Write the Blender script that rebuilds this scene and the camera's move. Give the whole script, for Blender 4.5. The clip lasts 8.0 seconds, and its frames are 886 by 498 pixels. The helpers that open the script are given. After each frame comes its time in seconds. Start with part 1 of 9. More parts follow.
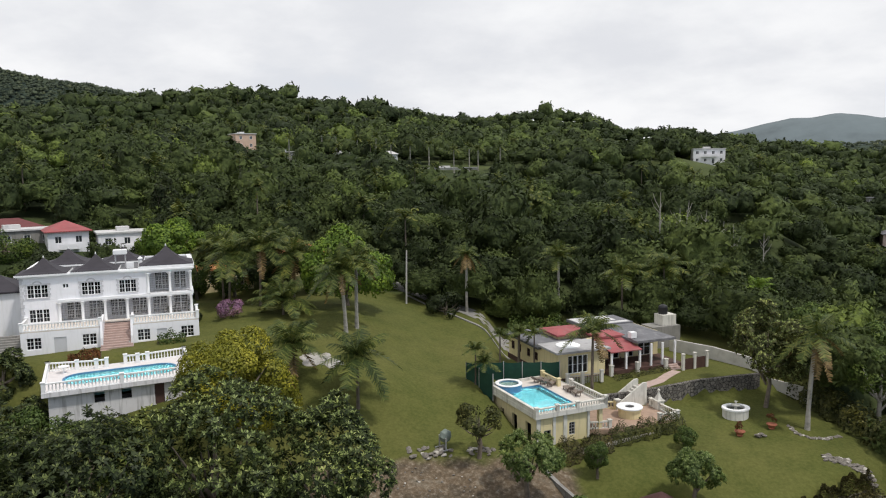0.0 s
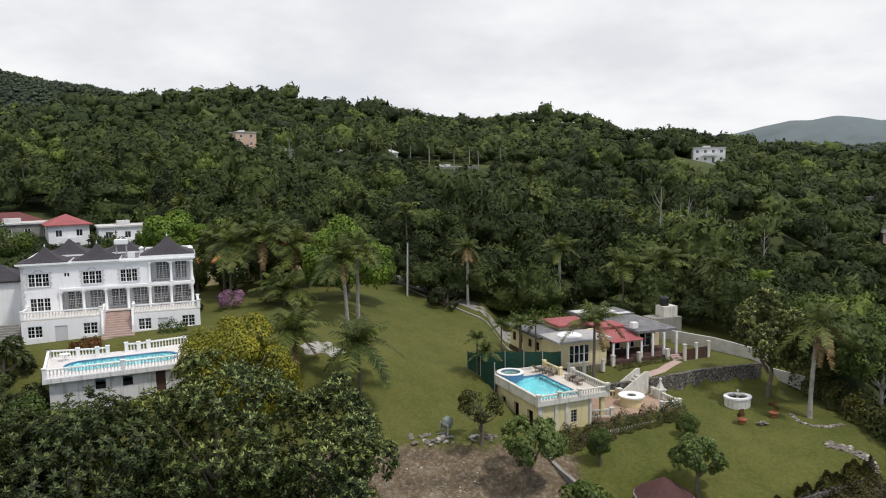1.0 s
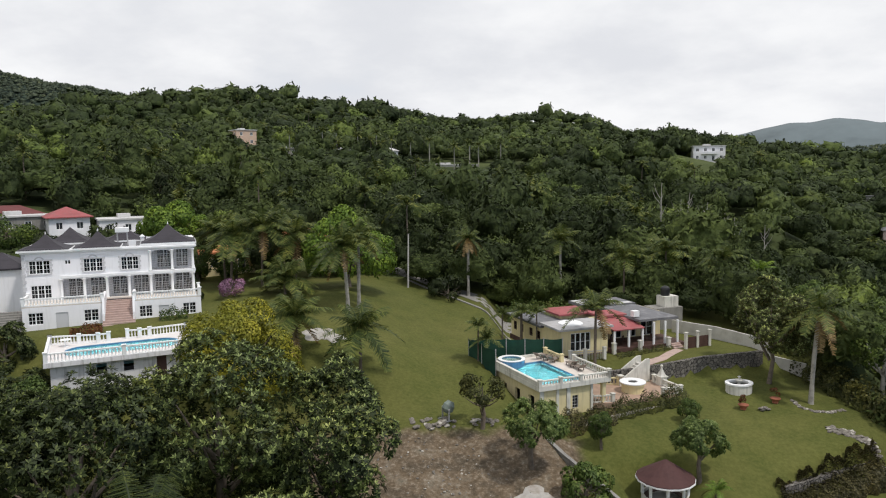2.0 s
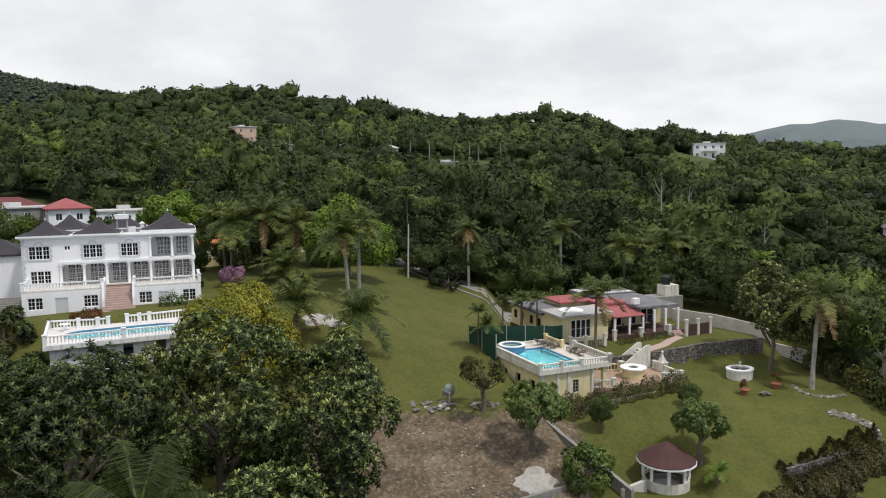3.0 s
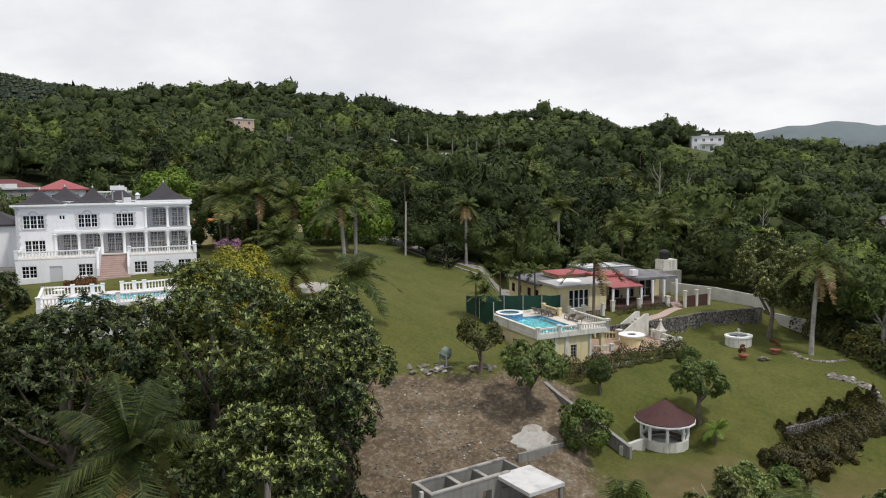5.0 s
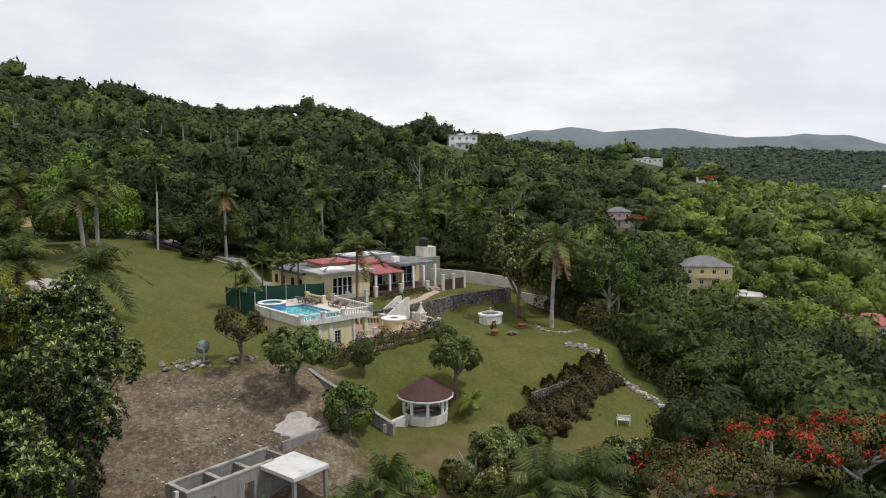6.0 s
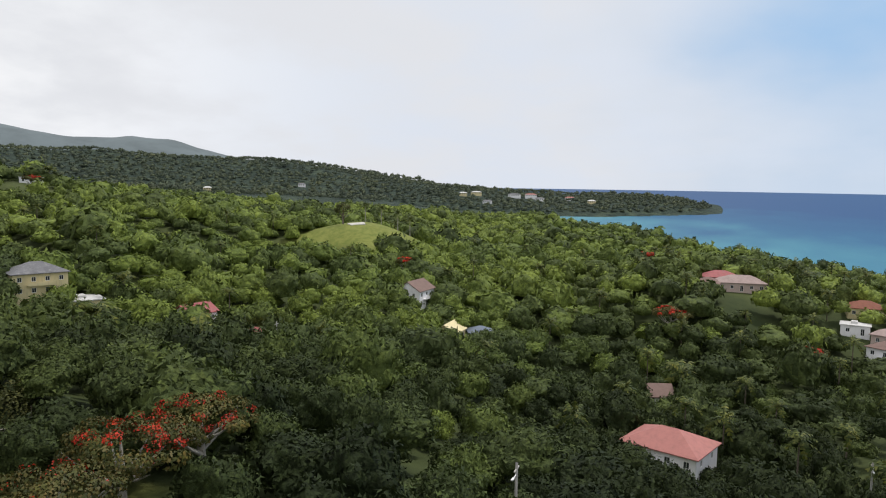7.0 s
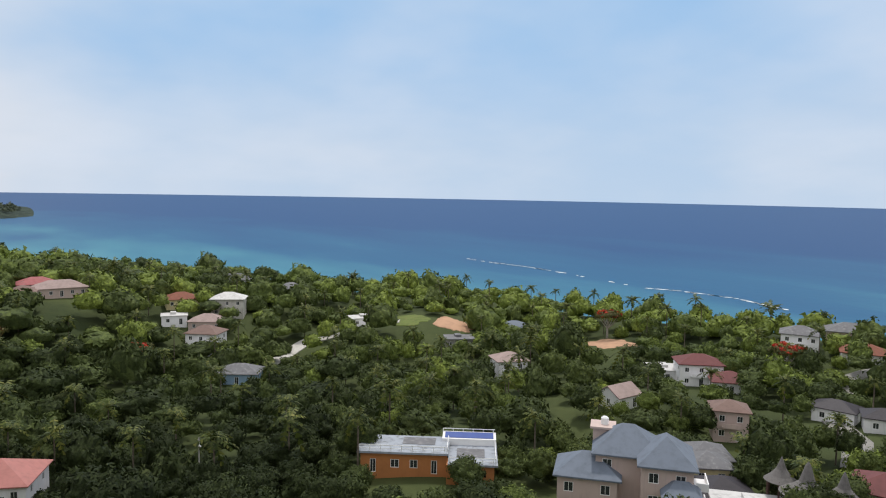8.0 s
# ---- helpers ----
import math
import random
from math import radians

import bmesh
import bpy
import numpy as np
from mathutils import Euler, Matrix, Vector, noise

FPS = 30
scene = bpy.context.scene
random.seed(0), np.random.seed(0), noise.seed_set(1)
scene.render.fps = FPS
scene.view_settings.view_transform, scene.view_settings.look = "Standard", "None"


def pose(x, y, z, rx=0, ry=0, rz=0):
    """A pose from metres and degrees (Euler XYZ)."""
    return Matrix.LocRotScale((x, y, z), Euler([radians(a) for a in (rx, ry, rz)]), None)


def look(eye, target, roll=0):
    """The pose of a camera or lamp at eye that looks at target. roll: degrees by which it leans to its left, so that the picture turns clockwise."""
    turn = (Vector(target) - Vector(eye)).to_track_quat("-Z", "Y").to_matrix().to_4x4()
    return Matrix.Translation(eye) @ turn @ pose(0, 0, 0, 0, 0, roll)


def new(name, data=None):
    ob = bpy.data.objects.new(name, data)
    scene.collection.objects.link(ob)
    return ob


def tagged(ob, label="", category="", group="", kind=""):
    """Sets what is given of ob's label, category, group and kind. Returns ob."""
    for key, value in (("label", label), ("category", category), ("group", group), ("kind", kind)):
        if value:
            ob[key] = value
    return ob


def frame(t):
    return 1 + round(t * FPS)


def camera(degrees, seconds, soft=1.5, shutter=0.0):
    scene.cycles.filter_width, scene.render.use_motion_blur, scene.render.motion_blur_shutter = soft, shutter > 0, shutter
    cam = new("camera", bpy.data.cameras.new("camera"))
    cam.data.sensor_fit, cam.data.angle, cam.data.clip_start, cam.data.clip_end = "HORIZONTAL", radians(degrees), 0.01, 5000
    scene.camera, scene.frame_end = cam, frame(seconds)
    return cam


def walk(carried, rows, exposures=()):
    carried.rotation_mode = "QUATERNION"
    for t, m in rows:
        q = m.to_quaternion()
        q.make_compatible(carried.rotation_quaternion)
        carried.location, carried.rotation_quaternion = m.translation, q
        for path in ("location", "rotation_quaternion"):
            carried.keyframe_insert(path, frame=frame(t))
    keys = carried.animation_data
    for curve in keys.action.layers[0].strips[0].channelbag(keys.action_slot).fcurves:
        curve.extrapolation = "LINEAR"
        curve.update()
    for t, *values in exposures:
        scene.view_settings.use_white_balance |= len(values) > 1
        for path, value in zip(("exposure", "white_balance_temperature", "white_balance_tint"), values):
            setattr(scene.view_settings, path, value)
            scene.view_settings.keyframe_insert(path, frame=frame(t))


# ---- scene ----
cam = camera(63.3, 8.0, soft=1.1)
# seconds, x, y, z, pitch, roll, yaw
PATH = [
    (0.0, 0.00, 0.00, 74.30, -6.42, 0.83, -0.00),
    (0.5, -0.13, -0.05, 73.61, -6.32, 0.79, -0.02),
    (1.0, -0.25, -0.10, 72.82, -6.23, 0.77, -0.03),
    (1.5, -0.36, -0.21, 71.99, -6.13, 0.75, -0.04),
    (3.0, -0.53, -0.32, 69.42, -5.93, 0.67, -0.07),
    (3.5, -0.58, -0.38, 68.56, -5.90, 0.62, -0.08),
    (4.0, -0.58, -0.35, 67.58, -5.84, 0.66, -0.10),
    (4.5, -0.49, -0.30, 66.62, -5.79, 0.67, -0.12),
    (5.0, -0.41, -0.25, 65.66, -5.74, 0.67, -0.18),
    (5.3, -0.36, -0.22, 65.08, -5.71, 0.68, -0.35),
    (5.5, -0.32, -0.20, 64.70, -5.69, 0.68, -0.67),
    (5.7, -0.06, -0.21, 64.56, -5.76, 0.50, -3.78),
    (5.8, 0.03, -0.22, 64.53, -5.82, 0.33, -7.43),
    (5.9, 0.12, -0.23, 64.50, -5.90, 0.24, -12.81),
    (6.0, 0.20, -0.23, 64.47, -6.01, 0.13, -18.54),
    (6.1, 0.27, -0.23, 64.45, -6.01, 0.03, -23.15),
    (6.2, 0.32, -0.23, 64.43, -6.04, -0.00, -26.41),
    (6.3, 0.37, -0.23, 64.42, -5.97, -0.09, -28.90),
    (6.4, 0.43, -0.24, 64.39, -6.05, -0.17, -32.41),
    (6.5, 0.48, -0.26, 64.36, -6.00, -0.36, -37.84),
    (6.6, 0.55, -0.27, 64.33, -5.96, -0.52, -44.55),
    (6.7, 0.64, -0.27, 64.33, -5.85, -0.68, -52.05),
    (6.8, 0.68, -0.17, 64.32, -5.82, -0.74, -59.26),
    (6.9, 0.68, -0.05, 64.31, -5.69, -0.64, -64.63),
    (7.0, 0.68, 0.07, 64.29, -5.65, -0.74, -68.27),
    (7.1, 0.69, 0.09, 64.28, -5.65, -0.80, -70.58),
    (7.2, 0.72, 0.09, 64.27, -5.61, -0.92, -71.68),
    (7.3, 0.74, 0.07, 64.26, -5.63, -0.95, -73.20),
    (7.4, 0.76, 0.06, 64.26, -5.58, -1.00, -76.96),
    (7.5, 0.77, 0.05, 64.25, -5.49, -0.99, -84.13),
    (7.6, 0.80, -0.00, 64.26, -5.26, -1.10, -93.31),
    (7.7, 0.83, -0.01, 64.24, -5.13, -1.27, -103.34),
    (7.8, 0.88, 0.01, 64.23, -4.93, -1.21, -110.58),
    (7.9, 0.95, 0.04, 64.20, -4.77, -1.18, -115.64),
    (8.0, 1.01, 0.08, 64.17, -4.73, -1.06, -119.17),
]
walk(cam, [(t, pose(x, y, z, 90 + pitch, roll, yaw)) for t, x, y, z, pitch, roll, yaw in PATH])

# ---- light: sky, clouds, sun ----
SUN_ELEV, SUN_AZ = radians(62), radians(125)   # azimuth clockwise from +y
world = bpy.data.worlds.new("sky")
scene.world = world
world.use_nodes = True
wn, wl = world.node_tree.nodes, world.node_tree.links
wn.clear()


def wnode(kind, **kw):
    n = wn.new(kind)
    for k, v in kw.items():
        n.inputs[k].default_value = v
    return n


def wmath(op, a, b=None, clamp=False):
    n = wn.new("ShaderNodeMath")
    n.operation, n.use_clamp = op, clamp
    for i, s in enumerate((a, b)):
        if s is None:
            continue
        if hasattr(s, "links"):
            wl.new(s, n.inputs[i])
        else:
            n.inputs[i].default_value = s
    return n.outputs[0]


def wmix(fac, a, b):
    n = wn.new("ShaderNodeMix")
    n.data_type = "RGBA"
    for sock, s in ((n.inputs[0], fac), (n.inputs[6], a), (n.inputs[7], b)):
        if hasattr(s, "links"):
            wl.new(s, sock)
        else:
            sock.default_value = s
    return n.outputs[2]


def wramp(fac, a, b):
    n = wn.new("ShaderNodeMapRange")
    n.interpolation_type = "SMOOTHSTEP"
    wl.new(fac, n.inputs[0])
    n.inputs[1].default_value, n.inputs[2].default_value = a, b
    return n.outputs[0]


sky = wn.new("ShaderNodeTexSky")
sky.sky_type = "NISHITA"
sky.sun_disc = False
sky.sun_elevation, sky.sun_rotation = SUN_ELEV, SUN_AZ
sky.air_density, sky.dust_density, sky.ozone_density = 1.0, 0.5, 1.5
tc = wn.new("ShaderNodeTexCoord")
sep = wn.new("ShaderNodeSeparateXYZ")
wl.new(tc.outputs["Generated"], sep.inputs[0])
dx, dy, dz = sep.outputs
up = wmath("MAXIMUM", dz, 0.0)
den = wmath("ADD", up, 0.30)
comb = wn.new("ShaderNodeCombineXYZ")
wl.new(wmath("DIVIDE", dx, den), comb.inputs[0])
wl.new(wmath("DIVIDE", dy, den), comb.inputs[1])


def wnoise(scale, detail, rough, offset):
    m = wn.new("ShaderNodeVectorMath")
    m.operation = "ADD"
    wl.new(comb.outputs[0], m.inputs[0])
    m.inputs[1].default_value = offset
    n = wnode("ShaderNodeTexNoise", Scale=scale, Detail=detail, Roughness=rough)
    wl.new(m.outputs[0], n.inputs["Vector"])
    return n.outputs["Fac"]


big, fine = wnoise(0.9, 4.0, 0.5, (3.1, 1.7, 0.0)), wnoise(2.6, 8.0, 0.55, (0.0, 5.0, 2.0))
# cloud over the hills in the north and west, clearing over the sea in the south-east
seaward = wmath("ADD", wmath("MULTIPLY", dx, 0.80), wmath("MULTIPLY", dy, -0.60))
cover = wramp(seaward, 0.45, 1.0)
thin = wmath("SUBTRACT", wmath("ADD", wmath("MULTIPLY", big, 0.8), wmath("MULTIPLY", fine, 0.2)), wmath("SUBTRACT", wmath("MULTIPLY", cover, 0.54), 0.14))
mask = wramp(thin, -0.08, 0.52)
shade = wramp(wmath("ADD", wmath("MULTIPLY", fine, 0.55), wmath("MULTIPLY", big, 0.45)), 0.36, 0.62)
cloud = wmix(shade, (0.76, 0.775, 0.815, 1), wmix(wramp(seaward, -0.1, 0.55), (0.95, 0.955, 0.97, 1), (0.72, 0.77, 0.86, 1)))
skyc = wn.new("ShaderNodeVectorMath")
skyc.operation = "SCALE"
wl.new(sky.outputs[0], skyc.inputs[0])
skyc.inputs[3].default_value = 0.088
low_sky = wmix(wramp(dz, 0.0, 0.25), (0.50, 0.64, 0.82, 1), (0.30, 0.53, 0.83, 1))
clear = wmix(wramp(dz, 0.55, 0.27), skyc.outputs[0], low_sky)
bg = wn.new("ShaderNodeBackground")
wl.new(wmix(mask, clear, cloud), bg.inputs["Color"])
bg.inputs["Strength"].default_value = 1.0
wo = wn.new("ShaderNodeOutputWorld")
wl.new(bg.outputs[0], wo.inputs["Surface"])

sun_data = bpy.data.lights.new("sun", "SUN")
sun_data.energy, sun_data.angle, sun_data.color = 2.2, radians(5), (1.0, 0.95, 0.88)
sun = new("sun", sun_data)
sun.matrix_world = look((300 * math.sin(SUN_AZ) * math.cos(SUN_ELEV), 300 * math.cos(SUN_AZ) * math.cos(SUN_ELEV), 300 * math.sin(SUN_ELEV)), (0, 0, 0))


# ---- materials ----
def material(name, rough=0.7, metal=0.0, spec=0.4):
    m = bpy.data.materials.new(name)
    m.use_nodes = True
    p = m.node_tree.nodes["Principled BSDF"]
    p.inputs["Roughness"].default_value = rough
    p.inputs["Metallic"].default_value = metal
    p.inputs["Specular IOR Level"].default_value = spec
    return m, m.node_tree.nodes, m.node_tree.links, p


def ramp(nodes, links, fac, stops):
    r = nodes.new("ShaderNodeValToRGB")
    links.new(fac, r.inputs[0])
    while len(r.color_ramp.elements) < len(stops):
        r.color_ramp.elements.new(0.5)
    for e, (at, c) in zip(r.color_ramp.elements, stops):
        e.position, e.color = at, (*c, 1)
    return r.outputs[0]


def noise_tex(nodes, links, scale, detail=4.0, rough=0.55, coords="Object"):
    t = nodes.new("ShaderNodeTexCoord")
    n = nodes.new("ShaderNodeTexNoise")
    links.new(t.outputs[coords], n.inputs["Vector"])
    n.inputs["Scale"].default_value, n.inputs["Detail"].default_value, n.inputs["Roughness"].default_value = scale, detail, rough
    return n.outputs["Fac"]


def mixc(nodes, links, fac, a, b, mode="MIX"):
    n = nodes.new("ShaderNodeMix")
    n.data_type, n.blend_type = "RGBA", mode
    for sock, s in ((n.inputs[0], fac), (n.inputs[6], a), (n.inputs[7], b)):
        if hasattr(s, "links"):
            links.new(s, sock)
        elif isinstance(s, tuple):
            sock.default_value = (*s, 1)
        else:
            sock.default_value = s
    return n.outputs[2]


def bump(nodes, links, p, height, strength, distance=0.05):
    b = nodes.new("ShaderNodeBump")
    b.inputs["Strength"].default_value, b.inputs["Distance"].default_value = strength, distance
    links.new(height, b.inputs["Height"])
    links.new(b.outputs[0], p.inputs["Normal"])


def plain(name, c, rough=0.7, vary=0.12, scale=0.8, metal=0.0, stain=None, grain=14.0, bumpy=0.15, spec=0.4, streak=False):
    """Paint, plaster or the like: a base colour with broad stains and a fine grain."""
    m, N, L, p = material(name, rough, metal, spec)
    dark = tuple(v * (1 - vary * 1.6) for v in c)
    lite = tuple(min(1, v * (1 + vary * 0.6)) for v in c)
    broad = noise_tex(N, L, scale, 5, 0.6)
    col = ramp(N, L, broad, [(0.3, dark), (0.52, c), (0.75, lite)])
    fine = noise_tex(N, L, grain, 3, 0.6)
    col = mixc(N, L, 0.18, col, ramp(N, L, fine, [(0.3, dark), (0.7, lite)]))
    if stain:
        t = N.new("ShaderNodeTexCoord")
        mp = N.new("ShaderNodeMapping")
        mp.inputs["Scale"].default_value = (2.2, 2.2, 0.25) if streak else (0.7, 0.7, 0.7)
        L.new(t.outputs["Object"], mp.inputs[0])
        n = N.new("ShaderNodeTexNoise")
        n.inputs["Scale"].default_value, n.inputs["Detail"].default_value = 1.6, 6
        L.new(mp.outputs[0], n.inputs["Vector"])
        mk = N.new("ShaderNodeMapRange")
        mk.inputs[1].default_value, mk.inputs[2].default_value, mk.inputs[4].default_value = 0.52, 0.74, stain[1]
        L.new(n.outputs["Fac"], mk.inputs[0])
        col = mixc(N, L, mk.outputs[0], col, stain[0])
    L.new(col, p.inputs["Base Color"])
    bump(N, L, p, fine, bumpy, 0.02)
    return m


def foliage(name, dark, mid, lite, patch=0.11, rough=0.55, tips=None):
    """Leaves: each leaf differs a little, each crown more."""
    m, N, L, p = material(name, rough, 0, 0.24)
    g = N.new("ShaderNodeNewGeometry")
    leaf = ramp(N, L, g.outputs["Random Per Island"], [(0.0, dark), (0.5, mid), (1.0, lite)] if not tips else [(0.0, dark), (0.5, mid), (0.8, lite), (1.0, tips)])
    broad = noise_tex(N, L, patch, 3, 0.5)
    tone = ramp(N, L, broad, [(0.32, (0.62, 0.66, 0.60)), (0.5, (1, 1, 1)), (0.7, (1.45, 1.32, 1.0))])
    col = mixc(N, L, 1.0, leaf, tone, "MULTIPLY")
    o = N.new("ShaderNodeObjectInfo")
    own = ramp(N, L, o.outputs["Random"], [(0.0, (0.82, 0.85, 0.8)), (1.0, (1.15, 1.12, 1.05))])
    col = mixc(N, L, 1.0, col, own, "MULTIPLY")
    L.new(col, p.inputs["Base Color"])
    tr = N.new("ShaderNodeBsdfTranslucent")
    L.new(col, tr.inputs["Color"])
    mx = N.new("ShaderNodeMixShader")
    mx.inputs[0].default_value = 0.22
    L.new(p.outputs[0], mx.inputs[1])
    L.new(tr.outputs[0], mx.inputs[2])
    L.new(mx.outputs[0], N["Material Output"].inputs["Surface"])
    return m


def bark(name, c):
    return plain(name, c, 0.9, 0.3, 2.0, grain=20, bumpy=0.5)




def wood_foliage(name, stops, spread=0.35, grain=1.1, relief=0.5):
    """Leaves of many kinds of tree: the hue goes with the crown, a little with the leaf."""
    m, N, L, p = material(name, 0.65, 0, 0.14)
    a = N.new("ShaderNodeAttribute")
    a.attribute_name = "species_and_light"
    hue = ramp(N, L, a.outputs["Fac"], stops)
    leaf = ramp(N, L, noise_tex(N, L, grain, 4, 0.7), [(0.32, (1 - spread,) * 3), (0.68, (1 + spread,) * 3)])
    col = mixc(N, L, 1.0, hue, leaf, "MULTIPLY")
    g = N.new("ShaderNodeNewGeometry")
    col = mixc(N, L, 1.0, col, ramp(N, L, g.outputs["Random Per Island"], [(0.0, (0.72, 0.74, 0.74)), (0.6, (1.0, 1.0, 1.0)), (1.0, (1.42, 1.36, 1.22))]), "MULTIPLY")
    tone = ramp(N, L, noise_tex(N, L, 0.012, 3, 0.5), [(0.35, (0.84, 0.86, 0.84)), (0.62, (1.18, 1.14, 1.0))])
    col = mixc(N, L, 1.0, col, tone, "MULTIPLY")
    L.new(col, p.inputs["Base Color"])
    bump = N.new("ShaderNodeBump")
    bump.inputs["Strength"].default_value, bump.inputs["Distance"].default_value = relief, 0.5
    L.new(noise_tex(N, L, grain * 0.9, 5, 0.75), bump.inputs["Height"])
    L.new(bump.outputs[0], p.inputs["Normal"])
    tr = N.new("ShaderNodeBsdfTranslucent")
    L.new(col, tr.inputs["Color"])
    mx = N.new("ShaderNodeMixShader")
    mx.inputs[0].default_value = 0.12
    L.new(p.outputs[0], mx.inputs[1]), L.new(tr.outputs[0], mx.inputs[2])
    L.new(mx.outputs[0], N["Material Output"].inputs["Surface"])
    return m


# lightest stops stand for sunlit slopes, darkest for woods in cloud shade
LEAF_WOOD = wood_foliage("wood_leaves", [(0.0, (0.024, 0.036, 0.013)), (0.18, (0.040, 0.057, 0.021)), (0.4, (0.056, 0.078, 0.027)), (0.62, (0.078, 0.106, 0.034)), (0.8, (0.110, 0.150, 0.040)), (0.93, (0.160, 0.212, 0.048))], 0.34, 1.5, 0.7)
LEAF_DARK = foliage("dark_leaves", (0.018, 0.028, 0.010), (0.033, 0.047, 0.016), (0.064, 0.084, 0.030), 0.3)
SHOOT = foliage("pale_shoots", (0.12, 0.165, 0.05), (0.23, 0.285, 0.095), (0.38, 0.43, 0.18), 0.3)
SHOOT_DARK = foliage("green_shoots", (0.055, 0.078, 0.024), (0.10, 0.13, 0.042), (0.19, 0.22, 0.08), 0.3)
LEAF_GREEN = foliage("green_leaves", (0.042, 0.074, 0.017), (0.080, 0.125, 0.028), (0.15, 0.20, 0.055), 0.3)
LEAF_LIME = foliage("lime_leaves", (0.070, 0.125, 0.018), (0.13, 0.21, 0.030), (0.22, 0.31, 0.05), 0.3)
LEAF_GOLD = foliage("golden_leaves", (0.14, 0.15, 0.016), (0.25, 0.25, 0.028), (0.37, 0.345, 0.05), 0.3)
LEAF_TIP = foliage("glossy_leaves", (0.018, 0.028, 0.009), (0.036, 0.052, 0.015), (0.085, 0.11, 0.032), 0.3)
LEAF_PALM = foliage("palm_leaves", (0.034, 0.054, 0.014), (0.070, 0.098, 0.024), (0.165, 0.18, 0.050), 0.4)
LEAF_PALM_DARK = foliage("deep_green_palm_leaves", (0.017, 0.030, 0.008), (0.036, 0.056, 0.013), (0.11, 0.13, 0.030), 0.4)
LEAF_DRY = foliage("dry_palm_leaves", (0.13, 0.085, 0.04), (0.23, 0.15, 0.065), (0.34, 0.24, 0.11), 0.4)
LEAF_RED = foliage("red_blossom", (0.30, 0.018, 0.012), (0.52, 0.034, 0.020), (0.66, 0.075, 0.035), 0.5)
LEAF_BROWN = foliage("brown_hedge_leaves", (0.034, 0.032, 0.014), (0.070, 0.064, 0.026), (0.13, 0.115, 0.050), 0.4)
LEAF_OLIVE = foliage("olive_leaves", (0.050, 0.056, 0.020), (0.085, 0.092, 0.030), (0.14, 0.14, 0.045), 0.4)
LEAF_FERN = foliage("ferny_leaves", (0.055, 0.065, 0.020), (0.10, 0.105, 0.030), (0.16, 0.12, 0.04), 0.3)
LEAF_MAUVE = foliage("mauve_blossom", (0.16, 0.08, 0.15), (0.30, 0.16, 0.28), (0.44, 0.26, 0.40), 0.5)
# greyer, bluer greens: distance haze put into the leaf colour
LEAF_FAR = wood_foliage("haze_tinted_leaves", [(0.0, (0.058, 0.076, 0.056)), (0.5, (0.076, 0.096, 0.066)), (1.0, (0.11, 0.125, 0.075))], 0.3, 0.25, 0.4)
BARK = bark("bark", (0.16, 0.13, 0.10))
BARK_PALE = bark("pale_bark", (0.34, 0.32, 0.28))



# ---- ground ----
def sstep(v, a, b):
    t = np.clip((v - a) / (b - a), 0.0, 1.0)
    return t * t * (3 - 2 * t)


def curve(v, pairs):
    xs, ys = zip(*pairs)
    return np.interp(v, xs, ys)


def vnoise(x, y, size, seed):
    """Smooth value noise with bumps about size metres across."""
    rng = np.random.RandomState(seed)
    tab = rng.rand(64, 64)
    gx, gy = x / size, y / size
    ix, iy = np.floor(gx).astype(int), np.floor(gy).astype(int)
    fx, fy = gx - ix, gy - iy
    fx, fy = fx * fx * (3 - 2 * fx), fy * fy * (3 - 2 * fy)
    a, b = tab[ix % 64, iy % 64], tab[(ix + 1) % 64, iy % 64]
    c, d = tab[ix % 64, (iy + 1) % 64], tab[(ix + 1) % 64, (iy + 1) % 64]
    return (a * (1 - fx) + b * fx) * (1 - fy) + (c * (1 - fx) + d * fx) * fy - 0.5


# levelled house plots: x, y, height
PLOTS_HILL = ((151.9, 131, 22.7), (153, 124, 20.4), (156.3, 114.5, 19.6), (136.1, 169.6, 30.1), (271.8, 188.2, 21.4), (106.3, 291, 75), (-77.9, 282.5, 75.8), (-62, 284, 79.0), (-40, 287, 79.0), (1, 293, 74.8), (-22, 296, 76.0), (293.4, 429.3, 72.1), (268.6, 335.9, 59.4), (197.2, 324.8, 55.2), (160.2, 253.6, 42.3), (189.1, 270.4, 41.4), (139.5, 219.4, 35.5), (249, 212.5, 27.2), (262, 204, 27.4), (226, 205, 26.4), (-68, 128.8, 59.7), (-59, 132.5, 59.3), (-82, 134, 65.1), (-77, 128.5, 63.1), (-24.5, 121, 58.3), (-31, 124, 59.7), (-34.5, 112, 55.9), (88, 158, 34.5))
SURF = ((581, -347), (536, -350), (498, -359), (462, -361), (357, -356), (338, -368), (299, -376), (245, -364))
PLOTS_SHORE = ((196.6, 75.5, 16.2), (203, 68, 15.8), (224.8, 99.1, 20.5), (275.6, -4.8, 26.2), (283, 2, 28.6), (270, 6, 24.2), (388.2, 99.4, 15.2), (412.9, 80.6, 11.9), (200.4, -47.4, 9.8), (231.8, -44.4, 9.5), (252, -38, 16.6), (259.6, -57.7, 17.6), (247, -48, 17.6), (188.8, -149.4, 10.2), (213.7, -149.5, 10.6), (240.2, -101.8, 11.6), (267.6, -42.7, 24.6), (322.5, -74.2, 20.2), (287.5, -89, 20.2), (200, -118, 11.1))
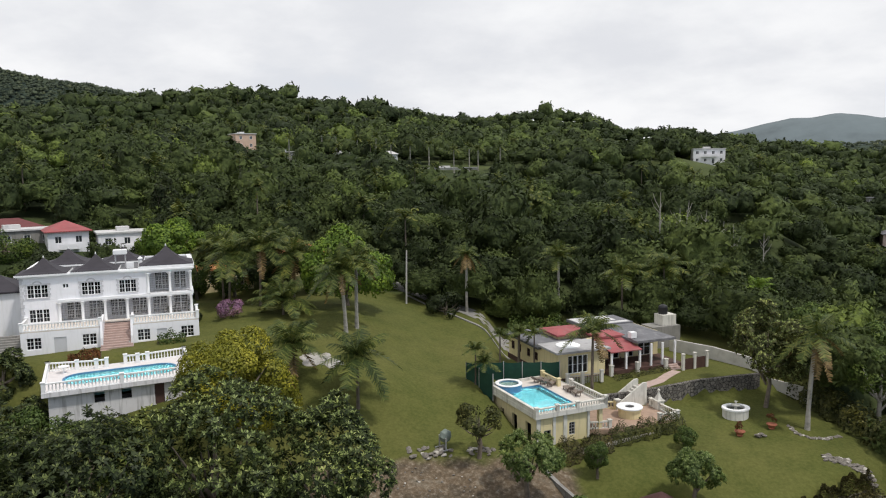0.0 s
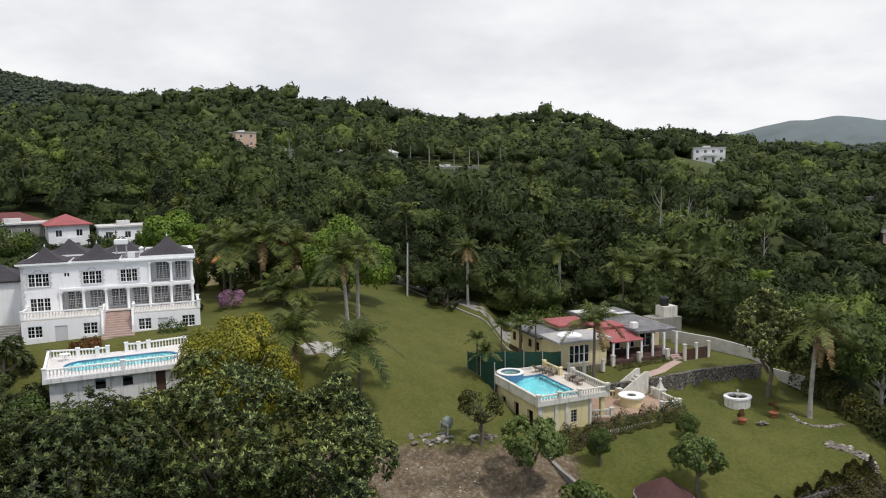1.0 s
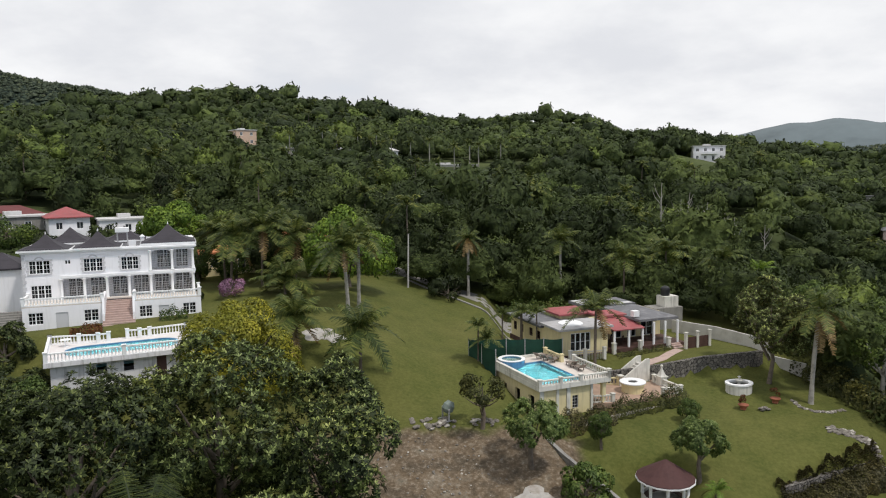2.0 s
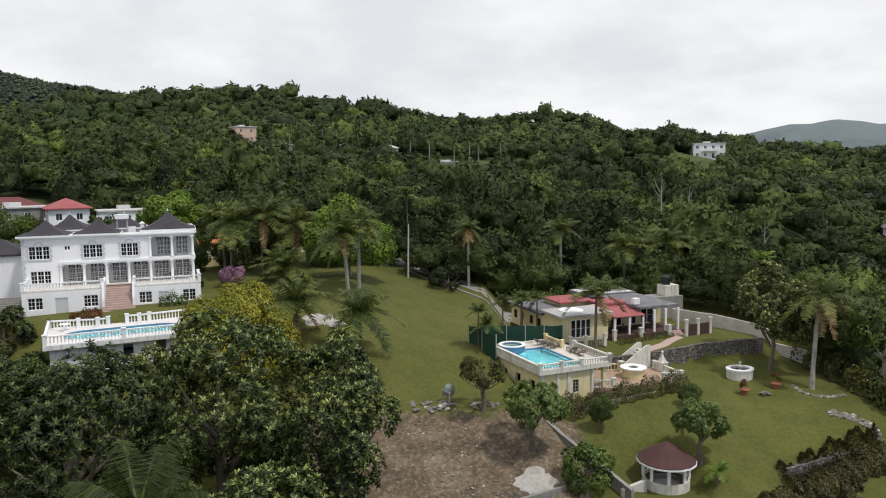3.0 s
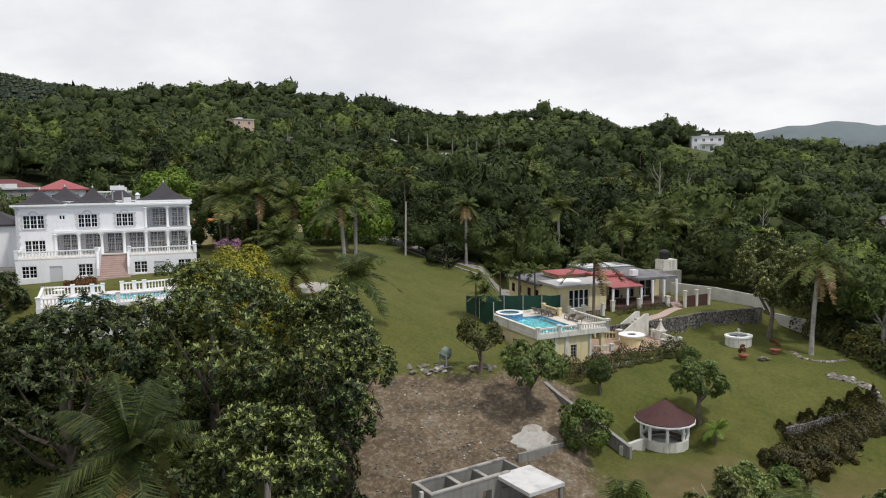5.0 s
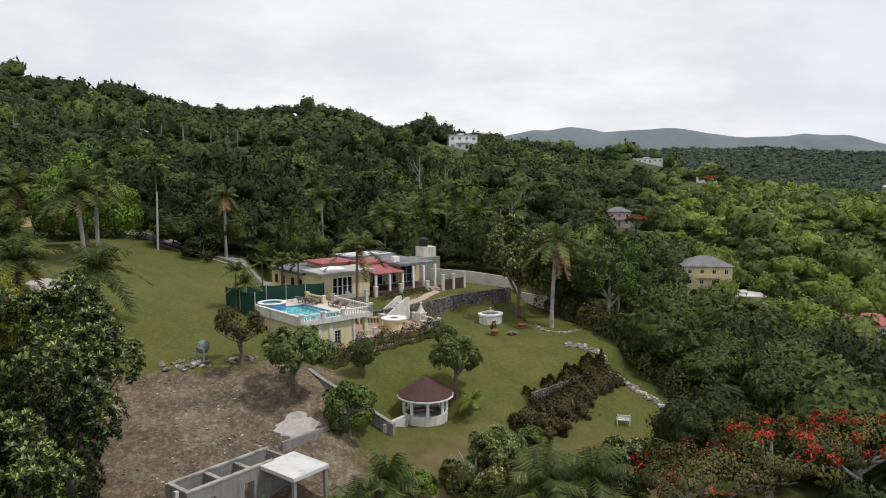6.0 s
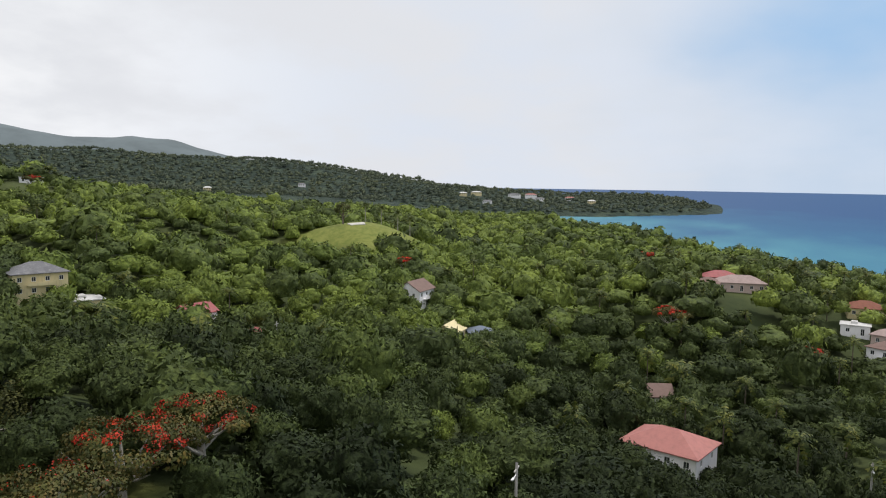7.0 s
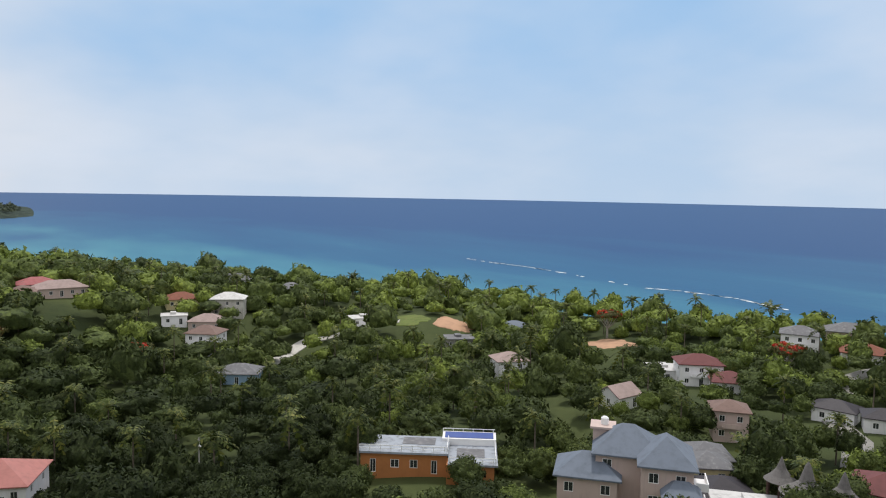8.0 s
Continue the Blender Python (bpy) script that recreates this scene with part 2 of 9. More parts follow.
PLOTS_LANE = ((130.4, 7.9, 12.1), (180, 15.3, 9.4), (131.6, -151.4, 14.5), (122, -152, 13.8), (140, -148, 13.2), (94.2, -117.5, 16.5), (89.5, -145.1, 17.3), (80, -146.5, 17.3), (157.2, -108.2, 13.5), (56.2, -104.4, 20.6), (117.1, -110, 17.8), (129.4, -190.8, 16.9), (110.6, -190.7, 20.8), (129.1, -214.6, 20.1), (81.4, -95.7, 13.4), (76.5, -90.5, 12.8), (70, -86, 19.9), (60.4, -81.5, 23.0), (71, -68, 19.4), (96.4, -51.5, 21.6), (177, -163, 16.5), (219, -126, 19.5), (231, -114, 21.0))
PLOT_LIST = PLOTS_HILL + PLOTS_SHORE + PLOTS_LANE

RIDGE_FAR = ((-180, 700), (-40, 700), (-10, 620), (25, 600), (45, 560), (60, 460), (90, 420), (180, 420))
RIDGE_TOP = ((-180, 60), (-90, 100), (-50, 112), (-33, 108), (-23, 123), (-19, 127), (-15, 131), (-12, 127), (-8, 121), (-5, 125), (-3, 120), (0, 113), (3, 109), (5, 107), (9, 108), (12, 103), (14, 91), (18, 92),
             (22, 86), (28, 80), (34, 63), (43, 46), (52, 35), (58, 30), (70, 18), (85, 20), (110, 13), (150, 14), (180, 20))
FOOT = ((-180, 42), (-60, 60), (-30, 58), (-12, 53), (0, 50.5), (15, 49), (30, 46), (45, 38), (60, 31), (80, 23), (110, 20), (150, 24), (180, 30))
SHORE = ((-180, 9000), (60, 9000), (64, 1200), (73, 880), (88, 500), (100, 425), (119, 365), (151, 268), (170, 250), (180, 9000))
VALLEY = ((22, 0), (36, 14), (52, 14), (64, 7), (90, 9), (110, 8), (130, 0))
FAR_RIDGE = ((-60, 0), (-50, 295), (-32, 294), (-28, 270), (-25, 256), (-20, 228), (-16, 130), (5, 40), (18, 95), (24, 112), (30, 116), (36, 117), (42, 117), (48, 110), (52, 103), (56, 97), (59, 91), (63, 80),
             (68, 52), (72, 40), (78, 30), (84, 33), (87, 22), (90, 0))


def levelled(x, y):
    """The ground, brought to the level of each house plot."""
    x, y = np.asarray(x, float), np.asarray(y, float)
    h = natural(x, y)
    num, den = np.zeros_like(h), np.full_like(h, 0.06)
    for (px, py, pz), d in zip(PLOT_LIST, PLOT_SHIFT):
        w = np.exp(-((x - px) ** 2 + (y - py) ** 2) / (2 * 13.0 ** 2))
        num, den = num + w * d, den + w
    return h + num / den


def natural(x, y):
    x, y = np.asarray(x, float), np.asarray(y, float)
    d, az = np.hypot(x, y), np.degrees(np.arctan2(x, y))
    # the hill that closes the valley in the north, falling to the coast in the east
    far, top, foot = curve(az, RIDGE_FAR), curve(az, RIDGE_TOP), curve(az, FOOT)
    s = np.clip((d - 105) / (far - 105), 0, 1.6)
    hill = foot + (top - foot) * np.where(s < 1, 1.12 * s - 0.12 * s * s, 1.0 - 0.35 * (s - 1))
    rough = sstep(d, 130, 300)
    hill += rough * (vnoise(x, y, 70, 1) * 10 + vnoise(x, y, 160, 2) * 16) * sstep(top, 20, 90) + rough * vnoise(x, y, 60, 5) * 4
    # shallow valley below the coast houses
    hill -= np.exp(-((d - 190) / 70) ** 2) * curve(az, VALLEY)
    # slope under the camera, falling to the south-east
    near = 48.2 + 0.30 * np.clip(y - 64, -60, 0)
    near = np.where(y < 64, np.maximum(near, 34 - 0.02 * d), near)
    # garden: high by the big house, a rise in the lawn, the bench of the small house
    lawn = 48.2 + 2.2 * sstep(y, 63, 80) + 0.02 * np.clip(y - 80, 0, 40) + np.clip(-x - 1, 0, 12) * 0.34 * sstep(y, 60, 76) * (1 - 0.5 * sstep(y, 88, 112))
    lawn += 0.4 * sstep(-x, 24, 34) * sstep(y, 66, 72)
    lawn -= 2.6 * sstep(-x, 20, 25) * sstep(-y, -71, -63)
    yard = 48.0 - 0.08 * np.clip(62 - y, 0, 6) - 0.11 * np.clip(74 - y, 0, 9) - 0.30 * np.clip(65 - y, 0, 13) - 0.10 * np.clip(x - 36, 0, 40)
    bench = sstep(y - 0.16 * (x - 16), 76.7, 77.0) * sstep(x, 8, 13)
    shelf = 50.0 - 0.8 * sstep(x, 29, 21) * sstep(y - 0.16 * (x - 16), 81.5, 77.0)
    yard = yard + (shelf - yard) * bench
    # lower lawn south of the planted wall
    drop = sstep((x - 28) * 0.43 - (y - 57.9), -0.6, 0.5) * sstep(x, 24, 30)
    yard -= 1.7 * drop
    yard = yard + 0.8 * (1 - bench) * sstep(y - 0.16 * (x - 16), 73.4, 76.4) * sstep(x, 25.5, 29)
    k = sstep(x, 5.0, 9.0)
    plot = lawn * (1 - k) + yard * k
    bank = 48.2 - 0.36 * (64 - y) + 0.5 * vnoise(x, y, 3.5, 11) + 0.3 * vnoise(x, y, 1.3, 12)
    kb = sstep(64 - y, -0.5, 1.5) * sstep(-x, -11.5, -9.0)
    plot = plot * (1 - kb) + bank * kb
    for ox, oy, ang, u0, u1, v0, v1, z in ((-37.7, 65.2, 26.0, 0.8, 12.7, 0.4, 7.2, 51.2), (-47.4, 79.2, 20.5, -3.0, 21.0, -6.4, 13.0, 54.35), (8.6, 66.7, 23.5, 0.6, 8.5, 0.3, 10.0, 47.3), (17.9, 57.4, 12.0, -2.4, 2.4, -2.6, 2.4, 43.3)):
        ca, sa = math.cos(radians(ang)), math.sin(radians(ang))
        u, v = (x - ox) * ca + (y - oy) * sa, -(x - ox) * sa + (y - oy) * ca
        k = sstep(np.maximum(np.maximum(u0 - u, u - u1), np.maximum(v0 - v, v - v1)), 1.2, -0.1)
        plot = plot * (1 - k) + z * k
    edge = sstep(np.maximum(np.maximum(-62 - x, x - 42) / 16, np.maximum(50 - y, y - 104) / 20), 0, 1)
    base = hill * sstep(d, 40, 100) + near * (1 - sstep(d, 40, 100))
    h = plot * (1 - edge) + base * edge
    # the mown knoll
    h = h + 15 * np.exp(-(((x - 337) / 40) ** 2 + ((y - 176) / 32) ** 2))
    # coast and sea bed
    sh = curve(az, SHORE)
    k = sstep(d, sh - 45, sh + 12)
    h = h * (1 - k) - 4 * k
    # far ridges and the headland across the bay
    r2 = np.exp(-((d - 1750) / 420) ** 2) * curve(az, FAR_RIDGE)
    cut = sstep(d, 1240 + 260 * sstep(az, 78, 92), 1330 + 260 * sstep(az, 78, 92))
    r2 = r2 * np.where(az > 62, cut, 1)
    r2 = r2 + r2 * 0.16 * vnoise(x, y, 190, 8) + sstep(r2, 20, 60) * vnoise(x, y, 90, 9) * 10
    return np.maximum(h, r2 - 3)


PLOT_SHIFT = [z - float(natural(np.array([x]), np.array([y]))[0]) for x, y, z in PLOT_LIST]
height = levelled


def grid_mesh(name, verts, faces, material_):
    me = bpy.data.meshes.new(name)
    me.vertices.add(len(verts))
    me.vertices.foreach_set("co", np.asarray(verts, np.float32).ravel())
    faces = np.asarray(faces, np.int32)
    n, k = faces.shape
    me.loops.add(n * k)
    me.polygons.add(n)
    me.loops.foreach_set("vertex_index", faces.ravel())
    me.polygons.foreach_set("loop_start", np.arange(0, n * k, k, dtype=np.int32))
    me.update(calc_edges=True)
    me.validate()
    me.materials.append(material_)
    return me


def polar(radii, count):
    a = np.arange(count) * 2 * math.pi / count
    r = np.asarray(radii)
    x, y = np.outer(r, np.sin(a)), np.outer(r, np.cos(a))
    i, j = np.meshgrid(np.arange(len(r) - 1), np.arange(count), indexing="ij")
    q = np.stack([i * count + j, (i + 1) * count + j, (i + 1) * count + (j + 1) % count, i * count + (j + 1) % count], -1).reshape(-1, 4)
    return x.ravel(), y.ravel(), q[:, ::-1]


def ground_material():
    m, N, L, p = material("ground", 0.95, 0, 0.2)
    t = N.new("ShaderNodeTexCoord")
    sp = N.new("ShaderNodeSeparateXYZ")
    L.new(t.outputs["Object"], sp.inputs[0])
    fine, mid, broad = noise_tex(N, L, 3.0, 5, 0.65), noise_tex(N, L, 0.35, 5, 0.6), noise_tex(N, L, 0.05, 4, 0.55)
    grass = ramp(N, L, broad, [(0.32, (0.064, 0.074, 0.016)), (0.5, (0.096, 0.104, 0.023)), (0.68, (0.150, 0.136, 0.044))])
    grass = mixc(N, L, 0.5, grass, ramp(N, L, mid, [(0.35, (0.057, 0.068, 0.014)), (0.6, (0.122, 0.118, 0.033))]))
    grass = mixc(N, L, 0.35, grass, ramp(N, L, fine, [(0.35, (0.030, 0.046, 0.008)), (0.65, (0.122, 0.132, 0.036))]))
    wood = ramp(N, L, noise_tex(N, L, 0.03, 6, 0.7), [(0.35, (0.034, 0.048, 0.017)), (0.65, (0.080, 0.098, 0.034))])

    def rng(sock, a, b):
        n = N.new("ShaderNodeMapRange")
        n.interpolation_type = "SMOOTHSTEP"
        n.inputs[1].default_value, n.inputs[2].default_value = a, b
        L.new(sock, n.inputs[0])
        return n.outputs[0]

    def mul(a, b):
        n = N.new("ShaderNodeMath")
        n.operation = "MULTIPLY"
        L.new(a, n.inputs[0]), L.new(b, n.inputs[1])
        return n.outputs[0]

    wob = N.new("ShaderNodeVectorMath")
    wob.operation = "SCALE"
    nz = N.new("ShaderNodeTexNoise")
    L.new(t.outputs["Object"], nz.inputs["Vector"])
    nz.inputs["Scale"].default_value, nz.inputs["Detail"].default_value = 0.22, 4
    L.new(nz.outputs["Color"], wob.inputs[0])
    wob.inputs[3].default_value = 6.0
    ad = N.new("ShaderNodeVectorMath")
    ad.operation = "ADD"
    L.new(t.outputs["Object"], ad.inputs[0]), L.new(wob.outputs[0], ad.inputs[1])
    ws = N.new("ShaderNodeSeparateXYZ")
    L.new(ad.outputs[0], ws.inputs[0])
    x, y = ws.outputs[0], ws.outputs[1]      # shifted by about +3
    lawnmask = mul(mul(rng(x, -60, -56), rng(x, 47, 43)), mul(rng(y, 40, 44), rng(y, 118, 114)))
    knoll = mul(mul(rng(x, 296, 308), rng(x, 382, 370)), mul(rng(y, 140, 150), rng(y, 214, 204)))
    mx = N.new("ShaderNodeMath")
    mx.operation = "MAXIMUM"
    L.new(lawnmask, mx.inputs[0]), L.new(knoll, mx.inputs[1])
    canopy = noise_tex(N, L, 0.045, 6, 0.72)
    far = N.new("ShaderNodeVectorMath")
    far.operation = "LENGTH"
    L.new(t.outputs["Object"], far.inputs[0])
    # beyond about 800 m a bluer canopy colour carries the distance haze
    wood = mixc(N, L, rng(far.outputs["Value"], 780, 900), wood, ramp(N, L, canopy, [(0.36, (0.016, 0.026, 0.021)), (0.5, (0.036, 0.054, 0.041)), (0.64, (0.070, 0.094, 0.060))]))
    dry = mul(mul(rng(x, 14, 18), rng(x, 42, 38)), rng(y, 59, 54))
    grass = mixc(N, L, dry, grass, ramp(N, L, mid, [(0.35, (0.085, 0.080, 0.030)), (0.62, (0.15, 0.118, 0.055))]))
    # knoll grass brightened: the sun on it is put into the colour
    grass = mixc(N, L, knoll, grass, ramp(N, L, mid, [(0.35, (0.13, 0.16, 0.035)), (0.62, (0.20, 0.215, 0.055))]))
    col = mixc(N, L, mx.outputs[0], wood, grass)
    dirt = mul(mul(rng(x, -11, -8), rng(x, 15.5, 13.5)), mul(rng(y, 40, 44), rng(y, 66.5, 65.0)))
    dcol = ramp(N, L, noise_tex(N, L, 0.5, 6, 0.65), [(0.3, (0.050, 0.040, 0.026)), (0.43, (0.105, 0.078, 0.050)), (0.54, (0.17, 0.118, 0.070)), (0.64, (0.24, 0.205, 0.155)), (0.76, (0.075, 0.080, 0.036))])
    dcol = mixc(N, L, 0.5, dcol, ramp(N, L, fine, [(0.36, (0.045, 0.036, 0.025)), (0.55, (0.15, 0.12, 0.088)), (0.68, (0.36, 0.32, 0.26))]))
    col = mixc(N, L, dirt, col, dcol)
    L.new(col, p.inputs["Base Color"])
    near_b, far_b = N.new("ShaderNodeBump"), N.new("ShaderNodeBump")
    near_b.inputs["Strength"].default_value, near_b.inputs["Distance"].default_value = 0.6, 0.08
    far_b.inputs["Strength"].default_value, far_b.inputs["Distance"].default_value = 0.8, 9.0
    L.new(fine, near_b.inputs["Height"]), L.new(mul(canopy, rng(far.outputs["Value"], 780, 900)), far_b.inputs["Height"])
    L.new(near_b.outputs[0], far_b.inputs["Normal"]), L.new(far_b.outputs[0], p.inputs["Normal"])
    return m


radii = np.concatenate([np.arange(0, 40, 4.0), np.arange(40, 112, 0.9), 112 * (4950 / 112) ** np.linspace(0, 1, 90)])
gx, gy, gq = polar(radii, 540)
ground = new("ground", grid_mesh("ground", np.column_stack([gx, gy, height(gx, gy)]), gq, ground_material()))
for poly in ground.data.polygons:
    poly.use_smooth = True
tagged(ground, "grassy hillside with lawns, bare earth and wooded slopes", "ground", kind="structure")


# a higher range far behind the first
FAR_PEAKS = ((14, 60), (20, 200), (25.5, 262), (28.5, 268), (31, 236), (33, 246), (35.4, 252), (38.5, 234), (41.2, 222), (45, 226), (47.6, 206), (49.5, 172), (51.9, 146), (55, 112), (60, 60), (66, 20))
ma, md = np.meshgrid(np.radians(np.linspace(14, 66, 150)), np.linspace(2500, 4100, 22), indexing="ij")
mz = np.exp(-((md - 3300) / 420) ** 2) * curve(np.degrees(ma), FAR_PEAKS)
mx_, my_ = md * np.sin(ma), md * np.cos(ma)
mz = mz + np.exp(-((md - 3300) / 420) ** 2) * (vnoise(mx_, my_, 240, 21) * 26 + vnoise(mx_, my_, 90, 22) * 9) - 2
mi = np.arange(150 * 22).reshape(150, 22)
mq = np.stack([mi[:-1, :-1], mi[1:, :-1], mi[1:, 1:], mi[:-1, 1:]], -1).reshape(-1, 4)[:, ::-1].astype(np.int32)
# aerial haze is part of this blue-grey base colour
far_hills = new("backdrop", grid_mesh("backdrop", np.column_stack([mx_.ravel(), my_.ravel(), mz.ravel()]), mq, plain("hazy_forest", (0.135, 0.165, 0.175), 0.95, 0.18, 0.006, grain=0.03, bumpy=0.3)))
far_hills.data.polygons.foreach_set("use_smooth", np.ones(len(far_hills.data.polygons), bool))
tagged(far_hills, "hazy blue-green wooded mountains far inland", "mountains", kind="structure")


def ground_at(x, y):
    return float(height(np.array([x]), np.array([y]))[0])


def sea_material():
    m, N, L, p = material("sea_water", 0.45, 0, 0.05)
    t = N.new("ShaderNodeTexCoord")
    mp = N.new("ShaderNodeMapping")
    mp.inputs["Rotation"].default_value = (0, 0, radians(28))
    mp.inputs["Scale"].default_value = (0.0028, 0.0085, 1)
    L.new(t.outputs["Object"], mp.inputs[0])
    n = N.new("ShaderNodeTexNoise")
    n.inputs["Scale"].default_value, n.inputs["Detail"].default_value = 1.0, 5
    L.new(mp.outputs[0], n.inputs["Vector"])
    # the water deepens away from the bay
    d = N.new("ShaderNodeVectorMath")
    d.operation = "DOT_PRODUCT"
    d.inputs[1].default_value = (0.45, -0.89, 0)
    L.new(t.outputs["Object"], d.inputs[0])
    s = N.new("ShaderNodeMath")
    s.operation = "MULTIPLY_ADD"
    s.inputs[1].default_value, s.inputs[2].default_value = 1 / 1700, -230 / 1700
    L.new(d.outputs["Value"], s.inputs[0])
    a = N.new("ShaderNodeMath")
    a.operation = "MULTIPLY_ADD"
    a.inputs[1].default_value = 0.42
    L.new(n.outputs["Fac"], a.inputs[0]), L.new(s.outputs[0], a.inputs[2])
    col = ramp(N, L, a.outputs[0], [(0.14, (0.11, 0.29, 0.32)), (0.27, (0.055, 0.20, 0.28)), (0.39, (0.024, 0.11, 0.22)), (0.62, (0.016, 0.066, 0.18))])
    L.new(col, p.inputs["Base Color"])
    w = noise_tex(N, L, 0.12, 5, 0.6)
    bump(N, L, p, w, 0.25, 0.6)
    return m


wx, wy, wq = polar(np.concatenate([[150, 400, 800, 1400, 2200, 3200, 4300], [4960]]), 128)
water = new("water", grid_mesh("water", np.column_stack([wx, wy, np.zeros_like(wx)]), wq, sea_material()))
tagged(water, "calm turquoise and deep blue open sea", "sea", kind="structure")



def foam(pts, seed):
    """A broken line of surf on the reef."""
    rng = random.Random(seed)
    bm = bmesh.new()
    for (x0, y0), (x1, y1) in zip(pts, pts[1:]):
        n = 9
        for i in range(n):
            if rng.random() < 0.3:
                continue
            t = (i + rng.random()) / n
            x, y, l, w = x0 + (x1 - x0) * t, y0 + (y1 - y0) * t, rng.uniform(2, 8), rng.uniform(0.6, 2.0)
            a = math.atan2(y1 - y0, x1 - x0) + rng.uniform(-0.2, 0.2)
            bm.faces.new([bm.verts.new((x + l * p * math.cos(a) - w * q * math.sin(a), y + l * p * math.sin(a) + w * q * math.cos(a), 0.12)) for p, q in ((-1, 0), (-0.3, -1), (0.5, -0.7), (1, 0.1), (0.4, 0.9), (-0.5, 0.8))])
    me = bpy.data.meshes.new("surf")
    bm.to_mesh(me)
    bm.free()
    me.materials.append(plain("white_foam", (0.75, 0.78, 0.80), 0.9, 0.1))
    return tagged(new("surf", me), "broken white surf lines on the reef", "surf", kind="stuff")


foam(SURF, 1)

# ---- plants: shapes ----
def unit(v):
    return v / np.maximum(np.linalg.norm(v, axis=-1, keepdims=True), 1e-9)


def leaf_quads(rng, centre, normal, length, width, droop=0.0):
    """Kite-shaped leaves, one quad each."""
    n = len(centre)
    t = unit(np.cross(normal, rng.normal(size=(n, 3))))
    b = np.cross(normal, t)
    L, W = length[:, None], width[:, None]
    bend = normal * L * 0.12
    v = np.stack([centre - t * L * 0.5 - bend, centre - b * W * 0.5 + bend, centre + t * L * 0.5 - bend - np.array([0, 0, 1]) * L * droop, centre + b * W * 0.5 + bend], 1)
    return v.reshape(-1, 3)


def quads(n):
    return np.arange(n * 4, dtype=np.int32).reshape(-1, 4)


def crown(seed, rx, rz, n, leaf, lumps=14, spread=0.42, flat=0.25, low=-0.35, out=0.7, jit=0.38, slim=0.65, shell=0.75):
    """Leaves on the outside of many clumps that fill an uneven dome round the origin. Gives the corners of the leaves and,
    for each corner, the way that the clump's surface looks there, so that a crown is shaded as the rounded mass that it is."""
    rng = np.random.RandomState(seed)
    d = unit(rng.normal(size=(lumps * 6, 3)))
    d = d[d[:, 2] > low][:lumps]
    c = d * np.array([rx, rx, rz]) * rng.uniform(0.50, 0.82, (len(d), 1))
    r = rng.uniform(0.65, 1.25, len(d)) * spread * rx
    k = rng.choice(len(d), n, p=r ** 2 / (r ** 2).sum())
    o = unit(rng.normal(size=(n, 3)) + unit(c[k]) * out + np.array([0, 0, flat]))
    pos = c[k] + o * (r[k] * rng.uniform(shell, 1.06, n))[:, None] * np.array([1, 1, min(1.0, rz / rx * 1.15)])
    nor = unit(o + rng.normal(size=(n, 3)) * jit + np.array([0, 0, 0.30]))
    s = leaf * rng.uniform(0.65, 1.35, n)
    v = leaf_quads(rng, pos, nor, s, s * rng.uniform(slim - 0.15, slim + 0.15, n), 0.12)
    shade = unit(o * 0.75 + unit(pos / np.array([rx, rx, rz])) * 0.55 + rng.normal(size=(n, 3)) * 0.12 + np.array([0, 0, 0.12]))
    return v, np.repeat(shade, 4, axis=0)


def rosettes(seed, rx, rz, n, leaf, lumps=26, spread=0.27, low=-0.8):
    """A crown of leaf rosettes at the ends of twigs: long leaves that spread from one point. Gives the old leaves and the pale shoots."""
    rng = np.random.RandomState(seed)
    d = unit(rng.normal(size=(lumps * 6, 3)))
    d = d[d[:, 2] > low][:lumps]
    c = d * np.array([rx, rx, rz]) * rng.uniform(0.52, 0.84, (len(d), 1))
    r = rng.uniform(0.65, 1.25, len(d)) * spread * rx
    k = rng.choice(len(d), n, p=r ** 2 / (r ** 2).sum())
    o = unit(rng.normal(size=(n, 3)) + unit(c[k]) * 0.8 + np.array([0, 0, 0.35]))
    pos = c[k] + o * (r[k] * rng.uniform(0.8, 1.1, n))[:, None]
    axis = unit(o + np.array([0, 0, 0.7]) + rng.normal(size=(n, 3)) * 0.25)
    e1 = unit(np.cross(axis, rng.normal(size=(n, 3))))
    e2 = np.cross(axis, e1)
    shade = unit(o * 0.8 + unit(pos / np.array([rx, rx, rz])) * 0.5 + np.array([0, 0, 0.15]))
    old, on, tip, tn = [], [], [], []
    for j in range(11):
        young = j >= 7
        a = j * 2.399 + rng.uniform(-0.3, 0.3, n)
        rise = (rng.uniform(0.75, 1.2, n) if young else rng.uniform(-0.25, 0.55, n))[:, None]
        way = unit(e1 * np.cos(a)[:, None] + e2 * np.sin(a)[:, None] + axis * rise)
        L = (leaf * (0.64 if young else 0.92) * rng.uniform(0.75, 1.25, n))[:, None]
        side = unit(np.cross(way, axis)) * L * 0.19
        mid, end = pos + way * L * 0.55, pos + way * L - axis * L * (0.0 if young else 0.18)
        q = np.stack([pos, mid + side, end, mid - side], 1).reshape(-1, 3)
        nn = np.repeat(unit(shade * 0.7 + np.cross(way, unit(side)) * -0.3 * 0 + axis * 0.4), 4, axis=0)
        (tip if young else old).append(q)
        (tn if young else on).append(nn)
    return (np.concatenate(old), np.concatenate(on)), (np.concatenate(tip), np.concatenate(tn))


def leaf_mesh(name, made, material_, lift=0.0):
    v, n = made
    v = v + np.array([0, 0, lift])
    me = grid_mesh(name, v, quads(len(v) // 4), material_)
    round_shade(me, n)
    return me


def round_shade(me, n):
    me.polygons.foreach_set("use_smooth", np.ones(len(me.polygons), bool))
    me.normals_split_custom_set_from_vertices(np.ascontiguousarray(n, np.float32))


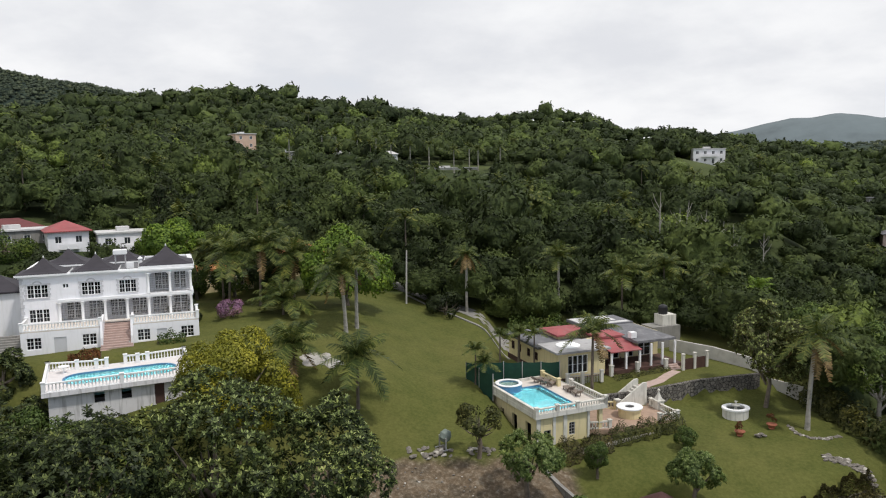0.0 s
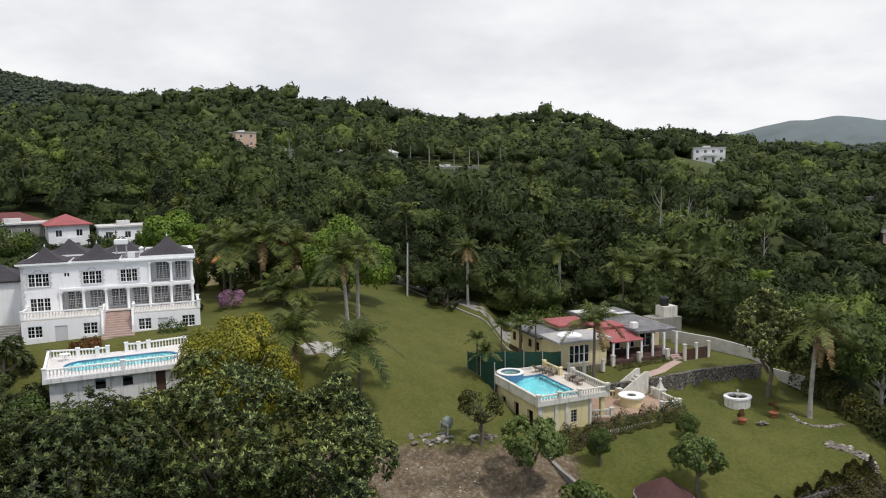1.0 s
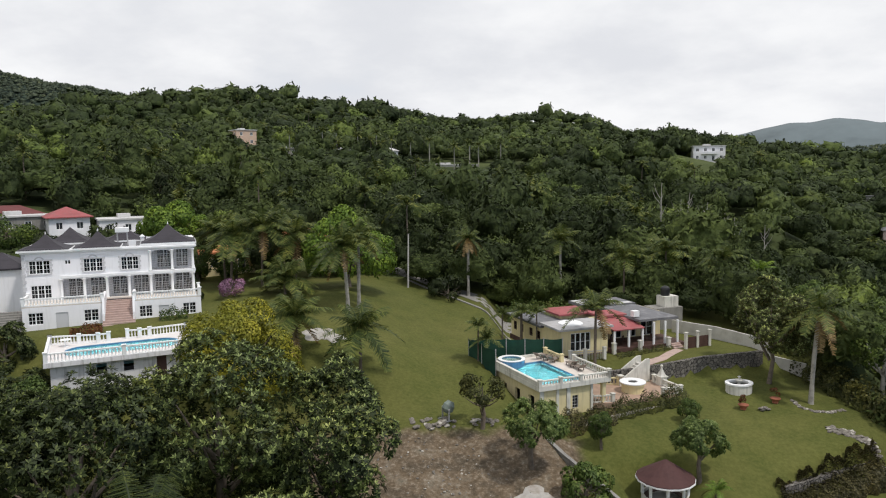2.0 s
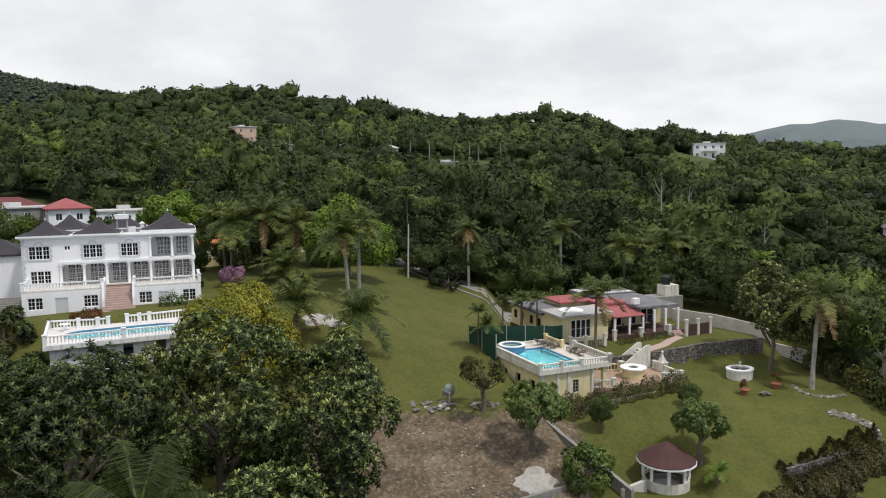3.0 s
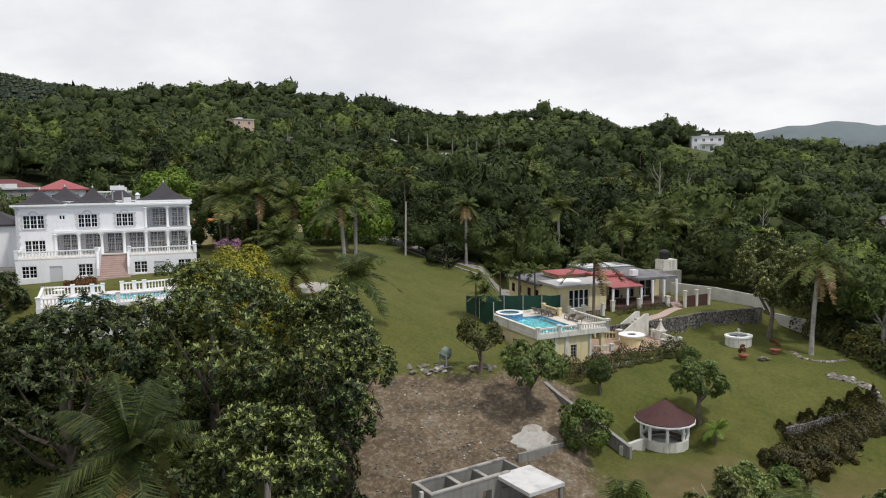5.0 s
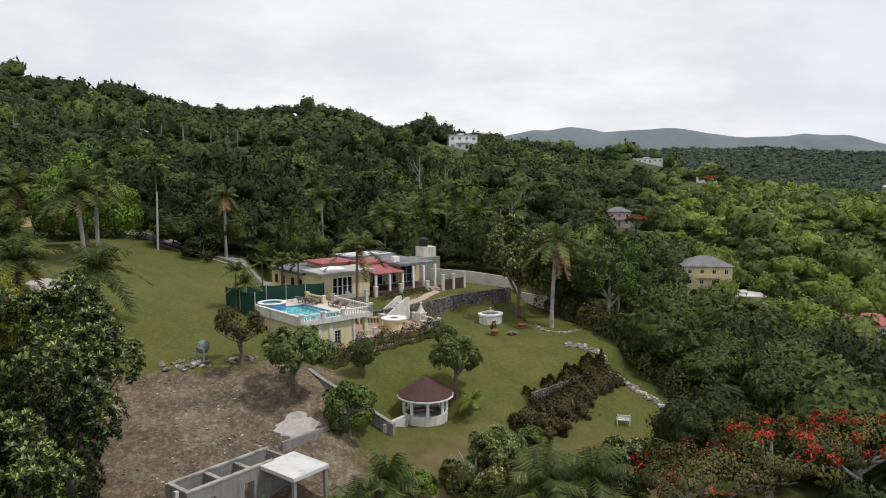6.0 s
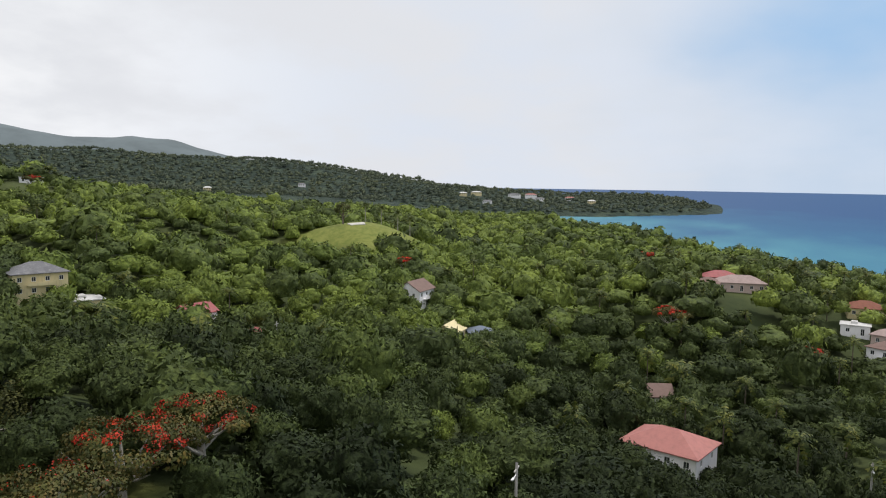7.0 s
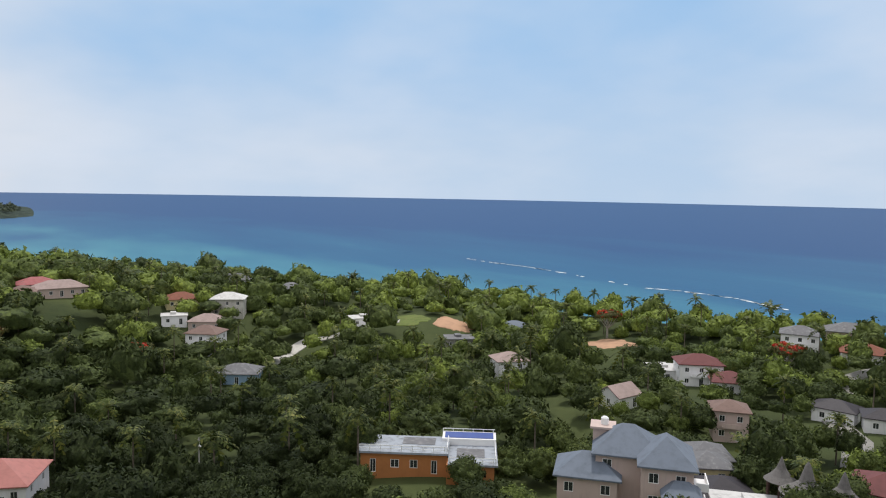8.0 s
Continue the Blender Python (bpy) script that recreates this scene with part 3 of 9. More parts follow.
def frond(rng, az, rise, length, seg, width, sag, fill=1):
    """One palm leaf: a bent rib with leaflets to both sides."""
    t = np.linspace(0, 1, seg + 1)
    h = np.array([math.sin(az), math.cos(az), 0])
    side = np.array([h[1], -h[0], 0])
    run = length * (t * math.cos(rise) * (1 - 0.18 * sag * t))
    up = length * (t * math.sin(rise) - sag * t * t * 0.75)
    rib = h * run[:, None] + np.array([0, 0, 1]) * up[:, None]
    out = []
    for i in range(seg):
        a, b = rib[i], rib[i + 1]
        r = 0.012 * length * (1.15 - i / seg)
        out += [a - side * r, a + side * r, b + side * r * 0.8, b - side * r * 0.8]
        for f in range(fill):
            u = (i + (f + 0.5) / fill) / seg
            w = width * (0.25 + 0.75 * math.sin(math.pi * min(1.0, 0.12 + 0.80 * u))) * rng.uniform(0.85, 1.15)
            p, q = a + (b - a) * ((f + 0.04) / fill), a + (b - a) * ((f + 0.92) / fill)
            for sgn in (-1, 1):
                tip = (p + q) / 2 + side * sgn * w + h * w * 0.55 + np.array([0, 0, -w * rng.uniform(0.2, 0.65)])
                e, f_ = tip + (q - p) * 0.22, tip - (q - p) * 0.22
                out += [p, q, e, f_] if sgn < 0 else [q, p, f_, e]
    return np.array(out)


def palm_head(seed, n=18, length=3.2, seg=7, width=0.75, fill=1, droop=0.75, dry=0):
    rng = np.random.RandomState(seed)
    green, brown = [], []
    for i in range(n):
        rise = radians(rng.uniform(-18, 48) if i % 3 else rng.uniform(40, 78))
        green.append(frond(rng, i * 2.399 + rng.uniform(-0.2, 0.2), rise, length * rng.uniform(0.8, 1.1), seg, width, droop * rng.uniform(0.7, 1.2), fill))
    for i in range(dry):
        brown.append(frond(rng, i * 2.2 + 0.7, radians(rng.uniform(-55, -15)), length * 0.85, seg, width * 0.7, 0.5, fill))
    return np.concatenate(green), (np.concatenate(brown) if brown else None)


def rod(points, radii, sides=7):
    """A tapered bent tube."""
    P = np.asarray(points, float)
    rings = []
    for i, p in enumerate(P):
        d = unit(P[min(i + 1, len(P) - 1)] - P[max(i - 1, 0)])
        u = unit(np.cross(d, np.array([0.31, 0.95, 0.02])))
        w = np.cross(d, u)
        a = np.arange(sides) * 2 * math.pi / sides
        rings.append(p + radii[i] * (np.outer(np.cos(a), u) + np.outer(np.sin(a), w)))
    v = np.concatenate(rings)
    f = [(i * sides + j, i * sides + (j + 1) % sides, (i + 1) * sides + (j + 1) % sides, (i + 1) * sides + j) for i in range(len(P) - 1) for j in range(sides)]
    return v, np.array(f, np.int32)


def tubes(list_of):
    vs, fs, k = [], [], 0
    for v, f in list_of:
        vs.append(v), fs.append(f + k)
        k += len(v)
    return np.concatenate(vs), np.concatenate(fs)


def scatter(name, templates, places, material_, label, category, shift=None, sides=4):
    """Many plants of a kind, too many to count, joined into one mesh. places: x, y, z, turn, size, height factor, template."""
    vs, ns, tint = [], [], []
    rng = np.random.RandomState(len(places))
    for k, (tpl, nor) in enumerate(templates):
        q = places[places[:, 6] == k]
        if not len(q):
            continue
        kind_ = rng.beta(1.7, 2.9, len(q))
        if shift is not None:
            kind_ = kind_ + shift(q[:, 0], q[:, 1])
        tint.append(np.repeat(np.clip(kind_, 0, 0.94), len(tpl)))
        c, s = np.cos(q[:, 3])[:, None], np.sin(q[:, 3])[:, None]
        x, y = tpl[None, :, 0] * c - tpl[None, :, 1] * s, tpl[None, :, 0] * s + tpl[None, :, 1] * c
        vs.append(np.stack([x * q[:, 4:5] + q[:, 0:1], y * q[:, 4:5] + q[:, 1:2], tpl[None, :, 2] * (q[:, 4] * q[:, 5])[:, None] + q[:, 2:3]], -1).reshape(-1, 3))
        x, y = nor[None, :, 0] * c - nor[None, :, 1] * s, nor[None, :, 0] * s + nor[None, :, 1] * c
        ns.append(np.stack([x, y, np.broadcast_to(nor[None, :, 2], x.shape)], -1).reshape(-1, 3))
    v = np.concatenate(vs)
    me = grid_mesh(name, v, np.arange(len(v), dtype=np.int32).reshape(-1, sides), material_)
    # each crown's tone, 0 to 1: its random kind plus painted sun or shade
    me.attributes.new("species_and_light", "FLOAT", "POINT").data.foreach_set("value", np.concatenate(tint).astype(np.float32))
    round_shade(me, np.concatenate(ns))
    return tagged(new(name, me), label, category, kind="stuff")


# ---- woods ----
def cleared(x, y):
    """Where no wood stands: the garden, the house plots, the knoll, the sea."""
    d, az = np.hypot(x, y), np.degrees(np.arctan2(x, y))
    garden = (x > -64) & (x < np.where(y < 48, 33, 40)) & (y > 34) & (y < 112 - 0.25 * np.abs(x + 10))
    garden |= (d < 42)
    garden |= (x > 38) & (x < 41 + (82 - y) * 0.18) & (y > 48) & (y < 82)
    knoll = ((x - 331) / 38) ** 2 + ((y - 172) / 34) ** 2 < 1
    return garden | knoll | (d > curve(az, SHORE) - 18) & (d < 1150) & (az > 60) | (d > 1150) & (height(x, y) < 6)


def spread_points(seed, n, dmin, dmax, amin, amax):
    rng = np.random.RandomState(seed)
    d = np.sqrt(rng.uniform(dmin ** 2, dmax ** 2, n))
    a = np.radians(rng.uniform(amin, amax, n))
    return rng, d * np.sin(a), d * np.cos(a)


def thin_out(x, y, gap, seed=0):
    """Keeps points that are at least about gap apart."""
    cell = {}
    keep = np.zeros(len(x), bool)
    for i, (a, b) in enumerate(zip(x, y)):
        k = (int(a // gap), int(b // gap))
        near = [cell.get((k[0] + p, k[1] + q)) for p in (-1, 0, 1) for q in (-1, 0, 1)]
        if all(c is None or (c[0] - a) ** 2 + (c[1] - b) ** 2 > gap * gap * 0.8 for c in near) and cell.get(k) is None:
            cell[k] = (a, b)
            keep[i] = True
    return keep


def dome(seed, rx, rz, cells, lumps, n, leaf, width=0.42, low=-0.45, deep=0.30, slim=0.7, jit=0.3, core=0.95):
    """A wood tree's crown: a mass of rounded clumps, and leaves that break its surface and outline."""
    rng = np.random.RandomState(seed)
    ld = unit(rng.normal(size=(lumps * 8, 3)) + np.array([0, 0, 0.35]))
    ld = ld[ld[:, 2] > low - 0.1][:lumps]
    amp = rng.uniform(0.55, 1.15, len(ld))
    axes = np.array([rx * rng.uniform(0.85, 1.15), rx * rng.uniform(0.85, 1.15), rz])

    def skin(u):
        """The crown's surface in the direction u."""
        ang = np.arccos(np.clip(u @ ld.T, -1, 1))
        r = 1 - deep + deep * (amp * np.exp(-(ang / width) ** 2)).max(-1)
        return u * r[..., None] * axes

    def facing(u):
        t = unit(np.cross(u, np.array([0.37, 0.21, 0.9])))
        b = np.cross(u, t)
        e = 0.06
        q = np.cross(skin(unit(u + t * e)) - skin(unit(u - t * e)), skin(unit(u + b * e)) - skin(unit(u - b * e)))
        return unit(q * np.sign((q * u).sum(-1, keepdims=True)))

    g = np.tan(np.linspace(-math.pi / 4, math.pi / 4, cells + 1))
    a, b = np.meshgrid(g, g, indexing="ij")
    one = np.ones_like(a)
    faces_ = [np.stack(p, -1) for p in ((one, a, b), (-one, b, a), (b, one, a), (a, -one, b), (a, b, one), (b, a, -one))]
    U = []
    for f in faces_:
        f = unit(f)
        U.append(np.stack([f[:-1, :-1], f[1:, :-1], f[1:, 1:], f[:-1, 1:]], 2).reshape(-1, 4, 3))
    U = np.concatenate(U)
    U = U[U[:, :, 2].mean(1) > low]
    v, nn = skin(U), facing(U)
    v = v * core
    o = unit(rng.normal(size=(n * 4, 3)) + np.array([0, 0, 0.35]))
    o = o[o[:, 2] > low][:n]
    pos, fn = skin(o) * rng.uniform(core + 0.02, 1.10, (len(o), 1)), facing(o)
    s = leaf * rng.uniform(0.6, 1.4, len(o))
    nor = unit(fn + rng.normal(size=fn.shape) * jit)
    e1 = unit(np.cross(nor, rng.normal(size=nor.shape)))
    e2 = np.cross(nor, e1)
    w = (s * rng.uniform(slim - 0.15, slim + 0.15, len(o)))[:, None]
    s = s[:, None]
    lv = np.stack([pos - e1 * s * 0.5 - e2 * w * 0.5, pos + e1 * s * 0.75, pos - e1 * s * 0.3 + e2 * w * 0.55], 1).reshape(-1, 3)
    ln = unit(fn + rng.normal(size=fn.shape) * 0.24 + np.array([0, 0, 0.10]))
    tri = [0, 1, 2, 0, 2, 3]
    return np.concatenate([v[:, tri].reshape(-1, 3), lv]), np.concatenate([nn[:, tri].reshape(-1, 3), np.repeat(ln, 3, axis=0)])


NEAR_T = [dome(140 + i, 4.6, 3.2 + 0.35 * i, 6, 18 + 4 * i, 1350, 0.42, 0.34 - 0.015 * i, deep=0.36, jit=0.45, core=0.90) for i in range(5)]
EDGE_T = [dome(130 + i, 4.6, 3.0 + 0.35 * i, 5, 16 + 3 * i, 700, 0.54, 0.35 - 0.015 * i, deep=0.36, jit=0.45, core=0.86) for i in range(5)]
MID_T = [dome(120 + i, 4.6, 2.9 + 0.35 * i, 4, 14 + 3 * i, 330, 0.68, 0.36 - 0.015 * i, deep=0.34, jit=0.42, core=0.88) for i in range(6)]
HILL_T = [dome(100 + i, 4.6, 3.0 + 0.35 * i, 4, 11 + 2 * i, 115, 1.0, 0.40, low=-0.2, deep=0.32, core=0.92, jit=0.40) for i in range(6)]
FAR_T = [dome(110 + i, 4.6, 3.2 + 0.3 * i, 3, 7 + i, 40, 1.5, 0.46, low=-0.1, deep=0.30, core=0.93, jit=0.35) for i in range(6)]
DISTANT_T = [dome(150 + i, 4.6, 3.0 + 0.3 * i, 2, 6, 16, 2.2, 0.5, low=0.0, deep=0.25, core=0.95) for i in range(4)]
PLOTS = []   # (x, y, radius): openings in the woods round houses

# ---- building tools ----
def thing(name, x, y, z, rz, label, category, group="", kind=""):
    ob = new(name)
    ob.empty_display_size = 0.5
    ob.matrix_world = pose(x, y, z, 0, 0, rz)
    return tagged(ob, label, category, group, kind)


def part(name, bm, mat, parent, label="", smooth=False):
    """Links a bmesh as one mesh object under a thing or a part."""
    if name.endswith("wall"):
        bmesh.ops.remove_doubles(bm, verts=bm.verts[:], dist=0.0005)
    bmesh.ops.recalc_face_normals(bm, faces=bm.faces[:])
    me = bpy.data.meshes.new(name)
    bm.to_mesh(me)
    bm.free()
    me.materials.append(mat)
    if smooth:
        for p in me.polygons:
            p.use_smooth = True
    ob = new(name, me)
    ob.parent = parent
    if label:
        ob["label"] = label
    return ob


def mesh_part(name, me, parent, label="", m=None):
    ob = new(name, me)
    ob.parent = parent
    if m is not None:
        ob.matrix_local = m
    if label:
        ob["label"] = label
    return ob


def box(bm, x0, x1, y0, y1, z0, z1, m=None):
    v = [bm.verts.new((x, y, z)) for z in (z0, z1) for x, y in ((x0, y0), (x1, y0), (x1, y1), (x0, y1))]
    if m is not None:
        for p in v:
            p.co = m @ p.co
    for f in ((3, 2, 1, 0), (4, 5, 6, 7), (0, 1, 5, 4), (1, 2, 6, 5), (2, 3, 7, 6), (3, 0, 4, 7)):
        bm.faces.new([v[i] for i in f])
    return bm


def boxes(*rows):
    bm = bmesh.new()
    for r in rows:
        box(bm, *r)
    return bm


def prism(bm, pts, z0, z1):
    lo, hi = [bm.verts.new((x, y, z0)) for x, y in pts], [bm.verts.new((x, y, z1)) for x, y in pts]
    bm.faces.new(hi), bm.faces.new(lo[::-1])
    for i in range(len(pts)):
        j = (i + 1) % len(pts)
        bm.faces.new((lo[i], lo[j], hi[j], hi[i]))
    return bm


def ring(bm, outer, inner, z0, z1):
    """A flat slab with a hole: outer and inner have the same number of points."""
    n = len(outer)
    V = [[bm.verts.new((x, y, z)) for x, y in p] for p, z in ((outer, z0), (outer, z1), (inner, z1), (inner, z0))]
    for i in range(n):
        j = (i + 1) % n
        for k in range(4):
            a, b = V[k], V[(k + 1) % 4]
            bm.faces.new((a[i], a[j], b[j], b[i]))
    return bm


def lathe(bm, profile, sides=20, cx=0.0, cy=0.0, squash=1.0):
    rings = []
    for r, z in profile:
        rings.append([bm.verts.new((cx + r * math.cos(k * 2 * math.pi / sides), cy + squash * r * math.sin(k * 2 * math.pi / sides), z)) for k in range(sides)])
    for a, b in zip(rings, rings[1:]):
        for k in range(sides):
            j = (k + 1) % sides
            bm.faces.new((a[k], a[j], b[j], b[k]))
    bm.faces.new(rings[0][::-1]), bm.faces.new(rings[-1])
    return bm


def column(bm, x, y, z0, z1, r=0.16, sides=12):
    """A round column with base and capital."""
    return lathe(bm, [(r * 1.5, z0), (r * 1.5, z0 + 0.12), (r, z0 + 0.2), (r * 0.88, z1 - 0.25), (r * 1.05, z1 - 0.2), (r * 1.5, z1 - 0.1), (r * 1.5, z1)], sides, x, y)


def holed_wall(bm, u0, u1, z0, z1, v0, v1, holes):
    """A wall of real thickness along u with rectangular openings (u0, u1, z0, z1)."""
    us = sorted({u0, u1, *[h[0] for h in holes], *[h[1] for h in holes]})
    zs = sorted({z0, z1, *[h[2] for h in holes], *[h[3] for h in holes]})
    for a, b in zip(us, us[1:]):
        run = None
        for c, d in zip(zs, zs[1:]):
            open_ = any(h[0] < (a + b) / 2 < h[1] and h[2] < (c + d) / 2 < h[3] for h in holes)
            if open_:
                if run:
                    box(bm, a, b, v0, v1, run[0], run[1])
                run = None
            else:
                run = (run[0], d) if run else (c, d)
        if run:
            box(bm, a, b, v0, v1, run[0], run[1])
    return bm


def side_wall(bm, v0, v1, z0, z1, u0, u1, holes):
    """As holed_wall, along v."""
    tmp = bmesh.new()
    holed_wall(tmp, v0, v1, z0, z1, 0, 1, holes)
    me = bpy.data.meshes.new("tmp")
    tmp.to_mesh(me)
    tmp.free()
    for p in me.vertices:
        p.co = (u0 + (u1 - u0) * p.co.y, p.co.x, p.co.z)
    bm.from_mesh(me)
    bpy.data.meshes.remove(me)
    return bm


def spandrels(bm, u0, u1, ztop, r, v0, v1):
    """Fills the upper corners of an opening to make a flat arch."""
    for s, u in ((1, u0), (-1, u1)):
        pts = [(u, ztop)] + [(u + s * r * (1 - math.cos(a)), ztop - r * (1 - math.sin(a))) for a in (i * math.pi / 10 for i in range(6))]
        if s < 0:
            pts = pts[::-1]
        fr = [bm.verts.new((p, v0, q)) for p, q in pts]
        bk = [bm.verts.new((p, v1, q)) for p, q in pts]
        bm.faces.new(fr), bm.faces.new(bk[::-1])
        for i in range(len(pts)):
            j = (i + 1) % len(pts)
            bm.faces.new((fr[i], bk[i], bk[j], fr[j]))
    return bm


def window(parent, u0, u1, z0, z1, v, mats, cols=3, panes=2, rows=3, depth=0.16, axis="u", name="window"):
    """A window in an opening: frame with mullions and glazing bars, and the panes under it."""
    frame_mat, glass = mats
    bm, gl = bmesh.new(), []
    w = (u1 - u0) / cols
    f = 0.055
    B = (lambda a, b, c, d, e, g: box(bm, a, b, c, d, e, g)) if axis == "u" else (lambda a, b, c, d, e, g: box(bm, c, d, a, b, e, g))
    for k in range(cols + 1):
        x = u0 + k * w
        B(max(u0, x - f), min(u1, x + f), v, v + depth, z0, z1)
    for k in range(cols):
        a, b = u0 + k * w + f, u0 + (k + 1) * w - f
        B(a, b, v, v + depth, z0, z0 + f), B(a, b, v, v + depth, z1 - f, z1)
        for j in range(1, panes):
            x = a + (b - a) * j / panes
            B(x - 0.014, x + 0.014, v + 0.03, v + 0.10, z0 + f, z1 - f)
        for j in range(1, rows):
            z = z0 + (z1 - z0) * j / rows
            B(a, b, v + 0.04, v + 0.09, z - 0.016, z + 0.016)
        gl.append((a, b))
    wob = part(name, bm, frame_mat, parent)
    for a, b in gl:
        g = bmesh.new()
        if axis == "u":
            box(g, a, b, v + 0.11, v + 0.125, z0 + f, z1 - f)
        else:
            box(g, v + 0.11, v + 0.125, a, b, z0 + f, z1 - f)
        part("pane", g, glass, wob).visible_shadow = False
    return wob


BALUSTER = [(0.075, 0.0), (0.075, 0.06), (0.045, 0.10), (0.085, 0.26), (0.040, 0.50), (0.07, 0.56), (0.07, 0.62)]


BALUSTER_MESH = {}


def baluster_mesh(mat):
    """The turned baluster that all runs in one material share."""
    if mat.name not in BALUSTER_MESH:
        v = np.array([(r * math.cos(t * math.pi / 3), r * math.sin(t * math.pi / 3), q) for r, q in BALUSTER for t in range(6)])
        f = np.array([(p * 6 + t, p * 6 + (t + 1) % 6, p * 6 + 6 + (t + 1) % 6, p * 6 + 6 + t) for p in range(len(BALUSTER) - 1) for t in range(6)], np.int32)
        me = grid_mesh("baluster", v, f, mat)
        me.polygons.foreach_set("use_smooth", np.ones(len(me.polygons), bool))
        BALUSTER_MESH[mat.name] = me
    return BALUSTER_MESH[mat.name]


def balustrade(parent, pts, z, mat, h=0.85, gap=0.30, posts=True, name="balustrade"):
    """A run of turned balusters between a plinth and a rail, with posts at the corners. pts: corners in the parent's plan."""
    bars, feet = [], []
    for (x0, y0), (x1, y1) in zip(pts, pts[1:]):
        n = math.hypot(x1 - x0, y1 - y0)
        a = math.atan2(y1 - y0, x1 - x0)
        m = Matrix.Translation((x0, y0, z)) @ Matrix.Rotation(a, 4, "Z")
        bars.append((box(bmesh.new(), 0, n, -0.10, 0.10, 0.0, 0.10, m), box(bmesh.new(), 0, n, -0.12, 0.12, h - 0.13, h, m)))
        k = max(1, int(n / gap))
        for i in range(k):
            c = m @ Vector(((i + 0.5) * n / k, 0, 0.10))
            feet.append((c.x, c.y, c.z))
    run = part(name, bars[0][1], mat, parent)
    part("plinth", bars[0][0], mat, run)
    for plinth, rail in bars[1:]:
        part("plinth", plinth, mat, run), part("rail", rail, mat, run)
    for c in feet:
        mesh_part("baluster", baluster_mesh(mat), run, "", Matrix.Translation(c) @ Matrix.Diagonal((1, 1, (h - 0.23) / 0.62, 1)))
    if posts:
        for x, y in pts:
            part("post", boxes((x - 0.17, x + 0.17, y - 0.17, y + 0.17, z, z + h + 0.06), (x - 0.22, x + 0.22, y - 0.22, y + 0.22, z + h + 0.06, z + h + 0.14)), mat, run)
    return run


def hip_roof(bm, x0, x1, y0, y1, z0, rise, ridge=0.0, flare=0.0, thick=0.18, eave=0.0):
    """A hipped roof, flared towards its eaves if flare is given. ridge: length of the ridge along the longer side."""
    x0, x1, y0, y1 = x0 - eave, x1 + eave, y0 - eave, y1 + eave
    cx, cy = (x0 + x1) / 2, (y0 + y1) / 2
    along_x = (x1 - x0) >= (y1 - y0)
    hx, hy = (ridge / 2, 0.0) if along_x else (0.0, ridge / 2)
    levels = [0.0, 0.25, 0.5, 0.75, 1.0] if flare else [0.0, 1.0]
    rings = [[bm.verts.new((x, y, z0 - thick)) for x, y in ((x0, y0), (x1, y0), (x1, y1), (x0, y1))]]
    for t in levels:
        k = 1 - t
        z = z0 + rise * (t - flare * 4 * t * (1 - t) * 0.25)
        e = 0.04 if t == 1.0 else 0.0
        rings.append([bm.verts.new((cx + sx * (hx + e + ((x1 - x0) / 2 - hx) * k), cy + sy * (hy + e + ((y1 - y0) / 2 - hy) * k), z)) for sx, sy in ((-1, -1), (1, -1), (1, 1), (-1, 1))])
    for a, b in zip(rings, rings[1:]):
        for i in range(4):
            bm.faces.new((a[i], a[(i + 1) % 4], b[(i + 1) % 4], b[i]))
    bm.faces.new(rings[0][::-1]), bm.faces.new(rings[-1])
    return bm


# ---- building materials ----
WHITE = plain("white_render", (0.86, 0.85, 0.87), 0.75, 0.03, 0.4, stain=((0.62, 0.61, 0.60), 0.35), streak=True)
WHITE_TRIM = plain("white_trim", (0.85, 0.85, 0.85), 0.6, 0.05, 1.0)
OLD_WHITE = plain("weathered_white", (0.66, 0.64, 0.58), 0.8, 0.12, 0.9, stain=((0.26, 0.24, 0.20), 0.7), streak=True)
CREAM = plain("cream_render", (0.72, 0.62, 0.36), 0.8, 0.07, 0.5, stain=((0.42, 0.36, 0.24), 0.5), streak=True)
SLATE = plain("dark_slate", (0.036, 0.031, 0.039), 0.65, 0.2, 1.2, grain=8, bumpy=0.5)
# near-black; behind windows and doors it stands in for the rooms' shade
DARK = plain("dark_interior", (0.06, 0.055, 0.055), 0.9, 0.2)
GREY_BAR = plain("grey_iron", (0.52, 0.51, 0.51), 0.6, 0.1, metal=0.4)
PALE_DOOR = plain("pale_grey_door", (0.58, 0.58, 0.60), 0.6, 0.05)
STEP = plain("pink_stone_steps", (0.46, 0.34, 0.30), 0.8, 0.12, 1.5)
DECK = plain("pale_pool_deck", (0.66, 0.60, 0.54), 0.8, 0.07, 0.7, stain=((0.45, 0.40, 0.36), 0.4))
TERRACOTTA = plain("terracotta_paving", (0.40, 0.28, 0.21), 0.8, 0.14, 1.2, stain=((0.26, 0.20, 0.16), 0.5))
POOL_TILE = plain("blue_pool_tile", (0.10, 0.24, 0.42), 0.3, 0.12, 2.0)
POOL_FLOOR = plain("pale_blue_pool_floor", (0.24, 0.52, 0.56), 0.5, 0.08, 0.8)
RED_ROOF = plain("faded_red_roof", (0.34, 0.092, 0.095), 0.7, 0.16, 0.8, stain=((0.26, 0.15, 0.14), 0.7))
PINK_ROOF = plain("pink_tile_roof", (0.42, 0.17, 0.15), 0.75, 0.12, 0.8, stain=((0.30, 0.14, 0.12), 0.5), bumpy=0.4)
ORANGE_ROOF = plain("orange_tile_roof", (0.50, 0.19, 0.08), 0.75, 0.14, 0.8)
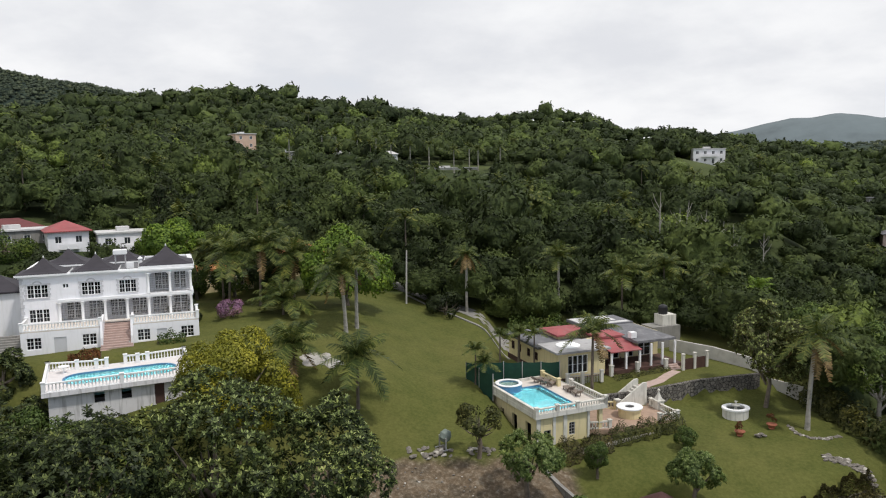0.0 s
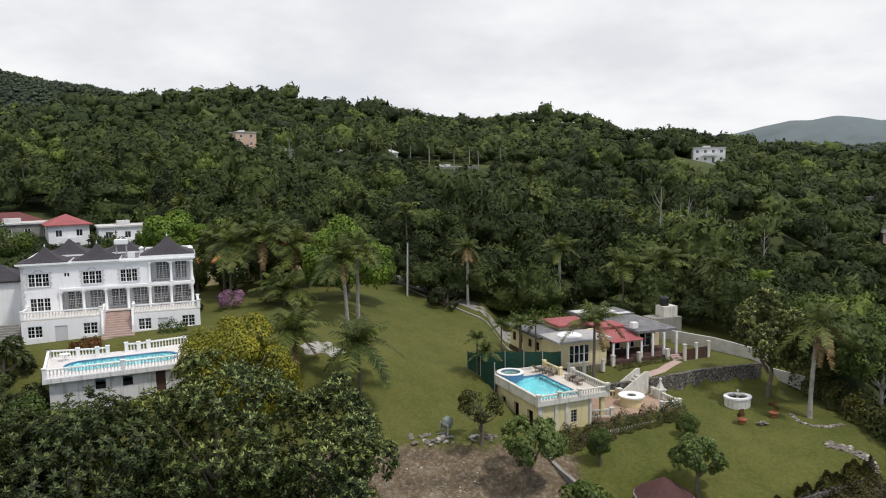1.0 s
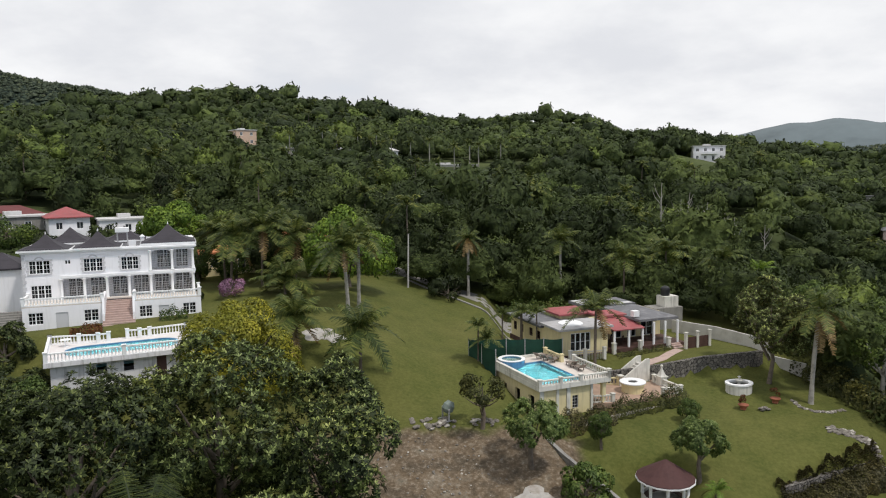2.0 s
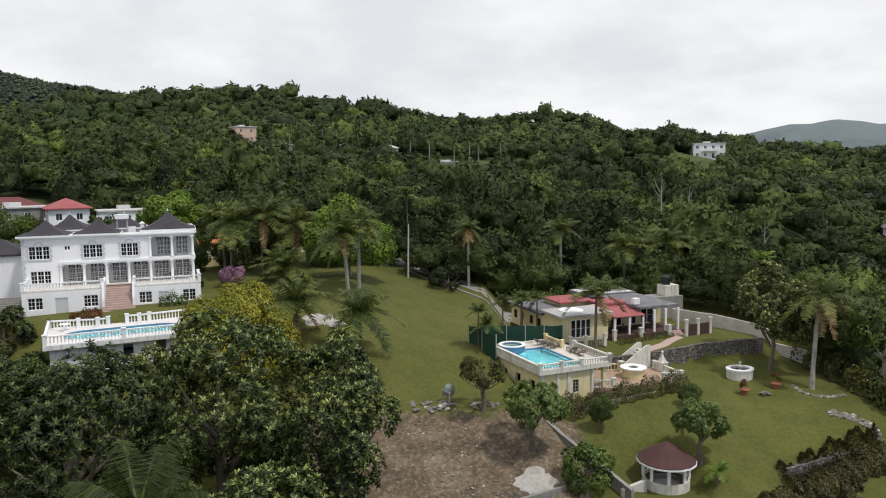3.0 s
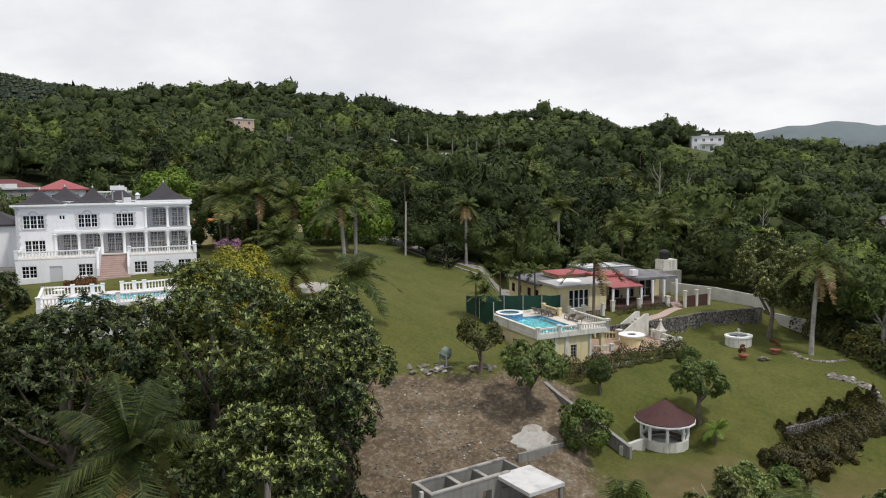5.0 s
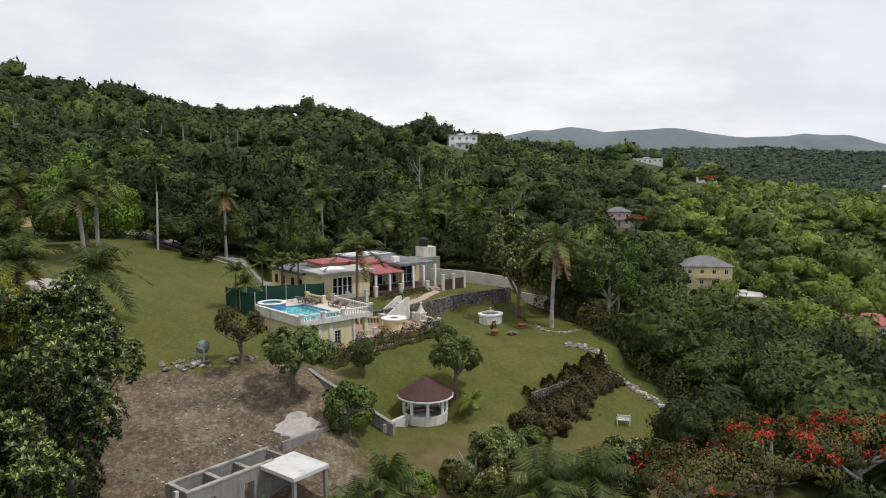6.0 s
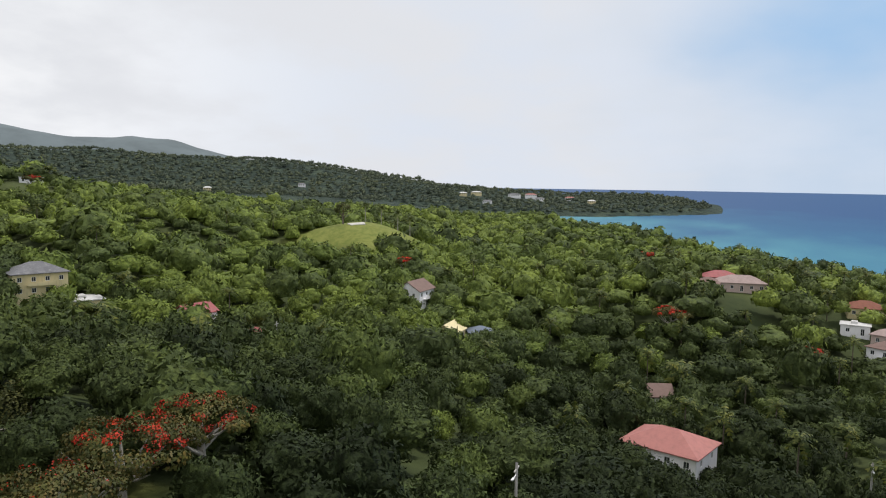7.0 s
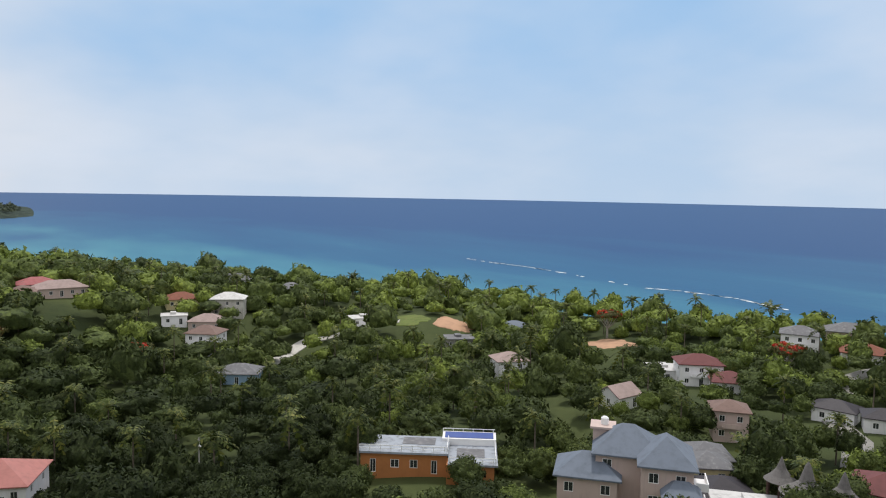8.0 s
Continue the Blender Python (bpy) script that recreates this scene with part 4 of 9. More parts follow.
GREY_ROOF = plain("grey_felt_roof", (0.16, 0.16, 0.17), 0.8, 0.2, 0.5, stain=((0.35, 0.34, 0.34), 0.5))
PALE_ROOF = plain("pale_sealed_roof", (0.62, 0.61, 0.60), 0.7, 0.12, 0.6, stain=((0.30, 0.29, 0.28), 0.6))
WORN_ROOF = plain("worn_pale_grey_roof", (0.42, 0.41, 0.41), 0.8, 0.15, 0.6, stain=((0.20, 0.19, 0.19), 0.7))
BLUE_ROOF = plain("blue_grey_shingle_roof", (0.155, 0.185, 0.235), 0.75, 0.14, 0.8, bumpy=0.4)
BROWN_ROOF = plain("brown_roof", (0.20, 0.13, 0.11), 0.8, 0.16, 0.8)
GAZEBO_ROOF = plain("maroon_shingle_roof", (0.075, 0.032, 0.030), 0.8, 0.2, 2.0, grain=10, bumpy=0.6)
CONCRETE = plain("grey_concrete", (0.27, 0.26, 0.24), 0.9, 0.16, 0.7, stain=((0.14, 0.13, 0.12), 0.8), streak=True)
OLD_CONCRETE = plain("blackened_concrete", (0.36, 0.34, 0.31), 0.9, 0.2, 0.9, stain=((0.10, 0.095, 0.085), 0.85))
CEMENT = plain("dusty_cement", (0.42, 0.40, 0.37), 0.95, 0.2, 1.4, stain=((0.24, 0.20, 0.16), 0.8))
PALE_CONCRETE = plain("pale_concrete", (0.56, 0.54, 0.50), 0.9, 0.14, 0.7, stain=((0.36, 0.33, 0.29), 0.6))


def rubble(name, a, b, joint, scale=2.6):
    """Rubble masonry: uneven stones with recessed dark joints."""
    m, N, L, p = material(name, 0.9, 0, 0.25)
    t = N.new("ShaderNodeTexCoord")
    w = N.new("ShaderNodeTexVoronoi")
    w.inputs["Scale"].default_value = scale
    e = N.new("ShaderNodeTexVoronoi")
    e.feature = "DISTANCE_TO_EDGE"
    e.inputs["Scale"].default_value = scale
    for n in (w, e):
        L.new(t.outputs["Object"], n.inputs["Vector"])
    sp = N.new("ShaderNodeSeparateColor")
    L.new(w.outputs["Color"], sp.inputs[0])
    col = ramp(N, L, sp.outputs[0], [(0.0, a), (1.0, b)])
    col = mixc(N, L, 0.35, col, ramp(N, L, noise_tex(N, L, 7.0, 4), [(0.3, joint), (0.7, b)]))
    mk = N.new("ShaderNodeMapRange")
    mk.inputs[1].default_value, mk.inputs[2].default_value = 0.02, 0.09
    L.new(e.outputs["Distance"], mk.inputs[0])
    col = mixc(N, L, mk.outputs[0], joint, col)
    L.new(col, p.inputs["Base Color"])
    bump(N, L, p, mk.outputs[0], 0.8, 0.08)
    return m


STONE = rubble("rubble_stone", (0.10, 0.09, 0.085), (0.27, 0.25, 0.22), (0.035, 0.032, 0.03))
PALE_STONE = plain("pale_limestone", (0.46, 0.43, 0.38), 0.9, 0.25, 2.0, bumpy=0.6)
WOOD_DARK = plain("dark_brown_boards", (0.090, 0.048, 0.040), 0.7, 0.2, 2.0)
GREEN_NET = plain("green_windbreak_mesh", (0.010, 0.055, 0.034), 0.8, 0.2, 1.0, stain=((0.02, 0.075, 0.045), 0.6))
TANK_BLACK = plain("black_plastic", (0.02, 0.02, 0.022), 0.45, 0.1)
BLUE_TARP = plain("blue_sheet", (0.05, 0.09, 0.30), 0.6, 0.1)
PINK_WALL = plain("pale_pink_render", (0.56, 0.44, 0.40), 0.8, 0.06, 0.5, stain=((0.40, 0.33, 0.30), 0.4), streak=True)
ORANGE_WALL = plain("orange_render", (0.50, 0.20, 0.07), 0.8, 0.1, 0.5)
BLUE_WALL = plain("pale_blue_render", (0.30, 0.44, 0.60), 0.8, 0.06)
MEADOW = plain("sunlit_meadow", (0.13, 0.17, 0.040), 0.95, 0.2, 0.3, stain=((0.20, 0.16, 0.07), 0.6), bumpy=0.5)
SAND = plain("bare_orange_earth", (0.50, 0.30, 0.19), 0.95, 0.15, 0.3)
TERRA_POT = plain("terracotta_pot", (0.34, 0.12, 0.07), 0.8, 0.15)
POLE_WOOD = plain("bleached_pole", (0.48, 0.46, 0.43), 0.85, 0.15)


def glass_material():
    m, N, L, p = material("window_glass", 0.03, 0, 0.35)
    p.inputs["Base Color"].default_value = (0.10, 0.115, 0.13, 1)
    p.inputs["Transmission Weight"].default_value = 0.9
    p.inputs["IOR"].default_value = 1.45
    return m


def pool_water():
    m, N, L, p = material("pool_water", 0.04, 0, 0.5)
    p.inputs["Base Color"].default_value = (0.55, 0.92, 0.97, 1)
    p.inputs["Transmission Weight"].default_value = 0.95
    p.inputs["IOR"].default_value = 1.33
    bump(N, L, p, noise_tex(N, L, 2.5, 3), 0.12, 0.04)
    return m


GLASS, WATER = glass_material(), pool_water()
WIN = (WHITE_TRIM, GLASS)

# ---- the white mansion ----
def mansion():
    T = thing("mansion", -47.4, 79.2, 55.0, 20.5, "three-storey white mansion with arcades and dark pagoda-like roofs", "house")
    L, D = 18.1, 13.0
    F1, F2, TOP = 2.2, 5.1, 7.9
    tri = [(0.65, 2.75), (6.15, 8.15), (10.1, 11.95)]
    bays = [(3.92 + 2.36 * i, 3.92 + 2.36 * i + 2.1) for i in range(6)]
    holes = [(a, b, 5.4, 6.9) for a, b in tri] + [(4.25, 4.85, 6.35, 6.85), (0.7, 2.75, 2.6, 4.1)]
    holes += [(a, b, F1 + 0.02, 4.72) for a, b in bays]
    holes += [(13.4, 15.55, F2 + 0.02, 7.5), (15.75, 17.85, F2 + 0.02, 7.5)]
    bm = bmesh.new()
    holed_wall(bm, 0, L, 0, TOP, 0, 0.32, holes)
    for a, b in bays:
        spandrels(bm, a, b, 4.72, 0.55, 0.02, 0.30)
    for a, b in ((13.4, 15.55), (15.75, 17.85)):
        spandrels(bm, a, b, 7.5, 0.5, 0.02, 0.30)
    side_wall(bm, 0.32, D, 0, TOP, L - 0.32, L, [(0.6, 2.4, F1 + 0.02, 4.72), (0.6, 2.4, F2 + 0.02, 7.5), (4.5, 6.0, 5.5, 6.8), (4.5, 6.0, 2.9, 4.3), (8.5, 10.0, 5.5, 6.8), (8.5, 10.0, 2.9, 4.3)])
    side_wall(bm, 0.32, D, 0, TOP, 0, 0.32, [(4.0, 5.6, 5.5, 6.8), (8.0, 9.6, 5.5, 6.8)])
    holed_wall(bm, 0.32, L - 0.32, 0, TOP, D - 0.32, D, [])
    part("wall", bm, WHITE, T)
    # inside: floors, the loggias' back walls and a dark sheet for the rooms' shade
    part("floor_slab", boxes((0.32, L - 0.32, 0.32, D - 0.32, F1 - 0.2, F1), (0.32, L - 0.32, 0.32, D - 0.32, F2 - 0.25, F2)), WHITE, T)
    bk = bmesh.new()
    holed_wall(bk, 3.8, L - 0.33, F1, F2 - 0.25, 2.7, 2.9, [(a + 0.2, b - 0.2, F1 + 0.01, 4.5) for a, b in bays])
    holed_wall(bk, 13.4, L - 0.33, F2, TOP, 2.7, 2.9, [(13.9, 15.5, F2 + 0.01, 7.3), (16.1, 17.5, F2 + 0.01, 7.3)])
    box(bk, 3.6, 3.8, 0.33, 2.9, F1, F2 - 0.25), box(bk, 13.2, 13.4, 0.33, 2.9, F2, TOP)
    part("loggia_wall", bk, WHITE, T)
    part("room_shade_wall", boxes((0.4, L - 0.4, 5.2, 5.3, 0.1, TOP - 0.1)), DARK, T, "dark sheet standing for the unlit rooms behind the windows")
    for a, b in bays:
        window(T, a + 0.22, b - 0.22, F1 + 0.03, 4.48, 2.72, WIN, 2, 2, 4, name="french_window")
    for a, b in ((13.9, 15.5), (16.1, 17.5)):
        window(T, a, b, F2 + 0.03, 7.28, 2.72, WIN, 2, 2, 4, name="french_window")
    # columns before the piers and iron grilles in the arches
    for i in range(7):
        u = 3.92 + 2.36 * i - 0.14 if i < 6 else L - 0.15
        part("column", column(bmesh.new(), u, -0.10, F1, 4.75, 0.17), WHITE_TRIM, T, smooth=True)
    for u in (13.25, 15.65, L - 0.12):
        part("column", column(bmesh.new(), u, -0.08, F2, 7.55, 0.15), WHITE_TRIM, T, smooth=True)
    for a, b, z0, z1 in [(a, b, F1, 4.7) for a, b in bays] + [(13.4, 15.55, F2, 7.48), (15.75, 17.85, F2, 7.48)]:
        g = bmesh.new()
        n = 13
        for k in range(1, n):
            x = a + (b - a) * k / n
            box(g, x - 0.016, x + 0.016, 0.14, 0.17, z0 + 0.02, z1 - 0.1)
        for k in range(8):
            z = z0 + 0.1 + (z1 - z0 - 0.5) * k / 7
            box(g, a, b, 0.135, 0.175, z - 0.016, z + 0.016)
        part("grille", g, GREY_BAR, T, "grey iron security grille")
    # windows with arched heads and toothed surrounds
    for a, b in tri:
        w = window(T, a, b, 5.4, 6.9, 0.08, WIN, 3, 2, 3)
        q = bmesh.new()
        for s, u in ((-1, a), (1, b)):
            for k in range(6):
                d = 0.30 if k % 2 else 0.20
                z = 5.35 + k * 0.29
                box(q, min(u, u + s * d), max(u, u + s * d), -0.05, 0.0, z, z + 0.25)
        c = (a + b) / 2
        for k in range(7):
            t0, t1 = math.pi * k / 7, math.pi * (k + 1) / 7
            pts = [(c + r * math.cos(t), 6.95 + r * 0.8 * math.sin(t)) for r, t in ((0.34, t0), (0.52, t0), (0.52, t1), (0.34, t1))]
            f, e = [q.verts.new((p, -0.06, z)) for p, z in pts], [q.verts.new((p, 0.0, z)) for p, z in pts]
            q.faces.new(f), q.faces.new(e[::-1])
            for i in range(4):
                j = (i + 1) % 4
                q.faces.new((f[i], e[i], e[j], f[j]))
        box(q, a - 0.3, b + 0.3, -0.07, 0.0, 6.92, 7.02), box(q, a - 0.15, b + 0.15, -0.10, 0.0, 5.32, 5.42)
        part("surround", q, GREY_TRIM, w, "grey toothed stone surround")
    window(T, 4.25, 4.85, 6.35, 6.85, 0.08, WIN, 2, 1, 1)
    window(T, 0.7, 2.75, 2.6, 4.1, 0.08, WIN, 3, 2, 3)
    for v in (4.5, 8.5):
        for z in (2.9, 5.5):
            window(T, v, v + 1.5, z, z + 1.3 + (0.1 if z < 3 else 0), L - 0.28, WIN, 2, 2, 3, axis="v")
    for v in (4.0, 8.0):
        window(T, v, v + 1.6, 5.5, 6.8, 0.05, WIN, 2, 2, 3, axis="v")
    for k in range(20):
        d = 0.34 if k % 2 else 0.22
        part("quoin", boxes((-0.05, d, -0.05, 0.0, 0.2 + k * 0.38, 0.54 + k * 0.38), (-0.05, 0.0, 0.0, d, 0.2 + k * 0.38, 0.54 + k * 0.38)), GREY_TRIM, T)
    # bands and cornice
    part("band", boxes((3.7, L + 0.15, -0.28, 0.0, F2 - 0.28, F2 - 0.02), (3.7, L + 0.08, -0.18, 0.0, F2 - 0.42, F2 - 0.28), (L, L + 0.15, 0.0, 4.0, F2 - 0.28, F2 - 0.02)), WHITE_TRIM, T)
    cor = bmesh.new()
    for k, (e, z0, z1) in enumerate(((0.16, TOP - 0.22, TOP - 0.08), (0.34, TOP - 0.08, TOP + 0.10), (0.20, TOP + 0.10, TOP + 0.22))):
        ring(cor, [(-e, -e), (L + e, -e), (L + e, D + e), (-e, D + e)], [(0.3, 0.3), (L - 0.3, 0.3), (L - 0.3, D - 0.3), (0.3, D - 0.3)], z0, z1)
    part("cornice", cor, WHITE_TRIM, T)
    part("flat_roof", boxes((0.3, L - 0.3, 0.3, D - 0.3, TOP - 0.1, TOP + 0.06)), GREY_ROOF, T)
    # roofs
    for x0, x1, y0, y1, zb, rise in ((-0.4, 4.8, -0.4, 4.6, TOP + 0.25, 1.6), (5.2, 10.1, -0.4, 4.4, TOP + 0.3, 1.7), (12.3, 18.4, 0.0, 5.4, TOP + 0.5, 2.0),
                                      (1.2, 6.6, 6.6, 12.0, TOP + 0.4, 1.7), (7.6, 12.6, 7.2, 12.2, TOP + 0.4, 1.6)):
        r = part("roof", hip_roof(bmesh.new(), x0, x1, y0, y1, zb, rise, 0.0, 0.80, 0.05), SLATE, T, "dark flared slate roof")
        part("eave", ring(bmesh.new(), [(x0 - 0.06, y0 - 0.06), (x1 + 0.06, y0 - 0.06), (x1 + 0.06, y1 + 0.06), (x0 - 0.06, y1 + 0.06)], [(x0 + 0.4, y0 + 0.4), (x1 - 0.4, y0 + 0.4), (x1 - 0.4, y1 - 0.4), (x0 + 0.4, y1 - 0.4)], zb - 0.26, zb - 0.055), WHITE_TRIM, r)
        part("drum", boxes((x0 + 0.5, x1 - 0.5, y0 + 0.5, y1 - 0.5, TOP + 0.06, zb - 0.06)), SLATE, r)
        c = ((x0 + x1) / 2, (y0 + y1) / 2)
        part("finial", lathe(bmesh.new(), [(0.07, zb + rise - 0.05), (0.09, zb + rise + 0.12), (0.03, zb + rise + 0.16), (0.015, zb + rise + 0.32)], 8, *c), WHITE_TRIM, r)
    # tank on a stand and small plant on the roof
    st = bmesh.new()
    for x in (9.6, 10.7):
        for y in (3.6, 4.6):
            box(st, x - 0.05, x + 0.05, y - 0.05, y + 0.05, TOP + 0.06, TOP + 1.55)
    box(st, 9.5, 10.8, 3.5, 4.7, TOP + 1.55, TOP + 1.63)
    s = part("tank_stand", st, GREY_BAR, T)
    part("water_tank", boxes((9.4, 10.9, 3.4, 4.8, TOP + 1.64, TOP + 2.15)), WHITE_TRIM, s)
    part("roof_unit", boxes((10.9, 11.7, 2.0, 2.5, TOP + 0.07, TOP + 0.75)), WHITE_TRIM, T)
    part("roof_vent", lathe(bmesh.new(), [(0.24, TOP + 0.07), (0.24, TOP + 1.0), (0.34, TOP + 1.05), (0.05, TOP + 1.3)], 12, 12.4, 3.2), WHITE_TRIM, T)
    # terrace with its front wall, steps and balustrades
    S0, S1 = 8.3, 11.4
    wl_ = bmesh.new()
    pairs = [(0.85, 2.3), (6.3, 7.75), (11.95, 13.3), (16.6, 18.0)]
    doors = [(3.5, 4.75), (14.0, 15.1)]
    hl = [(a, b, 0.3, 1.6) for a, b in pairs] + [(a, b, -0.25, 1.5) for a, b in doors]
    holed_wall(wl_, 0.3, S0, -0.6, F1, -3.6, -3.35, [h for h in hl if h[1] < S0])
    holed_wall(wl_, S1, 18.6, -0.6, F1, -3.6, -3.35, [h for h in hl if h[0] > S1])
    box(wl_, 0.3, 0.55, -3.35, 0.0, -0.6, F1), box(wl_, 18.35, 18.6, -3.35, 0.4, -0.6, F1)
    box(wl_, S0 - 0.25, S0, -3.35, -0.8, -0.6, F1), box(wl_, S1, S1 + 0.25, -3.35, -0.8, -0.6, F1)
    part("terrace_wall", wl_, WHITE, T)
    part("terrace_floor", boxes((0.3, S0, -3.6, 0.0, F1, F1 + 0.14), (S1, 18.6, -3.6, 0.0, F1, F1 + 0.14), (S0, S1, -0.9, 0.0, F1, F1 + 0.14)), DECK, T)
    # dark sheet added behind the terrace windows as the shade inside
    part("cellar_shade_wall", boxes((0.6, 18.3, -1.2, -1.1, -0.5, F1 - 0.02)), DARK, T)
    for a, b in pairs:
        window(T, a, b, 0.3, 1.6, -3.52, WIN, 2, 2, 3)
    for a, b in doors:
        part("door", boxes((a, b, -3.52, -3.44, -0.25, 1.5)), PALE_DOOR, T, "closed pale grey panel door")
    n = 14
    for k in range(n):
        z = F1 + 0.14 - (k + 1) * (F1 + 0.14 + 0.5) / n
        y = -0.9 - k * 0.36
        e = 0.35 * max(0, k - 7) / 7
        part("step", boxes((S0 - e, S1 + e, y - 0.40, y, z - 0.35, z)), STEP, T)
    for s, u in ((-1, S0), (1, S1)):
        bm = bmesh.new()
        pts = [(-0.9, F1 + 0.98), (-3.7, F1 + 0.6), (-4.3, 1.1), (-4.3, -0.7), (-0.9, -0.7)]
        a = [bm.verts.new((u - 0.12, y, z)) for y, z in pts]
        b = [bm.verts.new((u + 0.12, y, z)) for y, z in pts]
        bm.faces.new(a), bm.faces.new(b[::-1])
        for i in range(5):
            bm.faces.new((a[i], b[i], b[(i + 1) % 5], a[(i + 1) % 5]))
        part("stair_wall", bm, WHITE, T)
    balustrade(T, [(0.42, -0.2), (0.42, -3.48), (S0 - 0.1, -3.48)], F1 + 0.14, WHITE_TRIM)
    balustrade(T, [(S1 + 0.1, -3.48), (18.48, -3.48), (18.48, 0.3)], F1 + 0.14, WHITE_TRIM)
    # wing at the side
    part("wing_wall", holed_wall(bmesh.new(), -9.0, -0.05, 0, 5.6, 4.0, 10.0, []), WHITE, T)
    part("wing_roof", hip_roof(bmesh.new(), -9.0, -0.4, 4.0, 10.0, 5.8, 1.6, 3.0, 0.2, 0.2, 0.35), SLATE, T)
    for k in range(9):
        part("garden_step", boxes((-4.6, 0.2, -3.4 + 0.42 * k, -2.98 + 0.42 * k, -0.8, -0.3 + 0.2 * k)), CONCRETE, T)
    return T


GREY_TRIM = plain("grey_stone_trim", (0.62, 0.61, 0.62), 0.8, 0.1, 1.5)
mansion()


def rounded(x0, x1, y0, y1, r, n=5):
    pts = []
    for cx, cy, a in ((x1 - r, y0 + r, -90), (x1 - r, y1 - r, 0), (x0 + r, y1 - r, 90), (x0 + r, y0 + r, 180)):
        for k in range(n):
            t = radians(a + 90 * k / (n - 1))
            pts.append((cx + r * math.cos(t), cy + r * math.sin(t)))
    return pts


def on_box(pts, x0, x1, y0, y1):
    """The same directions pushed out to a rectangle, for a slab round a pool."""
    cx, cy = (x0 + x1) / 2, (y0 + y1) / 2
    mx, my = sum(p[0] for p in pts) / len(pts), sum(p[1] for p in pts) / len(pts)
    out = []
    for x, y in pts:
        dx, dy = x - mx, y - my
        out.append((dx, dy))
    hx, hy = max(abs(d[0]) for d in out), max(abs(d[1]) for d in out)
    res = []
    for dx, dy in out:
        sx, sy = dx / hx, dy / hy
        m = max(abs(sx), abs(sy))
        res.append((cx + sx / m * (x1 - x0) / 2, cy + sy / m * (y1 - y0) / 2))
    return res


def basin(parent, pts, box_, z, depth, deck_mat, slab=0.25, inset=0.08):
    """A slab with a pool in it: deck, tiled shell, water."""
    part("deck", ring(bmesh.new(), on_box(pts, *box_), pts, z - slab, z), deck_mat, parent)
    n = len(pts)
    bm = bmesh.new()
    a = [bm.verts.new((x, y, z - 0.02)) for x, y in pts]
    b = [bm.verts.new((x, y, z - depth)) for x, y in pts]
    for i in range(n):
        bm.faces.new((a[i], a[(i + 1) % n], b[(i + 1) % n], b[i]))
    bm.faces.new(b)
    pool = part("pool", bm, POOL_FLOOR, parent, "swimming pool filled with clear turquoise water")
    mx, my = sum(p[0] for p in pts) / n, sum(p[1] for p in pts) / n
    inn = [(x + (mx - x) * 0.03, y + (my - y) * 0.03) for x, y in pts]
    part("tile_band", ring(bmesh.new(), pts, inn, z - 0.34, z - 0.03), POOL_TILE, pool)
    w = part("pool_water", prism(bmesh.new(), inn, z - depth + 0.05, z - inset - 0.06), WATER, pool)
    w.visible_shadow = False
    return pool


